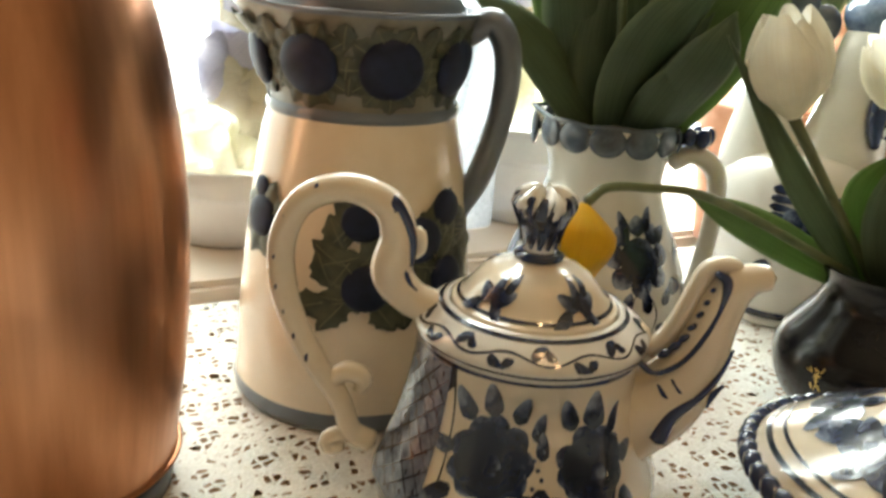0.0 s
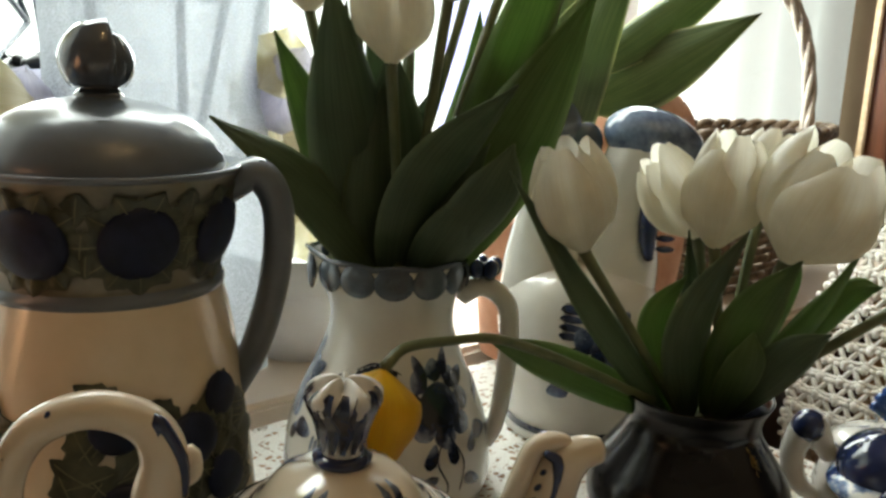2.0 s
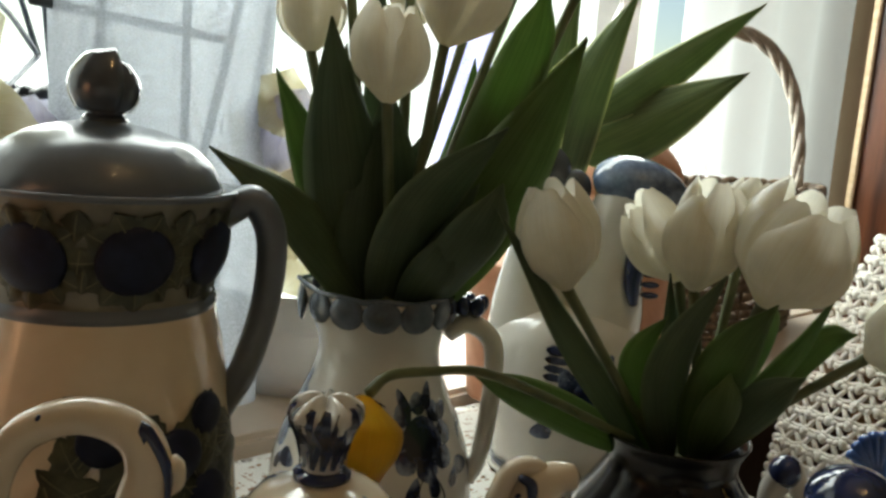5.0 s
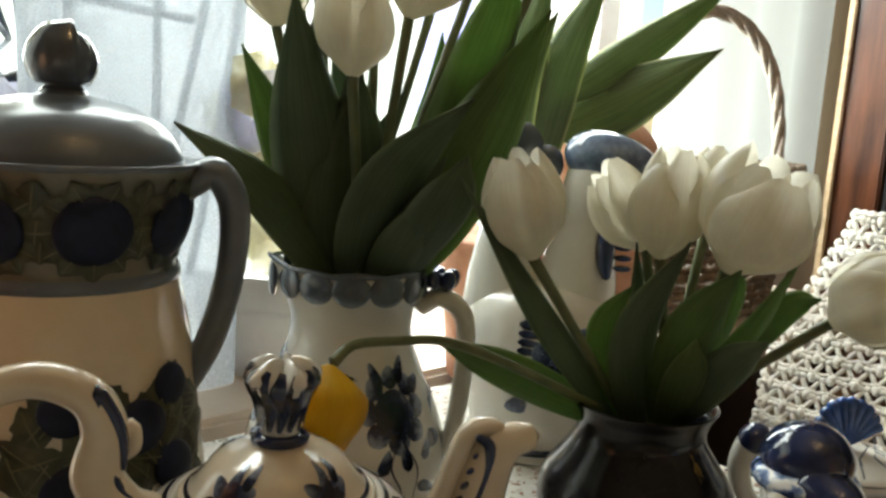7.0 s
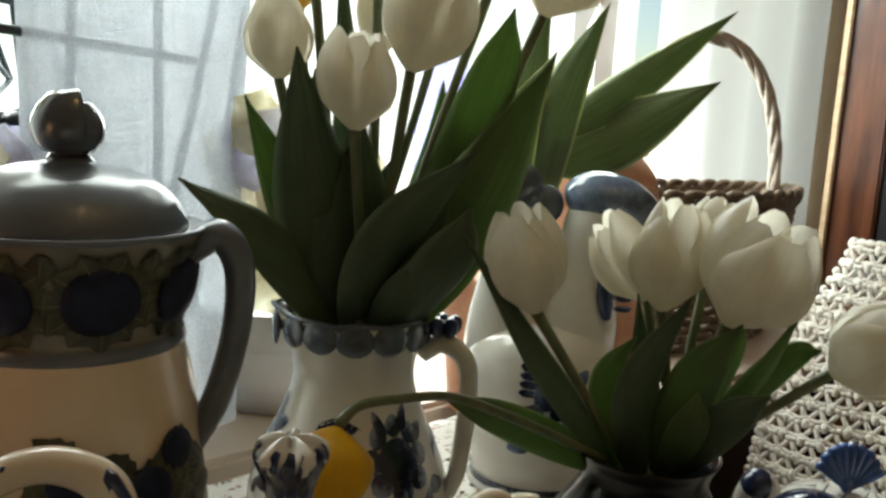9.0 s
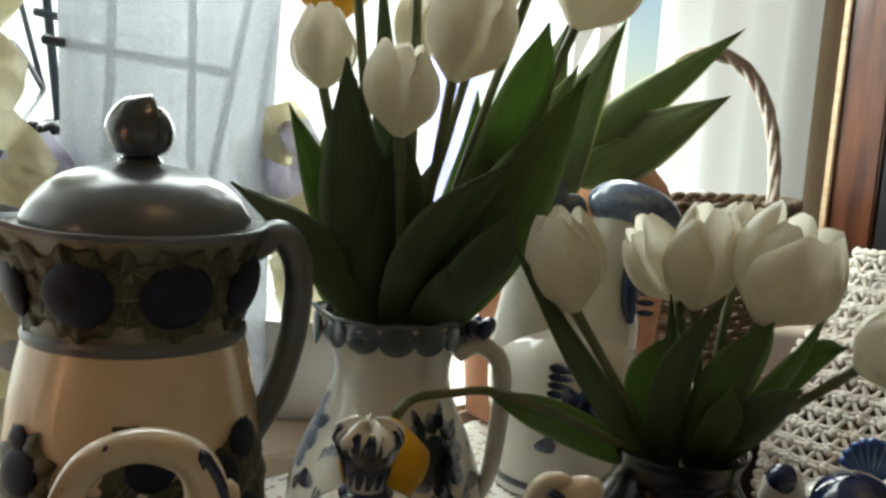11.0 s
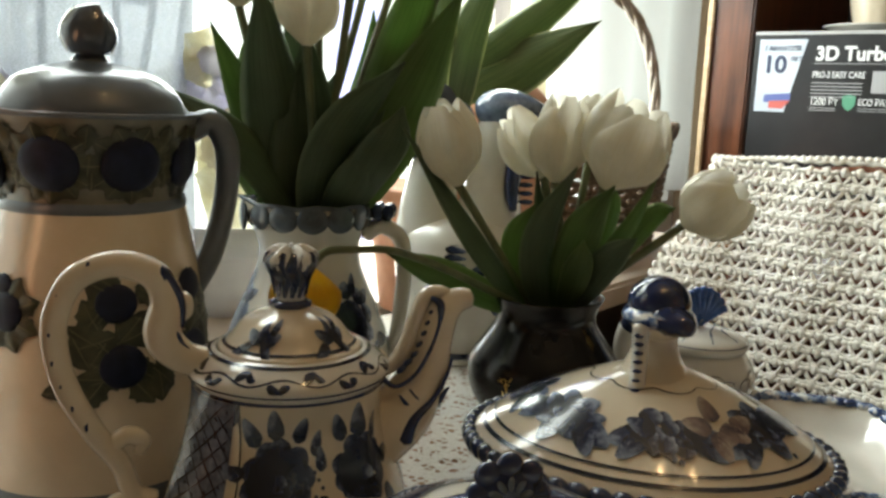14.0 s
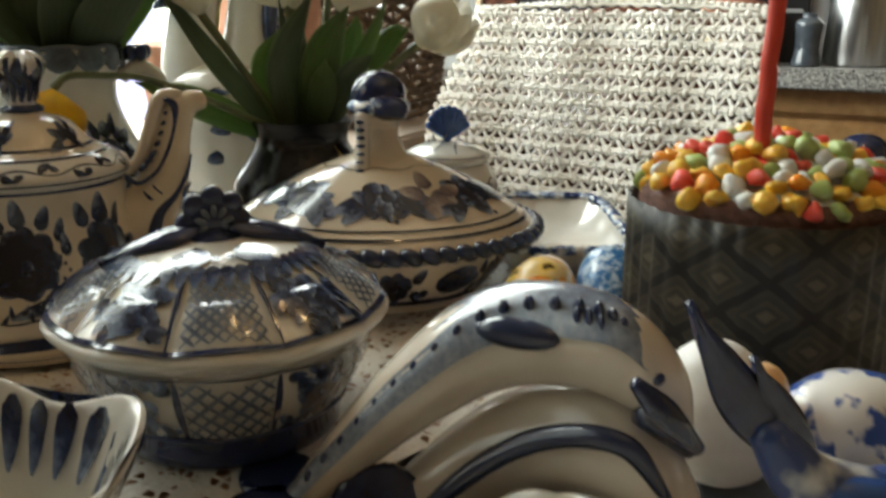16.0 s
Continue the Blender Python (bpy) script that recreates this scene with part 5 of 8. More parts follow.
def lidded_bowl():
    rnd = random.Random(3)
    t = thing("lidded_bowl", "small blue and white lidded bowl with lattice panels", "bowl", (*BOWL, 0), turn=-60)
    NP = 10

    def scallop(a, z, r):
        return r * (1 + 0.028 * abs(math.sin(NP * a / 2)) * min(1.0, max(0.0, r / 0.05 - 0.5)) - 0.012), 0.0022 * abs(math.sin(NP * a / 2)) * (1 if r > 0.06 else 0)
    prof = [(0.050, 0.0), (0.052, 0.004), (0.052, 0.010), (0.058, 0.020), (0.066, 0.036), (0.070, 0.050), (0.0745, 0.054), (0.0785, 0.058), (0.0775, 0.0615), (0.072, 0.0625)]
    fine = [(q.x, q.y) for q in spline([(r, z, 0) for r, z in prof], 40)]
    body = part("body", lathe(bmesh.new(), [(0, 0.001)] + fine, 120, sy=0.94, wob=scallop), WHITE, t)
    part("foot", lathe(bmesh.new(), [(0.0515, 0.0012), (0.0545, 0.004), (0.0548, 0.009), (0.0575, 0.0165), (0.0590, 0.0190), (0.0575, 0.0195)], 96, sy=0.94), NAVY, t, "dark navy foot ring")
    lp = [(0.0755, 0.0622), (0.0745, 0.0645), (0.066, 0.0715), (0.054, 0.080), (0.042, 0.0865), (0.030, 0.090), (0.014, 0.093), (0.0, 0.094)]
    lf = [(max(q.x, 0), q.y) for q in spline([(r, z, 0) for r, z in lp], 44)]
    lid = part("lid", lathe(bmesh.new(), lf, 120, sy=0.94, wob=scallop), WHITE, t, "fluted domed lid")
    rs, zs = [r for r, z in reversed(lf)], [z for r, z in reversed(lf)]

    def height(x, y):
        a, r = math.atan2(y / 0.94, x), math.hypot(x, y / 0.94)
        q = abs(math.sin(NP * a / 2))
        base = r / (1 + 0.028 * q * min(1.0, max(0.0, r / 0.05 - 0.5)) - 0.012)
        return float(np.interp(base, rs, zs)) + 0.0022 * q * min(1.0, max(0.0, (base - 0.056) / 0.004))
    br = Brush(on_top(height), 0.0007)
    lat = Brush(on_top(height), 0.0007)
    for k in range(NP):
        a0 = 2 * math.pi * k / NP
        am = a0 + math.pi / NP

        def pt(r, a):
            return (r * math.cos(a), 0.94 * r * math.sin(a))
        br.line([pt(0.044, a0), pt(0.058, a0), pt(0.074, a0)], 0.0026)
        if k % 2:
            for i in range(5):
                x, y = pt(0.061, am)
                br.petal(x, y, 0.0125, 0.0125, math.degrees(am) + 72 * i)
            for i in range(46):
                x, y = pt(rnd.uniform(0.047, 0.073), am + rnd.uniform(-0.24, 0.24))
                br.petal(x, y, 0.0075, 0.005, rnd.uniform(0, 360))
        else:
            for i in range(-8, 9):
                for g in (1, -1):
                    p = [(0.046 + 0.0047 * q, 0.080 * i + g * (0.080 * q - 0.240)) for q in range(7)]
                    p = [pt(r, am + x) for r, x in p if abs(x) < 0.27]
                    if len(p) > 1:
                        lat.line(p, 0.0016)
    for k in range(44):
        a = 2 * math.pi * k / 44
        br.petal(0.038 * math.cos(a), 0.94 * 0.038 * math.sin(a), 0.0115, 0.0060, math.degrees(a))
    br.done("flower_painting", PAINT, lid, "cobalt painted flower panels")
    lat.done("lattice_painting", PAINTGREY, lid, "grey-blue lattice panels")
    bm = bmesh.new()
    grid = []
    for i in range(121):
        a = 2 * math.pi * i / 120
        q = scallop(a, 0.0628, 0.0765)
        grid.append([(r * math.cos(a), 0.94 * r * math.sin(a), z + q[1]) for r, z in ((q[0] - 0.0035, 0.0652), (q[0] + 0.0006, 0.0633))])
    sheet(bm, grid)
    part("lid_rim", bm, NAVY, lid)
    for k in range(2):
        a = radians(60 - 108 + 90 + 180 * k)
        bm = bmesh.new()
        leaf(bm, Vector((0.006 * math.cos(a), 0.006 * math.sin(a), 0.0970)), Vector((0.026 * math.cos(a), 0.026 * math.sin(a), 0.0935)), Vector((0.050 * math.cos(a), 0.050 * math.sin(a), 0.0838)), 0.018, (0, 0, 1), 0.5)
        thick(part("knob_leaf", bm, NAVY, lid, "moulded navy leaf"), 0.004)
    front = radians(60 - 108)
    bq = Brush(on_top(height), 0.0012)
    for sg in (-1, 1):
        for turn, ln in ((52, 0.020), (78, 0.017)):
            bq.petal(0.024 * math.cos(front + 0.25 * sg), 0.024 * math.sin(front + 0.25 * sg), ln, 0.012, math.degrees(front) + sg * turn)
        bq.dot(0.030 * math.cos(front + 0.10 * sg), 0.030 * math.sin(front + 0.10 * sg), 0.0016)
    bq.done("leaf_painting", PAINT, lid)
    # flower knob stands upright, facing out
    face = Matrix.Translation((-0.001, 0.001, 0.0985)) @ Matrix.Rotation(radians(60 - 108), 4, "Z") @ Matrix.Rotation(radians(88), 4, "Y")
    for k in range(8):
        a = 2 * math.pi * k / 8
        bm = bmesh.new()
        blob(bm, (0.0115 * math.cos(a), 0.0115 * math.sin(a), 0), 0.0060, 0.0060, 0.0035, u=12, v=8)
        bmesh.ops.transform(bm, matrix=face, verts=bm.verts)
        part("knob_petal", bm, NAVY, lid)
    bm = bmesh.new()
    blob(bm, (0, 0, 0.0005), 0.012, 0.012, 0.0045, u=16, v=8)
    bmesh.ops.transform(bm, matrix=face, verts=bm.verts)
    tube(bm, [(0, 0, 0.084), (0, 0, 0.091), (0, 0, 0.096)], (0.027, 0.017, 0.007), 12, 20)
    knob = part("knob", bm, NAVY, lid, "dark navy flower knob")
    bm = bmesh.new()
    for k in range(10):
        a = 2 * math.pi * k / 10
        blob(bm, (0.0062 * math.cos(a), 0.0062 * math.sin(a), 0.0046), 0.0030, 0.0014, 0.0013, Matrix.Rotation(a, 4, "Z"), 8, 6)
    bmesh.ops.transform(bm, matrix=face, verts=bm.verts)
    part("dab_painting", bm, GREYBLUE, knob)["kind"] = "stuff"
    where = on_lathe(fine[6:], 1, 0.94, lambda a, z, r: scallop(a, z, r))
    br = Brush(lambda a, b: where(a, b), 0.0007)
    lat = Brush(lambda a, b: where(a, b), 0.0007)
    for k in range(NP):
        a0 = 2 * math.pi * k / NP
        br.line([(a0, 0.050), (a0, 0.035), (a0, 0.016)], 0.05)
        loc = patch(where, a0 + math.pi / NP, 0.064)
        if k % 2:
            bq = Brush(loc, 0.0007)
            for i in range(5):
                bq.petal(0, 0.034, 0.0125, 0.0125, 72 * i + 18)
            bq.dot(0, 0.034, 0.0022)
            for i in range(24):
                bq.petal(rnd.uniform(-0.017, 0.017), rnd.choice((0.018, 0.022, 0.047, 0.043)), 0.008, 0.0055, rnd.uniform(0, 360))
            bq.done("flower_painting", PAINT, body)
        else:
            bq = Brush(loc, 0.0007)
            for i in range(-2, 7):
                for g in (1, -1):
                    p = [(g * (-0.018 + 0.006 * q), 0.006 + 0.0075 * i + 0.0058 * q) for q in range(7)]
                    p = [(x, y) for x, y in p if 0.015 < y < 0.050]
                    if len(p) > 1:
                        bq.line(p, 0.0020)
            bq.done("lattice_painting", PAINTGREY, body)
    br.band(0.0515, 0, 2 * math.pi, 0.0016, 100)
    br.done("paint_border", NAVY, body)
    lat.bm.free()


lidded_bowl()

# ---- sugar bowl ----


def sugar_bowl():
    rnd = random.Random(21)
    t = thing("sugar_bowl", "white sugar bowl with a cobalt shell on its lid", "sugar bowl", (0.572, 0.532, 0))
    prof = [(0.030, 0.0), (0.036, 0.003), (0.046, 0.02), (0.047, 0.034), (0.040, 0.048), (0.036, 0.054)]
    fine = [(q.x, q.y) for q in spline([(r, z, 0) for r, z in prof], 30)]
    body = part("body", lathe(bmesh.new(), [(0, 0.001)] + fine, 64), WHITE, t)
    lid = part("lid", lathe(bmesh.new(), [(0.038, 0.053), (0.0405, 0.056), (0.040, 0.060), (0.034, 0.0645), (0.018, 0.069), (0.0, 0.0705)], 64, 26), WHITE, t, "pale lid washed with blue")
    part("shell_knob", blob(bmesh.new(), (0, 0, 0.0765), 0.006, 0.004, 0.007), BLUE, lid, "fluted cobalt blue shell")
    for k in range(9):
        a = radians(-70 + 17.5 * k)
        bm = bmesh.new()
        tube(bm, [(0, 0, 0.072), (0.006 * math.sin(a), 0, 0.076 + 0.004 * math.cos(a)), (0.020 * math.sin(a), 0, 0.079 + 0.024 * math.cos(a))], (0.0018, 0.0034, 0.0040), 10, 8)
        bmesh.ops.transform(bm, matrix=Matrix.Rotation(radians(-30), 4, "Z"), verts=bm.verts)
        part("shell_rib", bm, BLUE, lid)
    br = Brush(on_lathe([(0.040, 0.060), (0.034, 0.0645), (0.018, 0.069)]))
    for k in range(9):
        br.petal(0.7 * k, 0.0625, 0.5, 0.0035, 2)
    br.band(0.0598, 0, 2 * math.pi, 0.0012, 60)
    br.done("lid_wash", PAINTGREY, lid)
    where = on_lathe(fine)
    for c in (-60, -110, -10, 60, 140):
        br = Brush(patch(where, radians(c), 0.046))
        for k in range(3):
            br.line([(0.008 * math.cos(q) - 0.004 + 0.01 * (k - 1), 0.030 + 0.006 * math.sin(q) + 0.004 * (k == 1)) for q in (0, 1, 2, 3, 4, 5, 6.28)], 0.0009)
        for k in range(8):
            br.dot(rnd.uniform(-0.012, 0.012), rnd.uniform(0.024, 0.038), 0.0009)
        br.petal(0.014, 0.016, 0.012, 0.008, 30)
        br.done("flower_painting", PAINTBLACK, body)
    for sg, nm in ((-1, "handle"),):
        d = Vector((0.93 * sg, -0.37 * sg, 0))
        bm = bmesh.new()
        tube(bm, [d * 0.040 + Vector((0, 0, 0.022)), d * 0.058 + Vector((0, 0, 0.030)), d * 0.066 + Vector((0, 0, 0.052)), d * 0.056 + Vector((0, 0, 0.072)), d * 0.042 + Vector((0, 0, 0.050))], (0.005, 0.006, 0.008, 0.010, 0.005), 24, 12, 0.8)
        h = part(nm, bm, WHITE, t, "scrolled handle with a navy top")
        part("handle_top", blob(bmesh.new(), d * 0.058 + Vector((0, 0, 0.071)), 0.012, 0.010, 0.011), NAVY, h)


sugar_bowl()

# ---- rectangular dish with a twisted edge ----


def tray():
    t = thing("serving_dish", "white rectangular dish with a cobalt wavy edge", "dish", (0.567, 0.386, 0), turn=-38)
    HX, HY = 0.052, 0.092

    def rim(a, k=1.0):
        c, s = math.cos(a), math.sin(a)
        q = (abs(c) ** 5 + abs(s) ** 5) ** (-1 / 5)
        return Vector((HX * q * c * k, HY * q * s * k, 0))
    bm = bmesh.new()
    rings = [(0.80, 0.0), (0.84, 0.002), (0.97, 0.018), (1.04, 0.023), (1.02, 0.025), (0.93, 0.021), (0.76, 0.007), (0.0, 0.0065)]
    grid = [[rim(2 * math.pi * i / 72, k * (1 + (0.02 * math.sin(12 * 2 * math.pi * i / 72) if k > 0.9 else 0))) + Vector((0, 0, z)) for i in range(73)] for k, z in [(0.0, 0.0)] + rings]
    sheet(bm, grid)
    bmesh.ops.remove_doubles(bm, verts=bm.verts, dist=1e-5)
    part("dish_body", bm, WHITE, t)
    bm = bmesh.new()
    for i in range(44):
        a = 2 * math.pi * i / 44
        q, w = rim(a, 1.0), rim(a + 0.1, 1.0)
        blob(bm, q + Vector((0, 0, 0.0245)), 0.009, 0.0048, 0.0036, Matrix.Rotation(math.atan2(w.y - q.y, w.x - q.x) + 0.5, 4, "Z"), 8, 6)
    part("wavy_edge", bm, EDGEBLUE, t, "blue streaked twisted edge")


tray()

# ---- eggs ----


def egg_mat(name, base, spots, scale, lo, hi, metal=0.0):
    m, nt, p = mat(name)
    f = noise_of(nt, coords(nt), scale, 2.5, 0.6)
    nt.links.new(ramp(nt, f, (lo, base), (hi, spots)), p.inputs["Base Color"])
    p.inputs["Roughness"].default_value = 0.28
    p.inputs["Coat Weight"].default_value = 0.4
    return m


SHELL = simple("white_eggshell", (0.74, 0.72, 0.68), (0.82, 0.80, 0.77), 150, 0.4, 0.2)
BLUESPOT = egg_mat("blue_speckled_shell", (0.02, 0.16, 0.42), (0.55, 0.68, 0.80), 150, 0.45, 0.6)
BLUEBLOOM = egg_mat("blue_bloom_shell", (0.80, 0.78, 0.75), (0.03, 0.09, 0.36), 62, 0.5, 0.55)
PINKSHELL = egg_mat("pink_shell", (0.72, 0.42, 0.36), (0.80, 0.66, 0.60), 60, 0.4, 0.6)


def egg(label, at, m, material, size=1.0):
    bm = bmesh.new()
    lathe(bm, [(0.0, -0.026), (0.010, -0.0245), (0.0175, -0.018), (0.0215, -0.006), (0.0215, 0.004), (0.018, 0.016), (0.011, 0.0255), (0.0, 0.030)], 40, 30)
    bmesh.ops.transform(bm, matrix=m @ Matrix.Scale(size, 4), verts=bm.verts)
    low = min(v.co.z for v in bm.verts)
    bmesh.ops.translate(bm, vec=(0, 0, -low), verts=bm.verts)
    return whole("egg", bm, material, label, "egg", at, group="painted eggs")


TILT_A = Matrix.Rotation(radians(24), 4, "Z") @ Matrix.Rotation(radians(62), 4, "Y")
eggA = egg("white egg with an orange and gold picture sleeve", (0.423, 0.256, 0.0), TILT_A, SHELL)
bm = bmesh.new()
grid = []
for i in range(13):
    v = -0.007 + 0.0325 * i / 12
    r = float(np.interp(v, [-0.0245, -0.018, -0.006, 0.004, 0.016, 0.0255], [0.010, 0.0175, 0.0215, 0.0215, 0.018, 0.011])) + 0.0006
    grid.append([TILT_A @ Vector((r * math.cos(a), r * math.sin(a), v)) for a in [2 * math.pi * j / 40 for j in range(41)]])
sheet(bm, grid)


def sleeve_mat():
    m, nt, p = mat("printed_gold_film")
    f = noise_of(nt, coords(nt), 55, 2.0)
    c = ramp(nt, f, (0.34, (0.10, 0.06, 0.02)), (0.38, (0.78, 0.50, 0.10)), (0.50, (0.84, 0.66, 0.34)), (0.6, (0.85, 0.36, 0.05)))
    nt.links.new(c, p.inputs["Base Color"])
    p.inputs["Roughness"].default_value = 0.2
    return m


ORANGEPRINT = simple("orange_print", (0.72, 0.20, 0.02), (0.85, 0.34, 0.06), 160, 0.25, 0.1)
film = part("picture_sleeve", bm, sleeve_mat(), eggA, "gold and orange printed film")
film.location = (0, 0, -min((TILT_A @ Vector((0, 0, z)) - Vector((0, 0, float(np.interp(z, [-0.026, -0.018, -0.006, 0.004, 0.016, 0.030], [0, 0.0175, 0.0215, 0.0215, 0.018, 0])) * math.sin(radians(62))))).z for z in (-0.018, -0.006, 0.004, 0.016)))
bm = bmesh.new()
face = Vector((-0.62, -0.66, 0.42)).normalized()
blob(bm, Vector((-0.001, 0, 0.0232)) + face * 0.0212, 0.0112, 0.0112, 0.0026, frame_to(face), 20, 10)
part("orange_print", bm, ORANGEPRINT, eggA, "printed orange slice")
bm = bmesh.new()
for a0, z0, ln in ((0.010, 0.006, 0.012), (0.013, 0.001, 0.011), (0.003, -0.012, 0.014), (0.012, 0.012, 0.008)):
    side = Vector((0.73, -0.68, 0))
    p = [Vector((0, 0, 0.0225)) + (face * 0.0212 + side * (a0 + ln * (q - 0.5) * 0.9) + Vector((0, 0, z0 + 0.004 * q))).normalized() * 0.0228 for q in (0, 0.5, 1)]
    tube(bm, p, (0.0006, 0.0012, 0.0005), 10, 6)
part("black_print", bm, DARKPLASTIC, eggA, "black printed strokes")
egg("blue and white speckled egg", (0.461, 0.232, 0.0), Matrix.Rotation(1.0, 4, "Z") @ Matrix.Rotation(radians(40), 4, "Y"), BLUESPOT)
peach = egg("white egg with a peach patch", (0.352, 0.082, 0.009), Matrix.Rotation(2.2, 4, "Z") @ Matrix.Rotation(radians(15), 4, "Y"), SHELL, 1.08)
PEACHPRINT = simple("peach_print", (0.74, 0.40, 0.18), (0.80, 0.52, 0.28), 60, 0.35, 0.1)
part("printed_patch", blob(bmesh.new(), Vector((0.004, -0.0145, 0.040)), 0.013, 0.0095, 0.014), PEACHPRINT, peach, "peach coloured patch")
egg("white egg blotched with cobalt blue flowers", (0.392, 0.050, 0.009), Matrix.Rotation(-0.6, 4, "Z") @ Matrix.Rotation(radians(80), 4, "Y"), BLUEBLOOM, 1.05)
egg("dusty pink painted egg", (0.374, 0.196, 0.0), Matrix.Rotation(0.4, 4, "Z") @ Matrix.Rotation(radians(75), 4, "Y"), PINKSHELL)
whole("saucer", lathe(bmesh.new(), [(0, 0.0005), (0.036, 0.0), (0.042, 0.002), (0.056, 0.012), (0.060, 0.014), (0.059, 0.0145), (0.051, 0.009), (0, 0.0088)], 64), STEEL, "small shiny metal plate under the eggs", "plate", (0.378, 0.062, 0.0))

# ---- cake ----


def wrapper_mat():
    """Dark paper with a diamond lattice and a pale square in each field."""
    m, nt, p = mat("patterned_dark_paper")
    sep = nt.nodes.new("ShaderNodeSeparateXYZ")
    nt.links.new(coords(nt, "UV"), sep.inputs[0])

    def mth(op, a, b=None):
        n = nt.nodes.new("ShaderNodeMath")
        n.operation = op
        for i, x in enumerate((a, b)):
            if x is None:
                continue
            if isinstance(x, (int, float)):
                n.inputs[i].default_value = x
            else:
                nt.links.new(x, n.inputs[i])
        return n.outputs[0]
    u, v = mth("MULTIPLY", sep.outputs[0], 10.0), mth("MULTIPLY", sep.outputs[1], 2.8)
    p1 = mth("PINGPONG", mth("ADD", u, v), 0.5)
    p2 = mth("PINGPONG", mth("SUBTRACT", u, v), 0.5)
    d = mth("MINIMUM", p1, p2)
    f = mth("ADD", d, mth("MULTIPLY", noise_of(nt, coords(nt), 300), 0.06))
    c = ramp(nt, f, (0.0, (0.012, 0.011, 0.010)), (0.10, (0.012, 0.011, 0.010)), (0.13, (0.055, 0.048, 0.036)), (0.26, (0.035, 0.032, 0.026)), (0.30, (0.075, 0.066, 0.045)), (0.40, (0.03, 0.027, 0.022)), (0.46, (0.12, 0.10, 0.07)))
    nt.links.new(c, p.inputs["Base Color"])
    p.inputs["Roughness"].default_value = 0.5
    return m


CAKE = (0.488, 0.154)


def cake():
    rnd = random.Random(17)
    t = thing("cake", "iced Easter cake in dark patterned paper, covered with jelly sweets", "cake", (*CAKE, 0))
    R, H = 0.070, 0.094
    bm = bmesh.new()
    layer = bm.loops.layers.uv.verify()
    grid, uvs = [], []
    for i in range(7):
        z = 0.0008 + H * i / 6
        grid.append([((R + 0.0012 * math.sin(37 * a) + 0.001 * math.sin(11 * a)) * math.cos(a), (R + 0.0012 * math.sin(37 * a)) * math.sin(a), z + (0.0025 * math.sin(60 * a) if i == 6 else 0)) for a in [2 * math.pi * j / 120 for j in range(121)]])
        uvs.append([(j / 120, i / 6) for j in range(121)])
    sheet(bm, grid, uvs)
    thick(part("paper_case", bm, wrapper_mat(), t, "dark paper case with a diamond pattern"), 0.0008)
    bm = bmesh.new()
    lathe(bm, [(0.0, 0.002), (0.064, 0.002), (0.0655, 0.05), (0.0655, 0.094), (0.064, 0.101), (0.055, 0.105), (0.0, 0.106)], 72, 24, wob=lambda a, z, r: (r * (1 + (0.02 * noise.noise(Vector((7 * math.cos(a), 7 * math.sin(a), 60 * z))) if z > 0.09 else 0)), 0.003 * noise.noise(Vector((5 * math.cos(a), 5 * math.sin(a), 3))) if z > 0.09 else 0))
    part("crumb", bm, CRUMB, t, "brown baked crust")
    bm = bmesh.new()
    lathe(bm, [(0.0615, 0.0975), (0.0625, 0.1005), (0.056, 0.106), (0.036, 0.114), (0.018, 0.119), (0.0, 0.121)], 72, 20, wob=lambda a, z, r: (r * (1 + 0.05 * noise.noise(Vector((3.5 * math.cos(a), 3.5 * math.sin(a), 2)))), 0.003 * noise.noise(Vector((9 * math.cos(a), 9 * math.sin(a), 30 * r)))))
    part("icing", bm, ICING, t, "white sugar icing")
    for k in range(165):
        r = 0.066 * math.sqrt((k + 0.5) / 165)
        a = 2.399963 * k
        z = float(np.interp(r, [0, 0.018, 0.036, 0.056, 0.064], [0.123, 0.121, 0.116, 0.107, 0.100]))
        bm = bmesh.new()
        s = rnd.uniform(0.0050, 0.0072)
        q = Matrix.Rotation(rnd.uniform(0, 3), 4, "Z") @ Matrix.Rotation(rnd.uniform(0, 1), 4, "X")
        blob(bm, (r * math.cos(a), r * math.sin(a), z + rnd.uniform(-0.001, 0.007)), s * rnd.uniform(0.8, 1.2), s * rnd.uniform(0.7, 1), s * rnd.uniform(0.6, 0.9), q, 10, 7)
        for v in bm.verts:
            v.co += noise.noise_vector(v.co * 140 + Vector((k, 0, 0))) * 0.0030
        part("jelly_sweet", bm, JELLY[rnd.choice((0, 0, 1, 1, 1, 2, 2, 3, 3, 3, 4))], t)


cake()
bm = bmesh.new()
tube(bm, [(0, 0, 0), (0.002, 0.0, 0.08), (0.010, -0.004, 0.17)], (0.0042, 0.0042, 0.004), 30, 16)
for v in bm.verts:
    v.co += Vector((0.0006 * math.sin(900 * v.co.z), 0, 0))
candle = whole("candle", bm, CANDLEWAX, "thin red wax candle stuck in the cake", "candle", (0.464, 0.144, 0.112))
bm = bmesh.new()
tube(bm, [(0.010, -0.004, 0.168), (0.0105, -0.0045, 0.18)], (0.0006, 0.0005), 6, 6)
part("wick", bm, DARKPLASTIC, candle)

# ---- leaping dolphin figurine ----


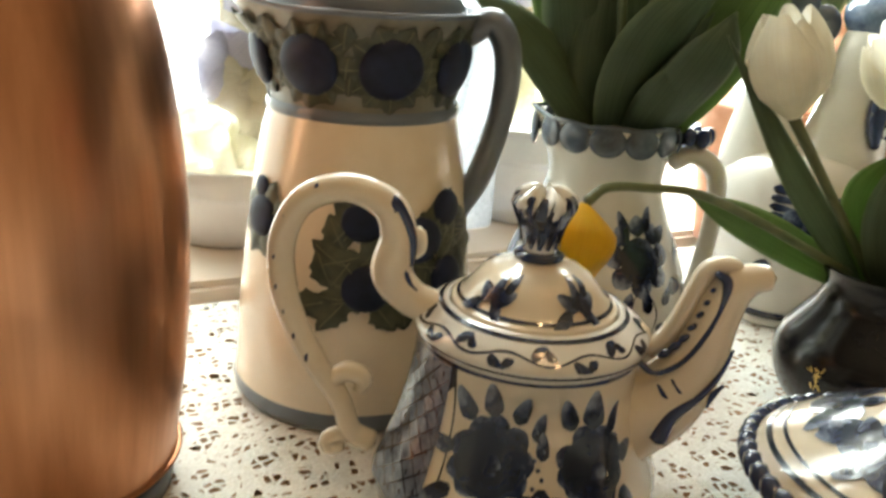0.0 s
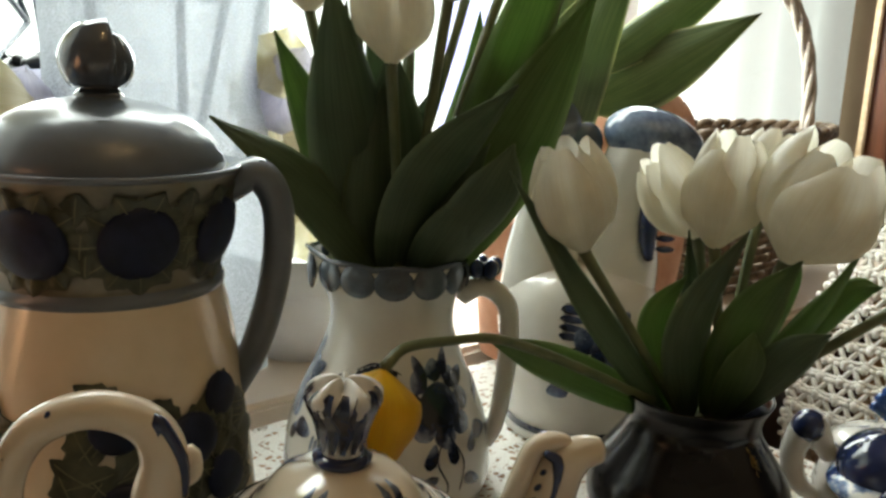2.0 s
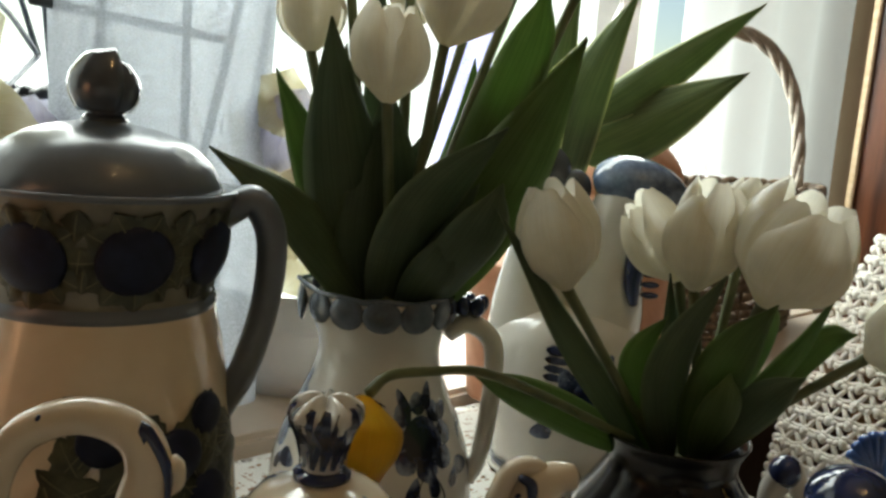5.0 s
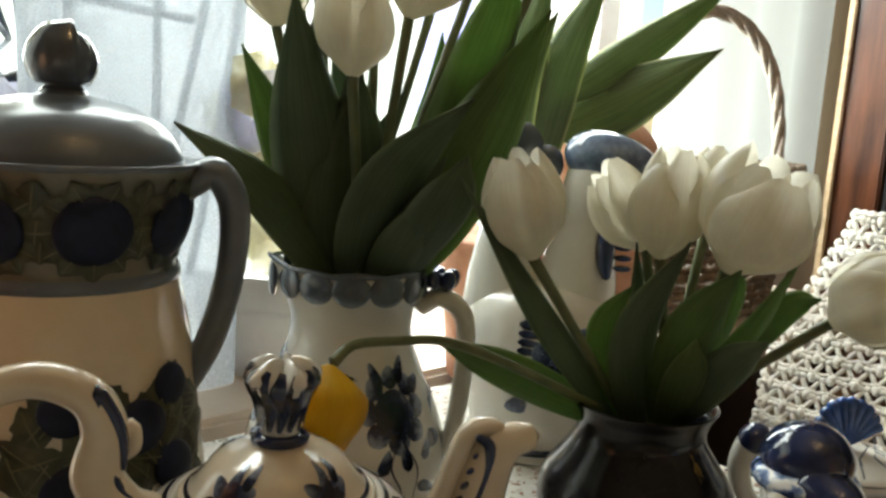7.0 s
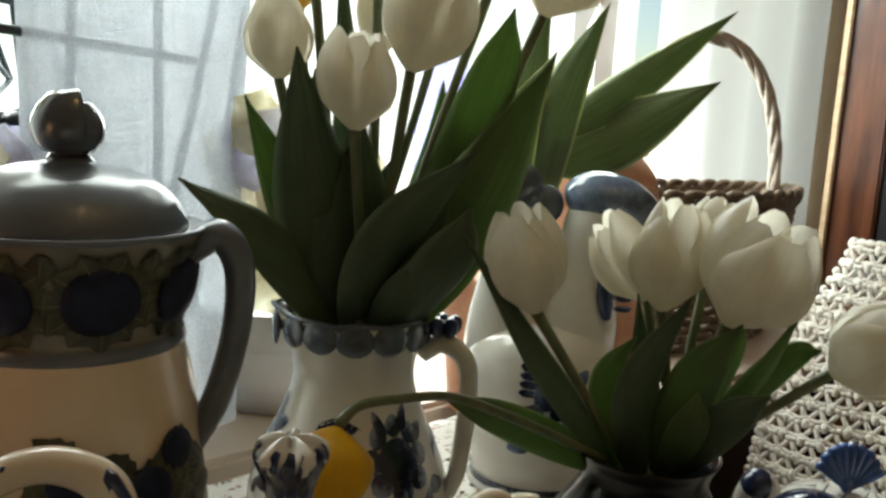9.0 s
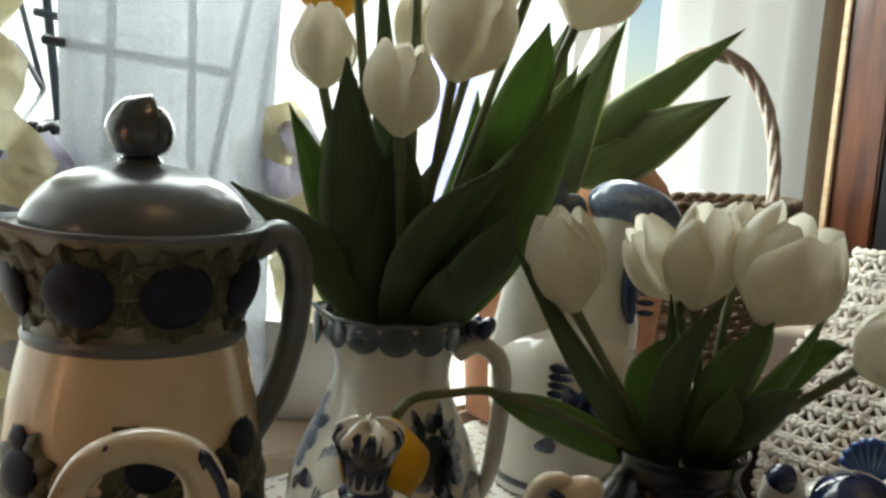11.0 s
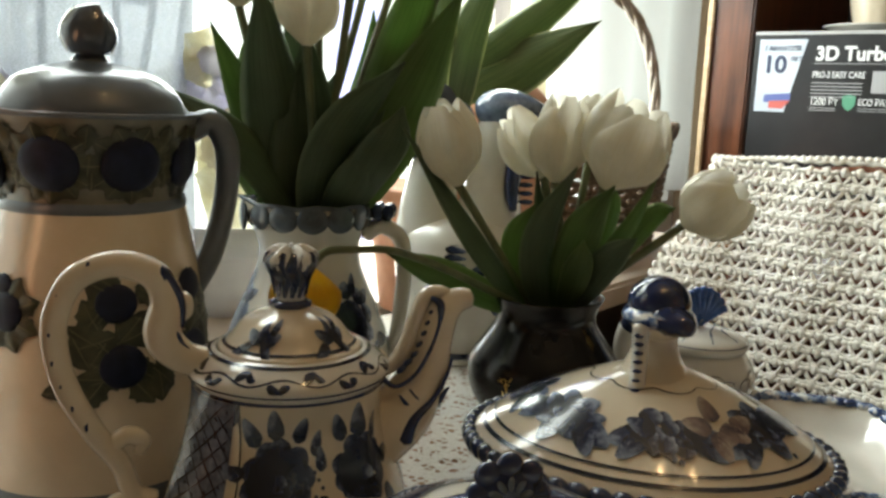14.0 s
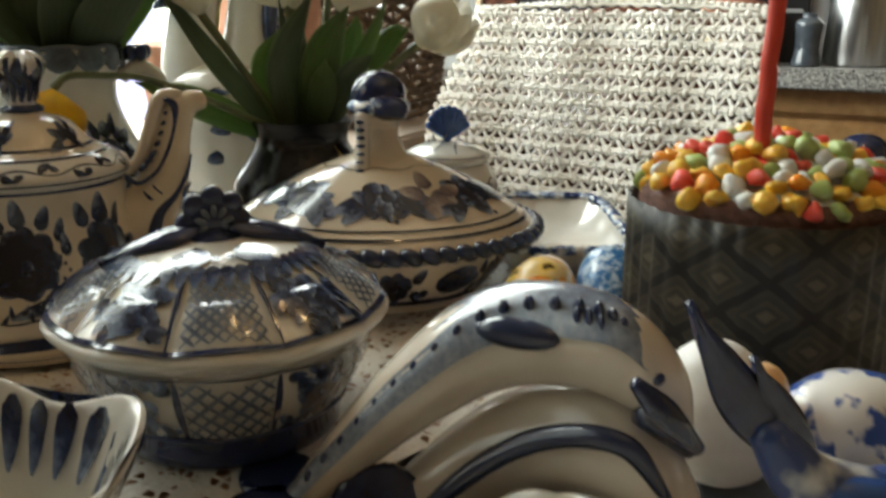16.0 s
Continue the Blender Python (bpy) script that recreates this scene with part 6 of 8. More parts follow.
def dolphin():
    r = Vector((0.80, -0.60, 0))
    n = Vector((-0.60, -0.80, 0))

    def at(x, z, y=0.0):
        return r * (x * 0.86 + 0.004) + n * y + Vector((0, 0, z))
    bm = bmesh.new()
    tube(bm, [at(-0.100, 0.022), at(-0.074, 0.046), at(-0.046, 0.070), at(-0.014, 0.089), at(0.018, 0.090), at(0.042, 0.076), at(0.056, 0.057)], (0.005, 0.0085, 0.013, 0.0165, 0.0165, 0.0125, 0.0045), 60, 22)
    tube(bm, [at(-0.06, 0.0), at(-0.035, 0.030), at(0.0, 0.052), at(0.030, 0.050), at(0.050, 0.026), at(0.056, 0.0)], (0.016, 0.016, 0.018, 0.018, 0.015, 0.018), 40, 18)
    lathe(bm, [(0, 0.0), (0.066, 0.0), (0.068, 0.004), (0.060, 0.012), (0.04, 0.020), (0, 0.024)], 48, 24, sx=1.0, sy=0.6)
    t = whole("dolphin_figurine", bm, DOLPHIN, "glazed leaping dolphin figurine, white below and blue-grey above", "figurine", (0.254, 0.086, 0))
    return t


DOLPHIN = glaze("dolphin_cream", (0.60, 0.52, 0.42), (0.70, 0.62, 0.52), 0.14)
dol = dolphin()
r_, n_ = Vector((0.80, -0.60, 0)), Vector((-0.60, -0.80, 0))


def dat(x, z, y=0.0):
    return r_ * (x * 0.86 + 0.004) + n_ * y + Vector((0, 0, z))


bm = bmesh.new()
spine = spline([(-0.100, 0.022, 0.005), (-0.074, 0.046, 0.0085), (-0.046, 0.070, 0.013), (-0.014, 0.089, 0.0165), (0.018, 0.090, 0.0165), (0.034, 0.0815, 0.0142)], 60)
grid = []
for i, q in enumerate(spine):
    e, s0 = spine[min(i + 1, 59)], spine[max(i - 1, 0)]
    d = Vector((e.x - s0.x, e.y - s0.y)).normalized()
    row = []
    for k in range(9):
        a = radians(-72 + 18 * k)
        rr = q.z + 0.0007
        row.append(dat(q.x - d.y * rr * math.cos(a), q.y + d.x * rr * math.cos(a), rr * math.sin(a)))
    grid.append(row)
sheet(bm, grid, [[(i / 59, 0.35 + 0.10 * abs(k - 4)) for k in range(9)] for i in range(60)])
part("back_painting", bm, PAINTGREY, dol, "blue-grey brushed back")
bm = bmesh.new()
for k in range(17):
    q = spine[6 + 3 * k]
    blob(bm, dat(q.x, q.y, 0) + n_ * q.z * 0.62 + Vector((0, 0, q.z * 0.80)), 0.0019, 0.0019, 0.0044, Matrix.Rotation(radians(-37), 4, "Z") @ Matrix.Rotation(0.3, 4, "X"), 8, 6)
for x, z in ((0.012, 0.101), (0.016, 0.101), (0.020, 0.099)):
    blob(bm, dat(x, z, 0.0125), 0.0014, 0.002, 0.0045, Matrix.Rotation(radians(-37), 4, "Z"), 8, 6)
blob(bm, dat(0.041, 0.082, 0.0125), 0.0026, 0.0016, 0.0022, u=10, v=6)
part("dab_painting", bm, NAVY, dol)["kind"] = "stuff"
bm = bmesh.new()
blob(bm, dat(-0.008, 0.097, 0.0155), 0.013, 0.005, 0.005, Matrix.Rotation(radians(-37), 4, "Z") @ Matrix.Rotation(0.15, 4, "Y"), 14, 8)
tube(bm, [dat(0.036, 0.070, 0.012), dat(0.046, 0.064, 0.009), dat(0.058, 0.052, 0.004)], (0.0045, 0.0055, 0.0028), 14, 10)
tube(bm, [dat(-0.055, 0.02, 0.018), dat(-0.03, 0.046, 0.019), dat(0.0, 0.063, 0.019), dat(0.028, 0.062, 0.018), dat(0.046, 0.042, 0.016)], (0.002, 0.0035, 0.004, 0.004, 0.002), 30, 8)
part("fin_painting", bm, NAVYPALE, dol, "cobalt fin, beak and wave lines")
for sg in (-1, 1):
    bm = bmesh.new()
    leaf(bm, dat(-0.095, 0.026, 0), dat(-0.106, 0.020, 0.016 * sg), dat(-0.118, 0.008, 0.028 * sg), 0.026, (0, 0, 1), 0.2)
    thick(part("tail_fluke", bm, NAVY, dol, "navy tail fluke"), 0.004)
bm = bmesh.new()
leaf(bm, dat(-0.06, 0.045, 0.004), dat(-0.058, 0.030, 0.014), dat(-0.05, 0.012, 0.02), 0.030, n_, 0.2)
thick(part("side_fin", bm, NAVY, dol, "navy side fin"), 0.004)
bm = bmesh.new()
lathe(bm, [(0.016, 0.0), (0.0175, 0.002), (0.016, 0.004), (0.0, 0.0045)], 32)
bmesh.ops.transform(bm, matrix=Matrix.Translation(dat(-0.002, 0.034, 0.034)) @ frame_to(n_ + Vector((0, 0, 0.7))), verts=bm.verts)
medal = part("medallion", bm, WHITE, dol, "round white medallion with navy dabs")
bm = bmesh.new()
mm = Matrix.Translation(dat(-0.002, 0.034, 0.034)) @ frame_to(n_ + Vector((0, 0, 0.7)))
for k in range(7):
    a = 2 * math.pi * k / 7
    blob(bm, mm @ Vector((0.0095 * math.cos(a), 0.0095 * math.sin(a), 0.0044)), 0.0034, 0.0022, 0.0009, mm.to_3x3().to_4x4() @ Matrix.Rotation(a, 4, "Z"), 10, 6)
part("medallion_painting", bm, NAVY, medal)

# the figurine's full size; its tail end is the heavier one
PIVOT = Vector((-0.201, -0.260, 0.200))
for ob in [dol] + list(dol.children_recursive):
    for v in ob.data.vertices:
        s = min(1.0, max(0.0, (v.co.dot(r_) / 0.86 + 0.02) / 0.07))
        v.co = PIVOT + (v.co - PIVOT) * (1.19 - 0.11 * s * s * (3 - 2 * s))
        v.co.z = max(v.co.z, 0.0004)

bm = bmesh.new()
tube(bm, [(0.0085, -0.0315, 0.0870), (0.0155, -0.0378, 0.0770), (0.0260, -0.0435, 0.0640)], (0.0022, 0.0048, 0.0024), 20, 12)
part("lower_beak", bm, NAVY, dol, "navy lower beak")

# ---- swallow figurine ----
BIRDBLUE = egg_mat("bird_blue_wash", (0.03, 0.06, 0.20), (0.62, 0.64, 0.66), 45, 0.5, 0.62)
bm = bmesh.new()
tube(bm, [(0.064, -0.034, 0.026), (0.036, -0.016, 0.032), (0.010, 0.0, 0.046), (-0.004, 0.010, 0.066)], (0.009, 0.014, 0.011, 0.006), 30, 18)
lathe(bm, [(0, 0), (0.020, 0.0), (0.018, 0.006), (0.008, 0.02), (0.007, 0.045), (0.0, 0.05)], 24, 20, at=(0.034, -0.014, 0))
bird = whole("bird_figurine", bm, BIRDBLUE, "blue and white swallow figurine with an upright navy tail", "figurine", (0.308, 0.0255, 0.0))
bm = bmesh.new()
leaf(bm, Vector((0.006, 0.004, 0.054)), Vector((-0.011, 0.016, 0.078)), Vector((-0.025, 0.027, 0.108)), 0.014, (-0.6, -0.8, 0.1), 0.25)
leaf(bm, Vector((0.010, 0.002, 0.054)), Vector((0.001, 0.008, 0.070)), Vector((-0.008, 0.014, 0.090)), 0.011, (-0.6, -0.8, 0.1), 0.25)
thick(part("tail", bm, NAVY, bird, "navy forked tail"), 0.003)
bm = bmesh.new()
blob(bm, (0.022, -0.016, 0.042), 0.020, 0.009, 0.008, Matrix.Rotation(radians(-30), 4, "Z") @ Matrix.Rotation(0.3, 4, "Y"), 16, 10)
blob(bm, (0.050, -0.032, 0.033), 0.014, 0.009, 0.009, Matrix.Rotation(radians(-30), 4, "Z"), 14, 8)
part("wing", bm, BLUE, bird, "cobalt wing")

# ---- small fluted dish ----
bm = bmesh.new()
flute = lambda a, z, r: (r * (1 + 0.07 * math.cos(5 * a) * min(1, z / 0.04)), 0.004 * math.cos(5 * a) * min(1, z / 0.05))
lathe(bm, [(0, 0.001), (0.034, 0.0), (0.040, 0.010), (0.052, 0.034), (0.060, 0.050), (0.0605, 0.053), (0.057, 0.052), (0.049, 0.034), (0.036, 0.012), (0, 0.009)], 90, 50, wob=flute)
fd = whole("fluted_dish", bm, WHITE, "small fluted white dish with dark blue strokes", "dish", (0.098, 0.196, 0))
br = Brush(on_lathe([(0.040, 0.010), (0.052, 0.034), (0.060, 0.050)], wob=flute), 0.0009)
for k in range(40):
    br.petal(2 * math.pi * k / 40, 0.047 - 0.003 * (k % 3), 0.026, 0.13, -90)
br.band(0.0505, 0, 2 * math.pi, 0.006, 90)
br.done("stroke_painting", PAINT, fd)
br = Brush(on_lathe([(0.036, 0.012), (0.049, 0.034), (0.057, 0.052)], wob=lambda a, z, r: (flute(a, z, r)[0] - 0.0014, 0)), 0.0)
for k in range(26):
    br.petal(2 * math.pi * k / 26, 0.052, 0.026, 0.17, -90)
br.done("inner_painting", PAINT, fd)

# ---- blue figurine behind the cake, and a capped bird beyond ----
bm = bmesh.new()
tube(bm, [(0, 0, 0.0), (-0.006, 0, 0.03), (-0.008, 0.002, 0.06), (0.002, 0, 0.088), (0.014, -0.006, 0.098)], (0.024, 0.022, 0.016, 0.013, 0.006), 36, 20)
fig = whole("blue_figurine", bm, BLUE, "glossy streaked blue and white bird figurine", "figurine", (0.572, 0.262, 0))
bm = bmesh.new()
tube(bm, [(-0.012, -0.014, 0.036), (-0.014, -0.012, 0.055), (-0.004, -0.012, 0.075)], (0.004, 0.008, 0.004), 16, 10)
part("pale_streak", bm, GREYBLUE, fig)
bm = bmesh.new()
lathe(bm, [(0, 0), (0.022, 0), (0.026, 0.02), (0.022, 0.05), (0.016, 0.075), (0.018, 0.09), (0.010, 0.104), (0, 0.107)], 32, 30)
cap = whole("bird_figurine", bm, WHITE, "white bird figurine with a dark blue cap", "figurine", (0.640, 0.178, 0))
part("cap", blob(bmesh.new(), (0.003, 0, 0.099), 0.0175, 0.0165, 0.013), NAVY, cap)
part("bill", tube(bmesh.new(), [(-0.014, 0.010, 0.090), (-0.024, 0.018, 0.088)], (0.005, 0.001), 8, 8), WHITE, cap)

# ---- copper flask ----
bm = bmesh.new()
lathe(bm, [(0.0, 0.022), (0.064, 0.022), (0.0665, 0.026), (0.0725, 0.07), (0.0755, 0.12), (0.0745, 0.165), (0.069, 0.21), (0.061, 0.245), (0.05, 0.275), (0.04, 0.29), (0.0, 0.292)], 96, 60)
flask = thing("kettle", "tall brushed copper kettle with a dark base", "kettle", (-0.045, 0.450, 0))
part("body", bm, COPPER, flask)
part("base", lathe(bmesh.new(), [(0, 0.0), (0.060, 0.0), (0.064, 0.003), (0.065, 0.012), (0.062, 0.022), (0, 0.0225)], 72), DARKPLASTIC, flask, "dark base ring")
part("lid", lathe(bmesh.new(), [(0.042, 0.287), (0.043, 0.293), (0.03, 0.302), (0.008, 0.306), (0.008, 0.318), (0.0, 0.320)], 48, 24), DARKPLASTIC, flask)

# ---- tulips ----
HEADS_TALL = [
    ('yellow', 0, (0.238, 0.749, 0.392), (0.242, 0.748, 0.364), 0.0564, 0.0564),
    ('white', 0, (0.219, 0.692, 0.338), (0.22, 0.692, 0.312), 0.0427, 0.053),
    ('white', 0, (0.237, 0.694, 0.422), (0.238, 0.693, 0.398), 0.038, 0.0509),
    ('white', 0, (0.283, 0.696, 0.432), (0.283, 0.696, 0.406), 0.0412, 0.0524),
    ('white', 0, (0.259, 0.641, 0.313), (0.259, 0.641, 0.283), 0.0476, 0.0595),
    ('white', 0, (0.301, 0.638, 0.355), (0.292, 0.642, 0.321), 0.0568, 0.0682),
    ('white', 0, (0.297, 0.728, 0.365), (0.297, 0.728, 0.336), 0.0359, 0.0549),
    ('white', 0, (0.335, 0.693, 0.392), (0.333, 0.694, 0.368), 0.0471, 0.0471),
    ('white', 0, (0.356, 0.667, 0.415), (0.356, 0.667, 0.39), 0.0453, 0.0523),
    ('white', 1, (0.396, 0.645, 0.398), (0.385, 0.655, 0.365), 0.0621, 0.0673),
]
HEADS_LOW = [
    ('white', 0, (0.341, 0.57, 0.22), (0.349, 0.568, 0.191), 0.0469, 0.0599),
    ('white', 1, (0.411, 0.58, 0.225), (0.427, 0.571, 0.197), 0.0397, 0.0587),
    ('white', 0, (0.424, 0.549, 0.228), (0.422, 0.551, 0.195), 0.046, 0.0641),
    ('white', 0, (0.469, 0.566, 0.242), (0.466, 0.568, 0.222), 0.0383, 0.0417),
    ('white', 1, (0.455, 0.511, 0.227), (0.445, 0.52, 0.194), 0.0641, 0.0672),
    ('white', 1, (0.523, 0.488, 0.184), (0.511, 0.506, 0.167), 0.0525, 0.0557),
]
LEAVES_TALL = [
    ((0.266, 0.675, 0.157), (0.208, 0.653, 0.215), (0.157, 0.654, 0.251), 0.0311),
    ((0.246, 0.697, 0.163), (0.227, 0.701, 0.244), (0.2, 0.704, 0.302), 0.0268),
    ((0.259, 0.693, 0.149), (0.245, 0.697, 0.238), (0.244, 0.697, 0.322), 0.0324),
    ((0.255, 0.701, 0.154), (0.239, 0.719, 0.252), (0.237, 0.719, 0.311), 0.026),
    ((0.277, 0.671, 0.154), (0.284, 0.63, 0.219), (0.324, 0.604, 0.276), 0.0430),
    ((0.3, 0.671, 0.152), (0.334, 0.634, 0.24), (0.369, 0.602, 0.332), 0.0480),
    ((0.297, 0.682, 0.15), (0.322, 0.677, 0.222), (0.336, 0.669, 0.294), 0.0402),
    ((0.28, 0.69, 0.15), (0.271, 0.7, 0.268), (0.259, 0.704, 0.409), 0.0219),
    ((0.306, 0.685, 0.151), (0.331, 0.695, 0.249), (0.333, 0.694, 0.321), 0.0301),
    ((0.307, 0.656, 0.156), (0.313, 0.606, 0.21), (0.322, 0.6, 0.243), 0.0321),
    ((0.318, 0.672, 0.171), (0.352, 0.657, 0.311), (0.363, 0.649, 0.368), 0.0334),
    ((0.317, 0.679, 0.168), (0.356, 0.679, 0.276), (0.369, 0.669, 0.322), 0.0277),
    ((0.272, 0.689, 0.148), (0.282, 0.685, 0.219), (0.304, 0.676, 0.281), 0.0217),
    ((0.296, 0.67, 0.153), (0.3, 0.644, 0.202), (0.32, 0.632, 0.24), 0.024),
    ((0.246, 0.709, 0.151), (0.238, 0.739, 0.197), (0.241, 0.739, 0.291), 0.0233),
    ((0.265, 0.682, 0.151), (0.258, 0.662, 0.21), (0.26, 0.661, 0.273), 0.0378),
    ((0.304, 0.661, 0.154), (0.303, 0.625, 0.19), (0.308, 0.622, 0.222), 0.0366),
    ((0.262, 0.690, 0.152), (0.240, 0.658, 0.250), (0.221, 0.636, 0.331), 0.0450),
    ((0.270, 0.680, 0.150), (0.269, 0.664, 0.230), (0.264, 0.660, 0.300), 0.0400),
]
LEAVES_LOW = [
    ((0.397, 0.566, 0.104), (0.355, 0.561, 0.161), (0.308, 0.572, 0.231), 0.0203),
    ((0.392, 0.569, 0.105), (0.34, 0.566, 0.121), (0.299, 0.573, 0.137), 0.0249),
    ((0.409, 0.565, 0.106), (0.4, 0.558, 0.144), (0.413, 0.551, 0.175), 0.0209),
    ((0.423, 0.551, 0.104), (0.409, 0.535, 0.15), (0.428, 0.522, 0.205), 0.0309),
    ((0.44, 0.539, 0.108), (0.434, 0.517, 0.157), (0.449, 0.503, 0.193), 0.0319),
    ((0.455, 0.535, 0.114), (0.469, 0.511, 0.155), (0.482, 0.495, 0.202), 0.0194),
    ((0.453, 0.528, 0.111), (0.449, 0.503, 0.138), (0.462, 0.489, 0.156), 0.0237),
    ((0.446, 0.532, 0.106), (0.43, 0.514, 0.132), (0.431, 0.512, 0.152), 0.0223),
    ((0.459, 0.543, 0.114), (0.478, 0.544, 0.163), (0.481, 0.542, 0.185), 0.0241),
    ((0.421, 0.563, 0.106), (0.426, 0.56, 0.143), (0.42, 0.564, 0.198), 0.0172),
    ((0.472, 0.531, 0.132), (0.499, 0.522, 0.163), (0.511, 0.507, 0.175), 0.0202),
]
LEAVES_BACK = [
    ((0.513, 0.87, 0.257), (0.599, 0.875, 0.298), (0.690, 0.863, 0.349), 0.0540),
    ((0.516, 0.87, 0.287), (0.626, 0.9, 0.35), (0.742, 0.915, 0.428), 0.0330),
    ((0.48, 0.872, 0.218), (0.508, 0.861, 0.31), (0.544, 0.843, 0.409), 0.0397),
    ((0.442, 0.859, 0.154), (0.436, 0.803, 0.271), (0.468, 0.792, 0.357), 0.0386),
    ((0.487, 0.87, 0.229), (0.482, 0.871, 0.324), (0.496, 0.866, 0.407), 0.0317),
]


def leaves(name, label, rows, root, material, group, seed, wide=1.08):
    rnd = random.Random(seed)
    for i, (b, m, tip, w) in enumerate(rows):
        bm = bmesh.new()
        o = Vector(b) if root is None else Vector(b) * 0.5 + Vector(root) * 0.5
        low = o + Vector((0, 0, -0.012)) - Vector(b)
        bx = [low, Vector(m) - Vector(b), Vector(tip) - Vector(b)]
        leaf(bm, bx[0], bx[1], bx[2], w * wide, (rnd.uniform(-0.7, 0.3), -1, rnd.uniform(-0.2, 0.4)), rnd.uniform(0.15, 0.5), 20, rnd.uniform(-0.45, 0.45))
        ob = whole(name, bm, material[i % len(material)], label, "leaf", b, group)
        thick(ob, 0.0008)


def bouquet():
    rnd = random.Random(31)
    for col, op, c, b, w, h in HEADS_TALL:
        root = (VASE[0] + rnd.uniform(-0.022, 0.022), VASE[1] + rnd.uniform(-0.02, 0.02), 0.120)
        tulip("tulip", "%s tulip standing in the white pitcher" % col, col, op * 0.2, c, b, w * 1.06, h * 1.06, root, rnd, "tulips in the white pitcher")
    sway = Vector((0.005, -0.002, -0.006))
    for col, op, c, b, w, h in HEADS_LOW:
        c, b = Vector(c) + sway, Vector(b) + sway
        root = (BV[0] + rnd.uniform(-0.018, 0.018), BV[1] + rnd.uniform(-0.016, 0.016), 0.070)
        tulip("tulip", ("wide open white tulip in the black vase" if op else "white tulip in the black vase"), col, op * 0.28, c, b, w * 1.06, h * 1.06, root, rnd, "tulips in the black vase")
    # leaves that catch the light take the brighter LEAFLIT copy
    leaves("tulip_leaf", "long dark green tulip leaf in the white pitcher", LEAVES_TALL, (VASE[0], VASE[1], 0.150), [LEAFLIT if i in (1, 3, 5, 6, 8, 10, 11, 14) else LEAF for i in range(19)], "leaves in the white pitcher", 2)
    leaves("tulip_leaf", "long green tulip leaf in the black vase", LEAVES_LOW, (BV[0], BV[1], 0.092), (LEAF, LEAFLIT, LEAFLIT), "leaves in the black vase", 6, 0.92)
    # the yellow one hangs over the teapot
    y = tulip("tulip", "yellow tulip drooping from the black vase", "yellow", 0.0, (0.222, 0.524, 0.112), (0.229, 0.530, 0.139), 0.045, 0.050, None, rnd, "tulips in the black vase")
    axis = (Vector((0.222, 0.524, 0.112)) - Vector((0.229, 0.530, 0.139))).normalized()
    for ob in y.children:
        for v in ob.data.vertices:
            along = v.co.dot(axis)
            f = min(1.0, max(0.0, 1 - along / 0.050))
            v.co = axis * along + (v.co - axis * along) * (0.94 + 0.5 * f * f)
    bm = bmesh.new()
    o = Vector((0.229, 0.530, 0.139))
    tube(bm, [Vector(p) - o for p in ((0.405, 0.560, 0.095), (0.340, 0.560, 0.126), (0.300, 0.558, 0.141), (0.268, 0.548, 0.145), (0.242, 0.536, 0.147), (0.230, 0.530, 0.140))], (0.003, 0.003, 0.0028, 0.0026, 0.0028, 0.0032), 36, 10)
    part("stem", bm, STEM, y)


bouquet()

# ---- striped plant in a clay pot with a lid-shaped jar before it ----
pot2 = thing("potted_plant", "striped green leaves with pale edges in a clay pot", "plant", (0.492, 0.905, 0.006))
part("pot", lathe(bmesh.new(), [(0, 0.0), (0.055, 0.0), (0.06, 0.05), (0.072, 0.13), (0.078, 0.14), (0.074, 0.145), (0.066, 0.138), (0, 0.12)], 56), TERRACOTTA, pot2)
for i, (b, m, tip, w) in enumerate(LEAVES_BACK):
    bm = bmesh.new()
    o = Vector((0.492, 0.905, 0.006))
    heart = Vector((0.01 * (i - 2), -0.01, 0.115))
    start = Vector(b) - o if i < 2 else heart * 0.6 + (Vector(b) - o) * 0.4
    if i < 2:
        part("leaf_stalk", tube(bmesh.new(), [heart, heart * 0.5 + start * 0.5 + Vector((-0.008, 0, 0.006)), start], (0.006, 0.005, 0.0045), 14, 8), STEM, pot2)
    leaf(bm, start, Vector(m) - o, Vector(tip) - o, w * 1.15, (-0.35, -1, 0.25 + 0.1 * (i % 2)), 0.3, 18, 0.3 * (-1) ** i)
    thick(part("leaf", bm, LEAFRIM, pot2), 0.001)

jar = thing("clay_jar", "rounded terracotta garlic jar with a pointed lid", "jar", (*room(0.925, 0.60, 0.0).xy, 0.006))
part("body", lathe(bmesh.new(), [(0, 0), (0.05, 0), (0.066, 0.06), (0.072, 0.13), (0.072, 0.19), (0.068, 0.215)], 64, 30), TERRACOTTA, jar)
part("lid", lathe(bmesh.new(), [(0.071, 0.213), (0.072, 0.222), (0.066, 0.244), (0.048, 0.264), (0.026, 0.278), (0.016, 0.290), (0.013, 0.308), (0.008, 0.318), (0, 0.321)], 64, 36), TERRACOTTA, jar, "domed terracotta lid with a nub")

# ---- basket ----


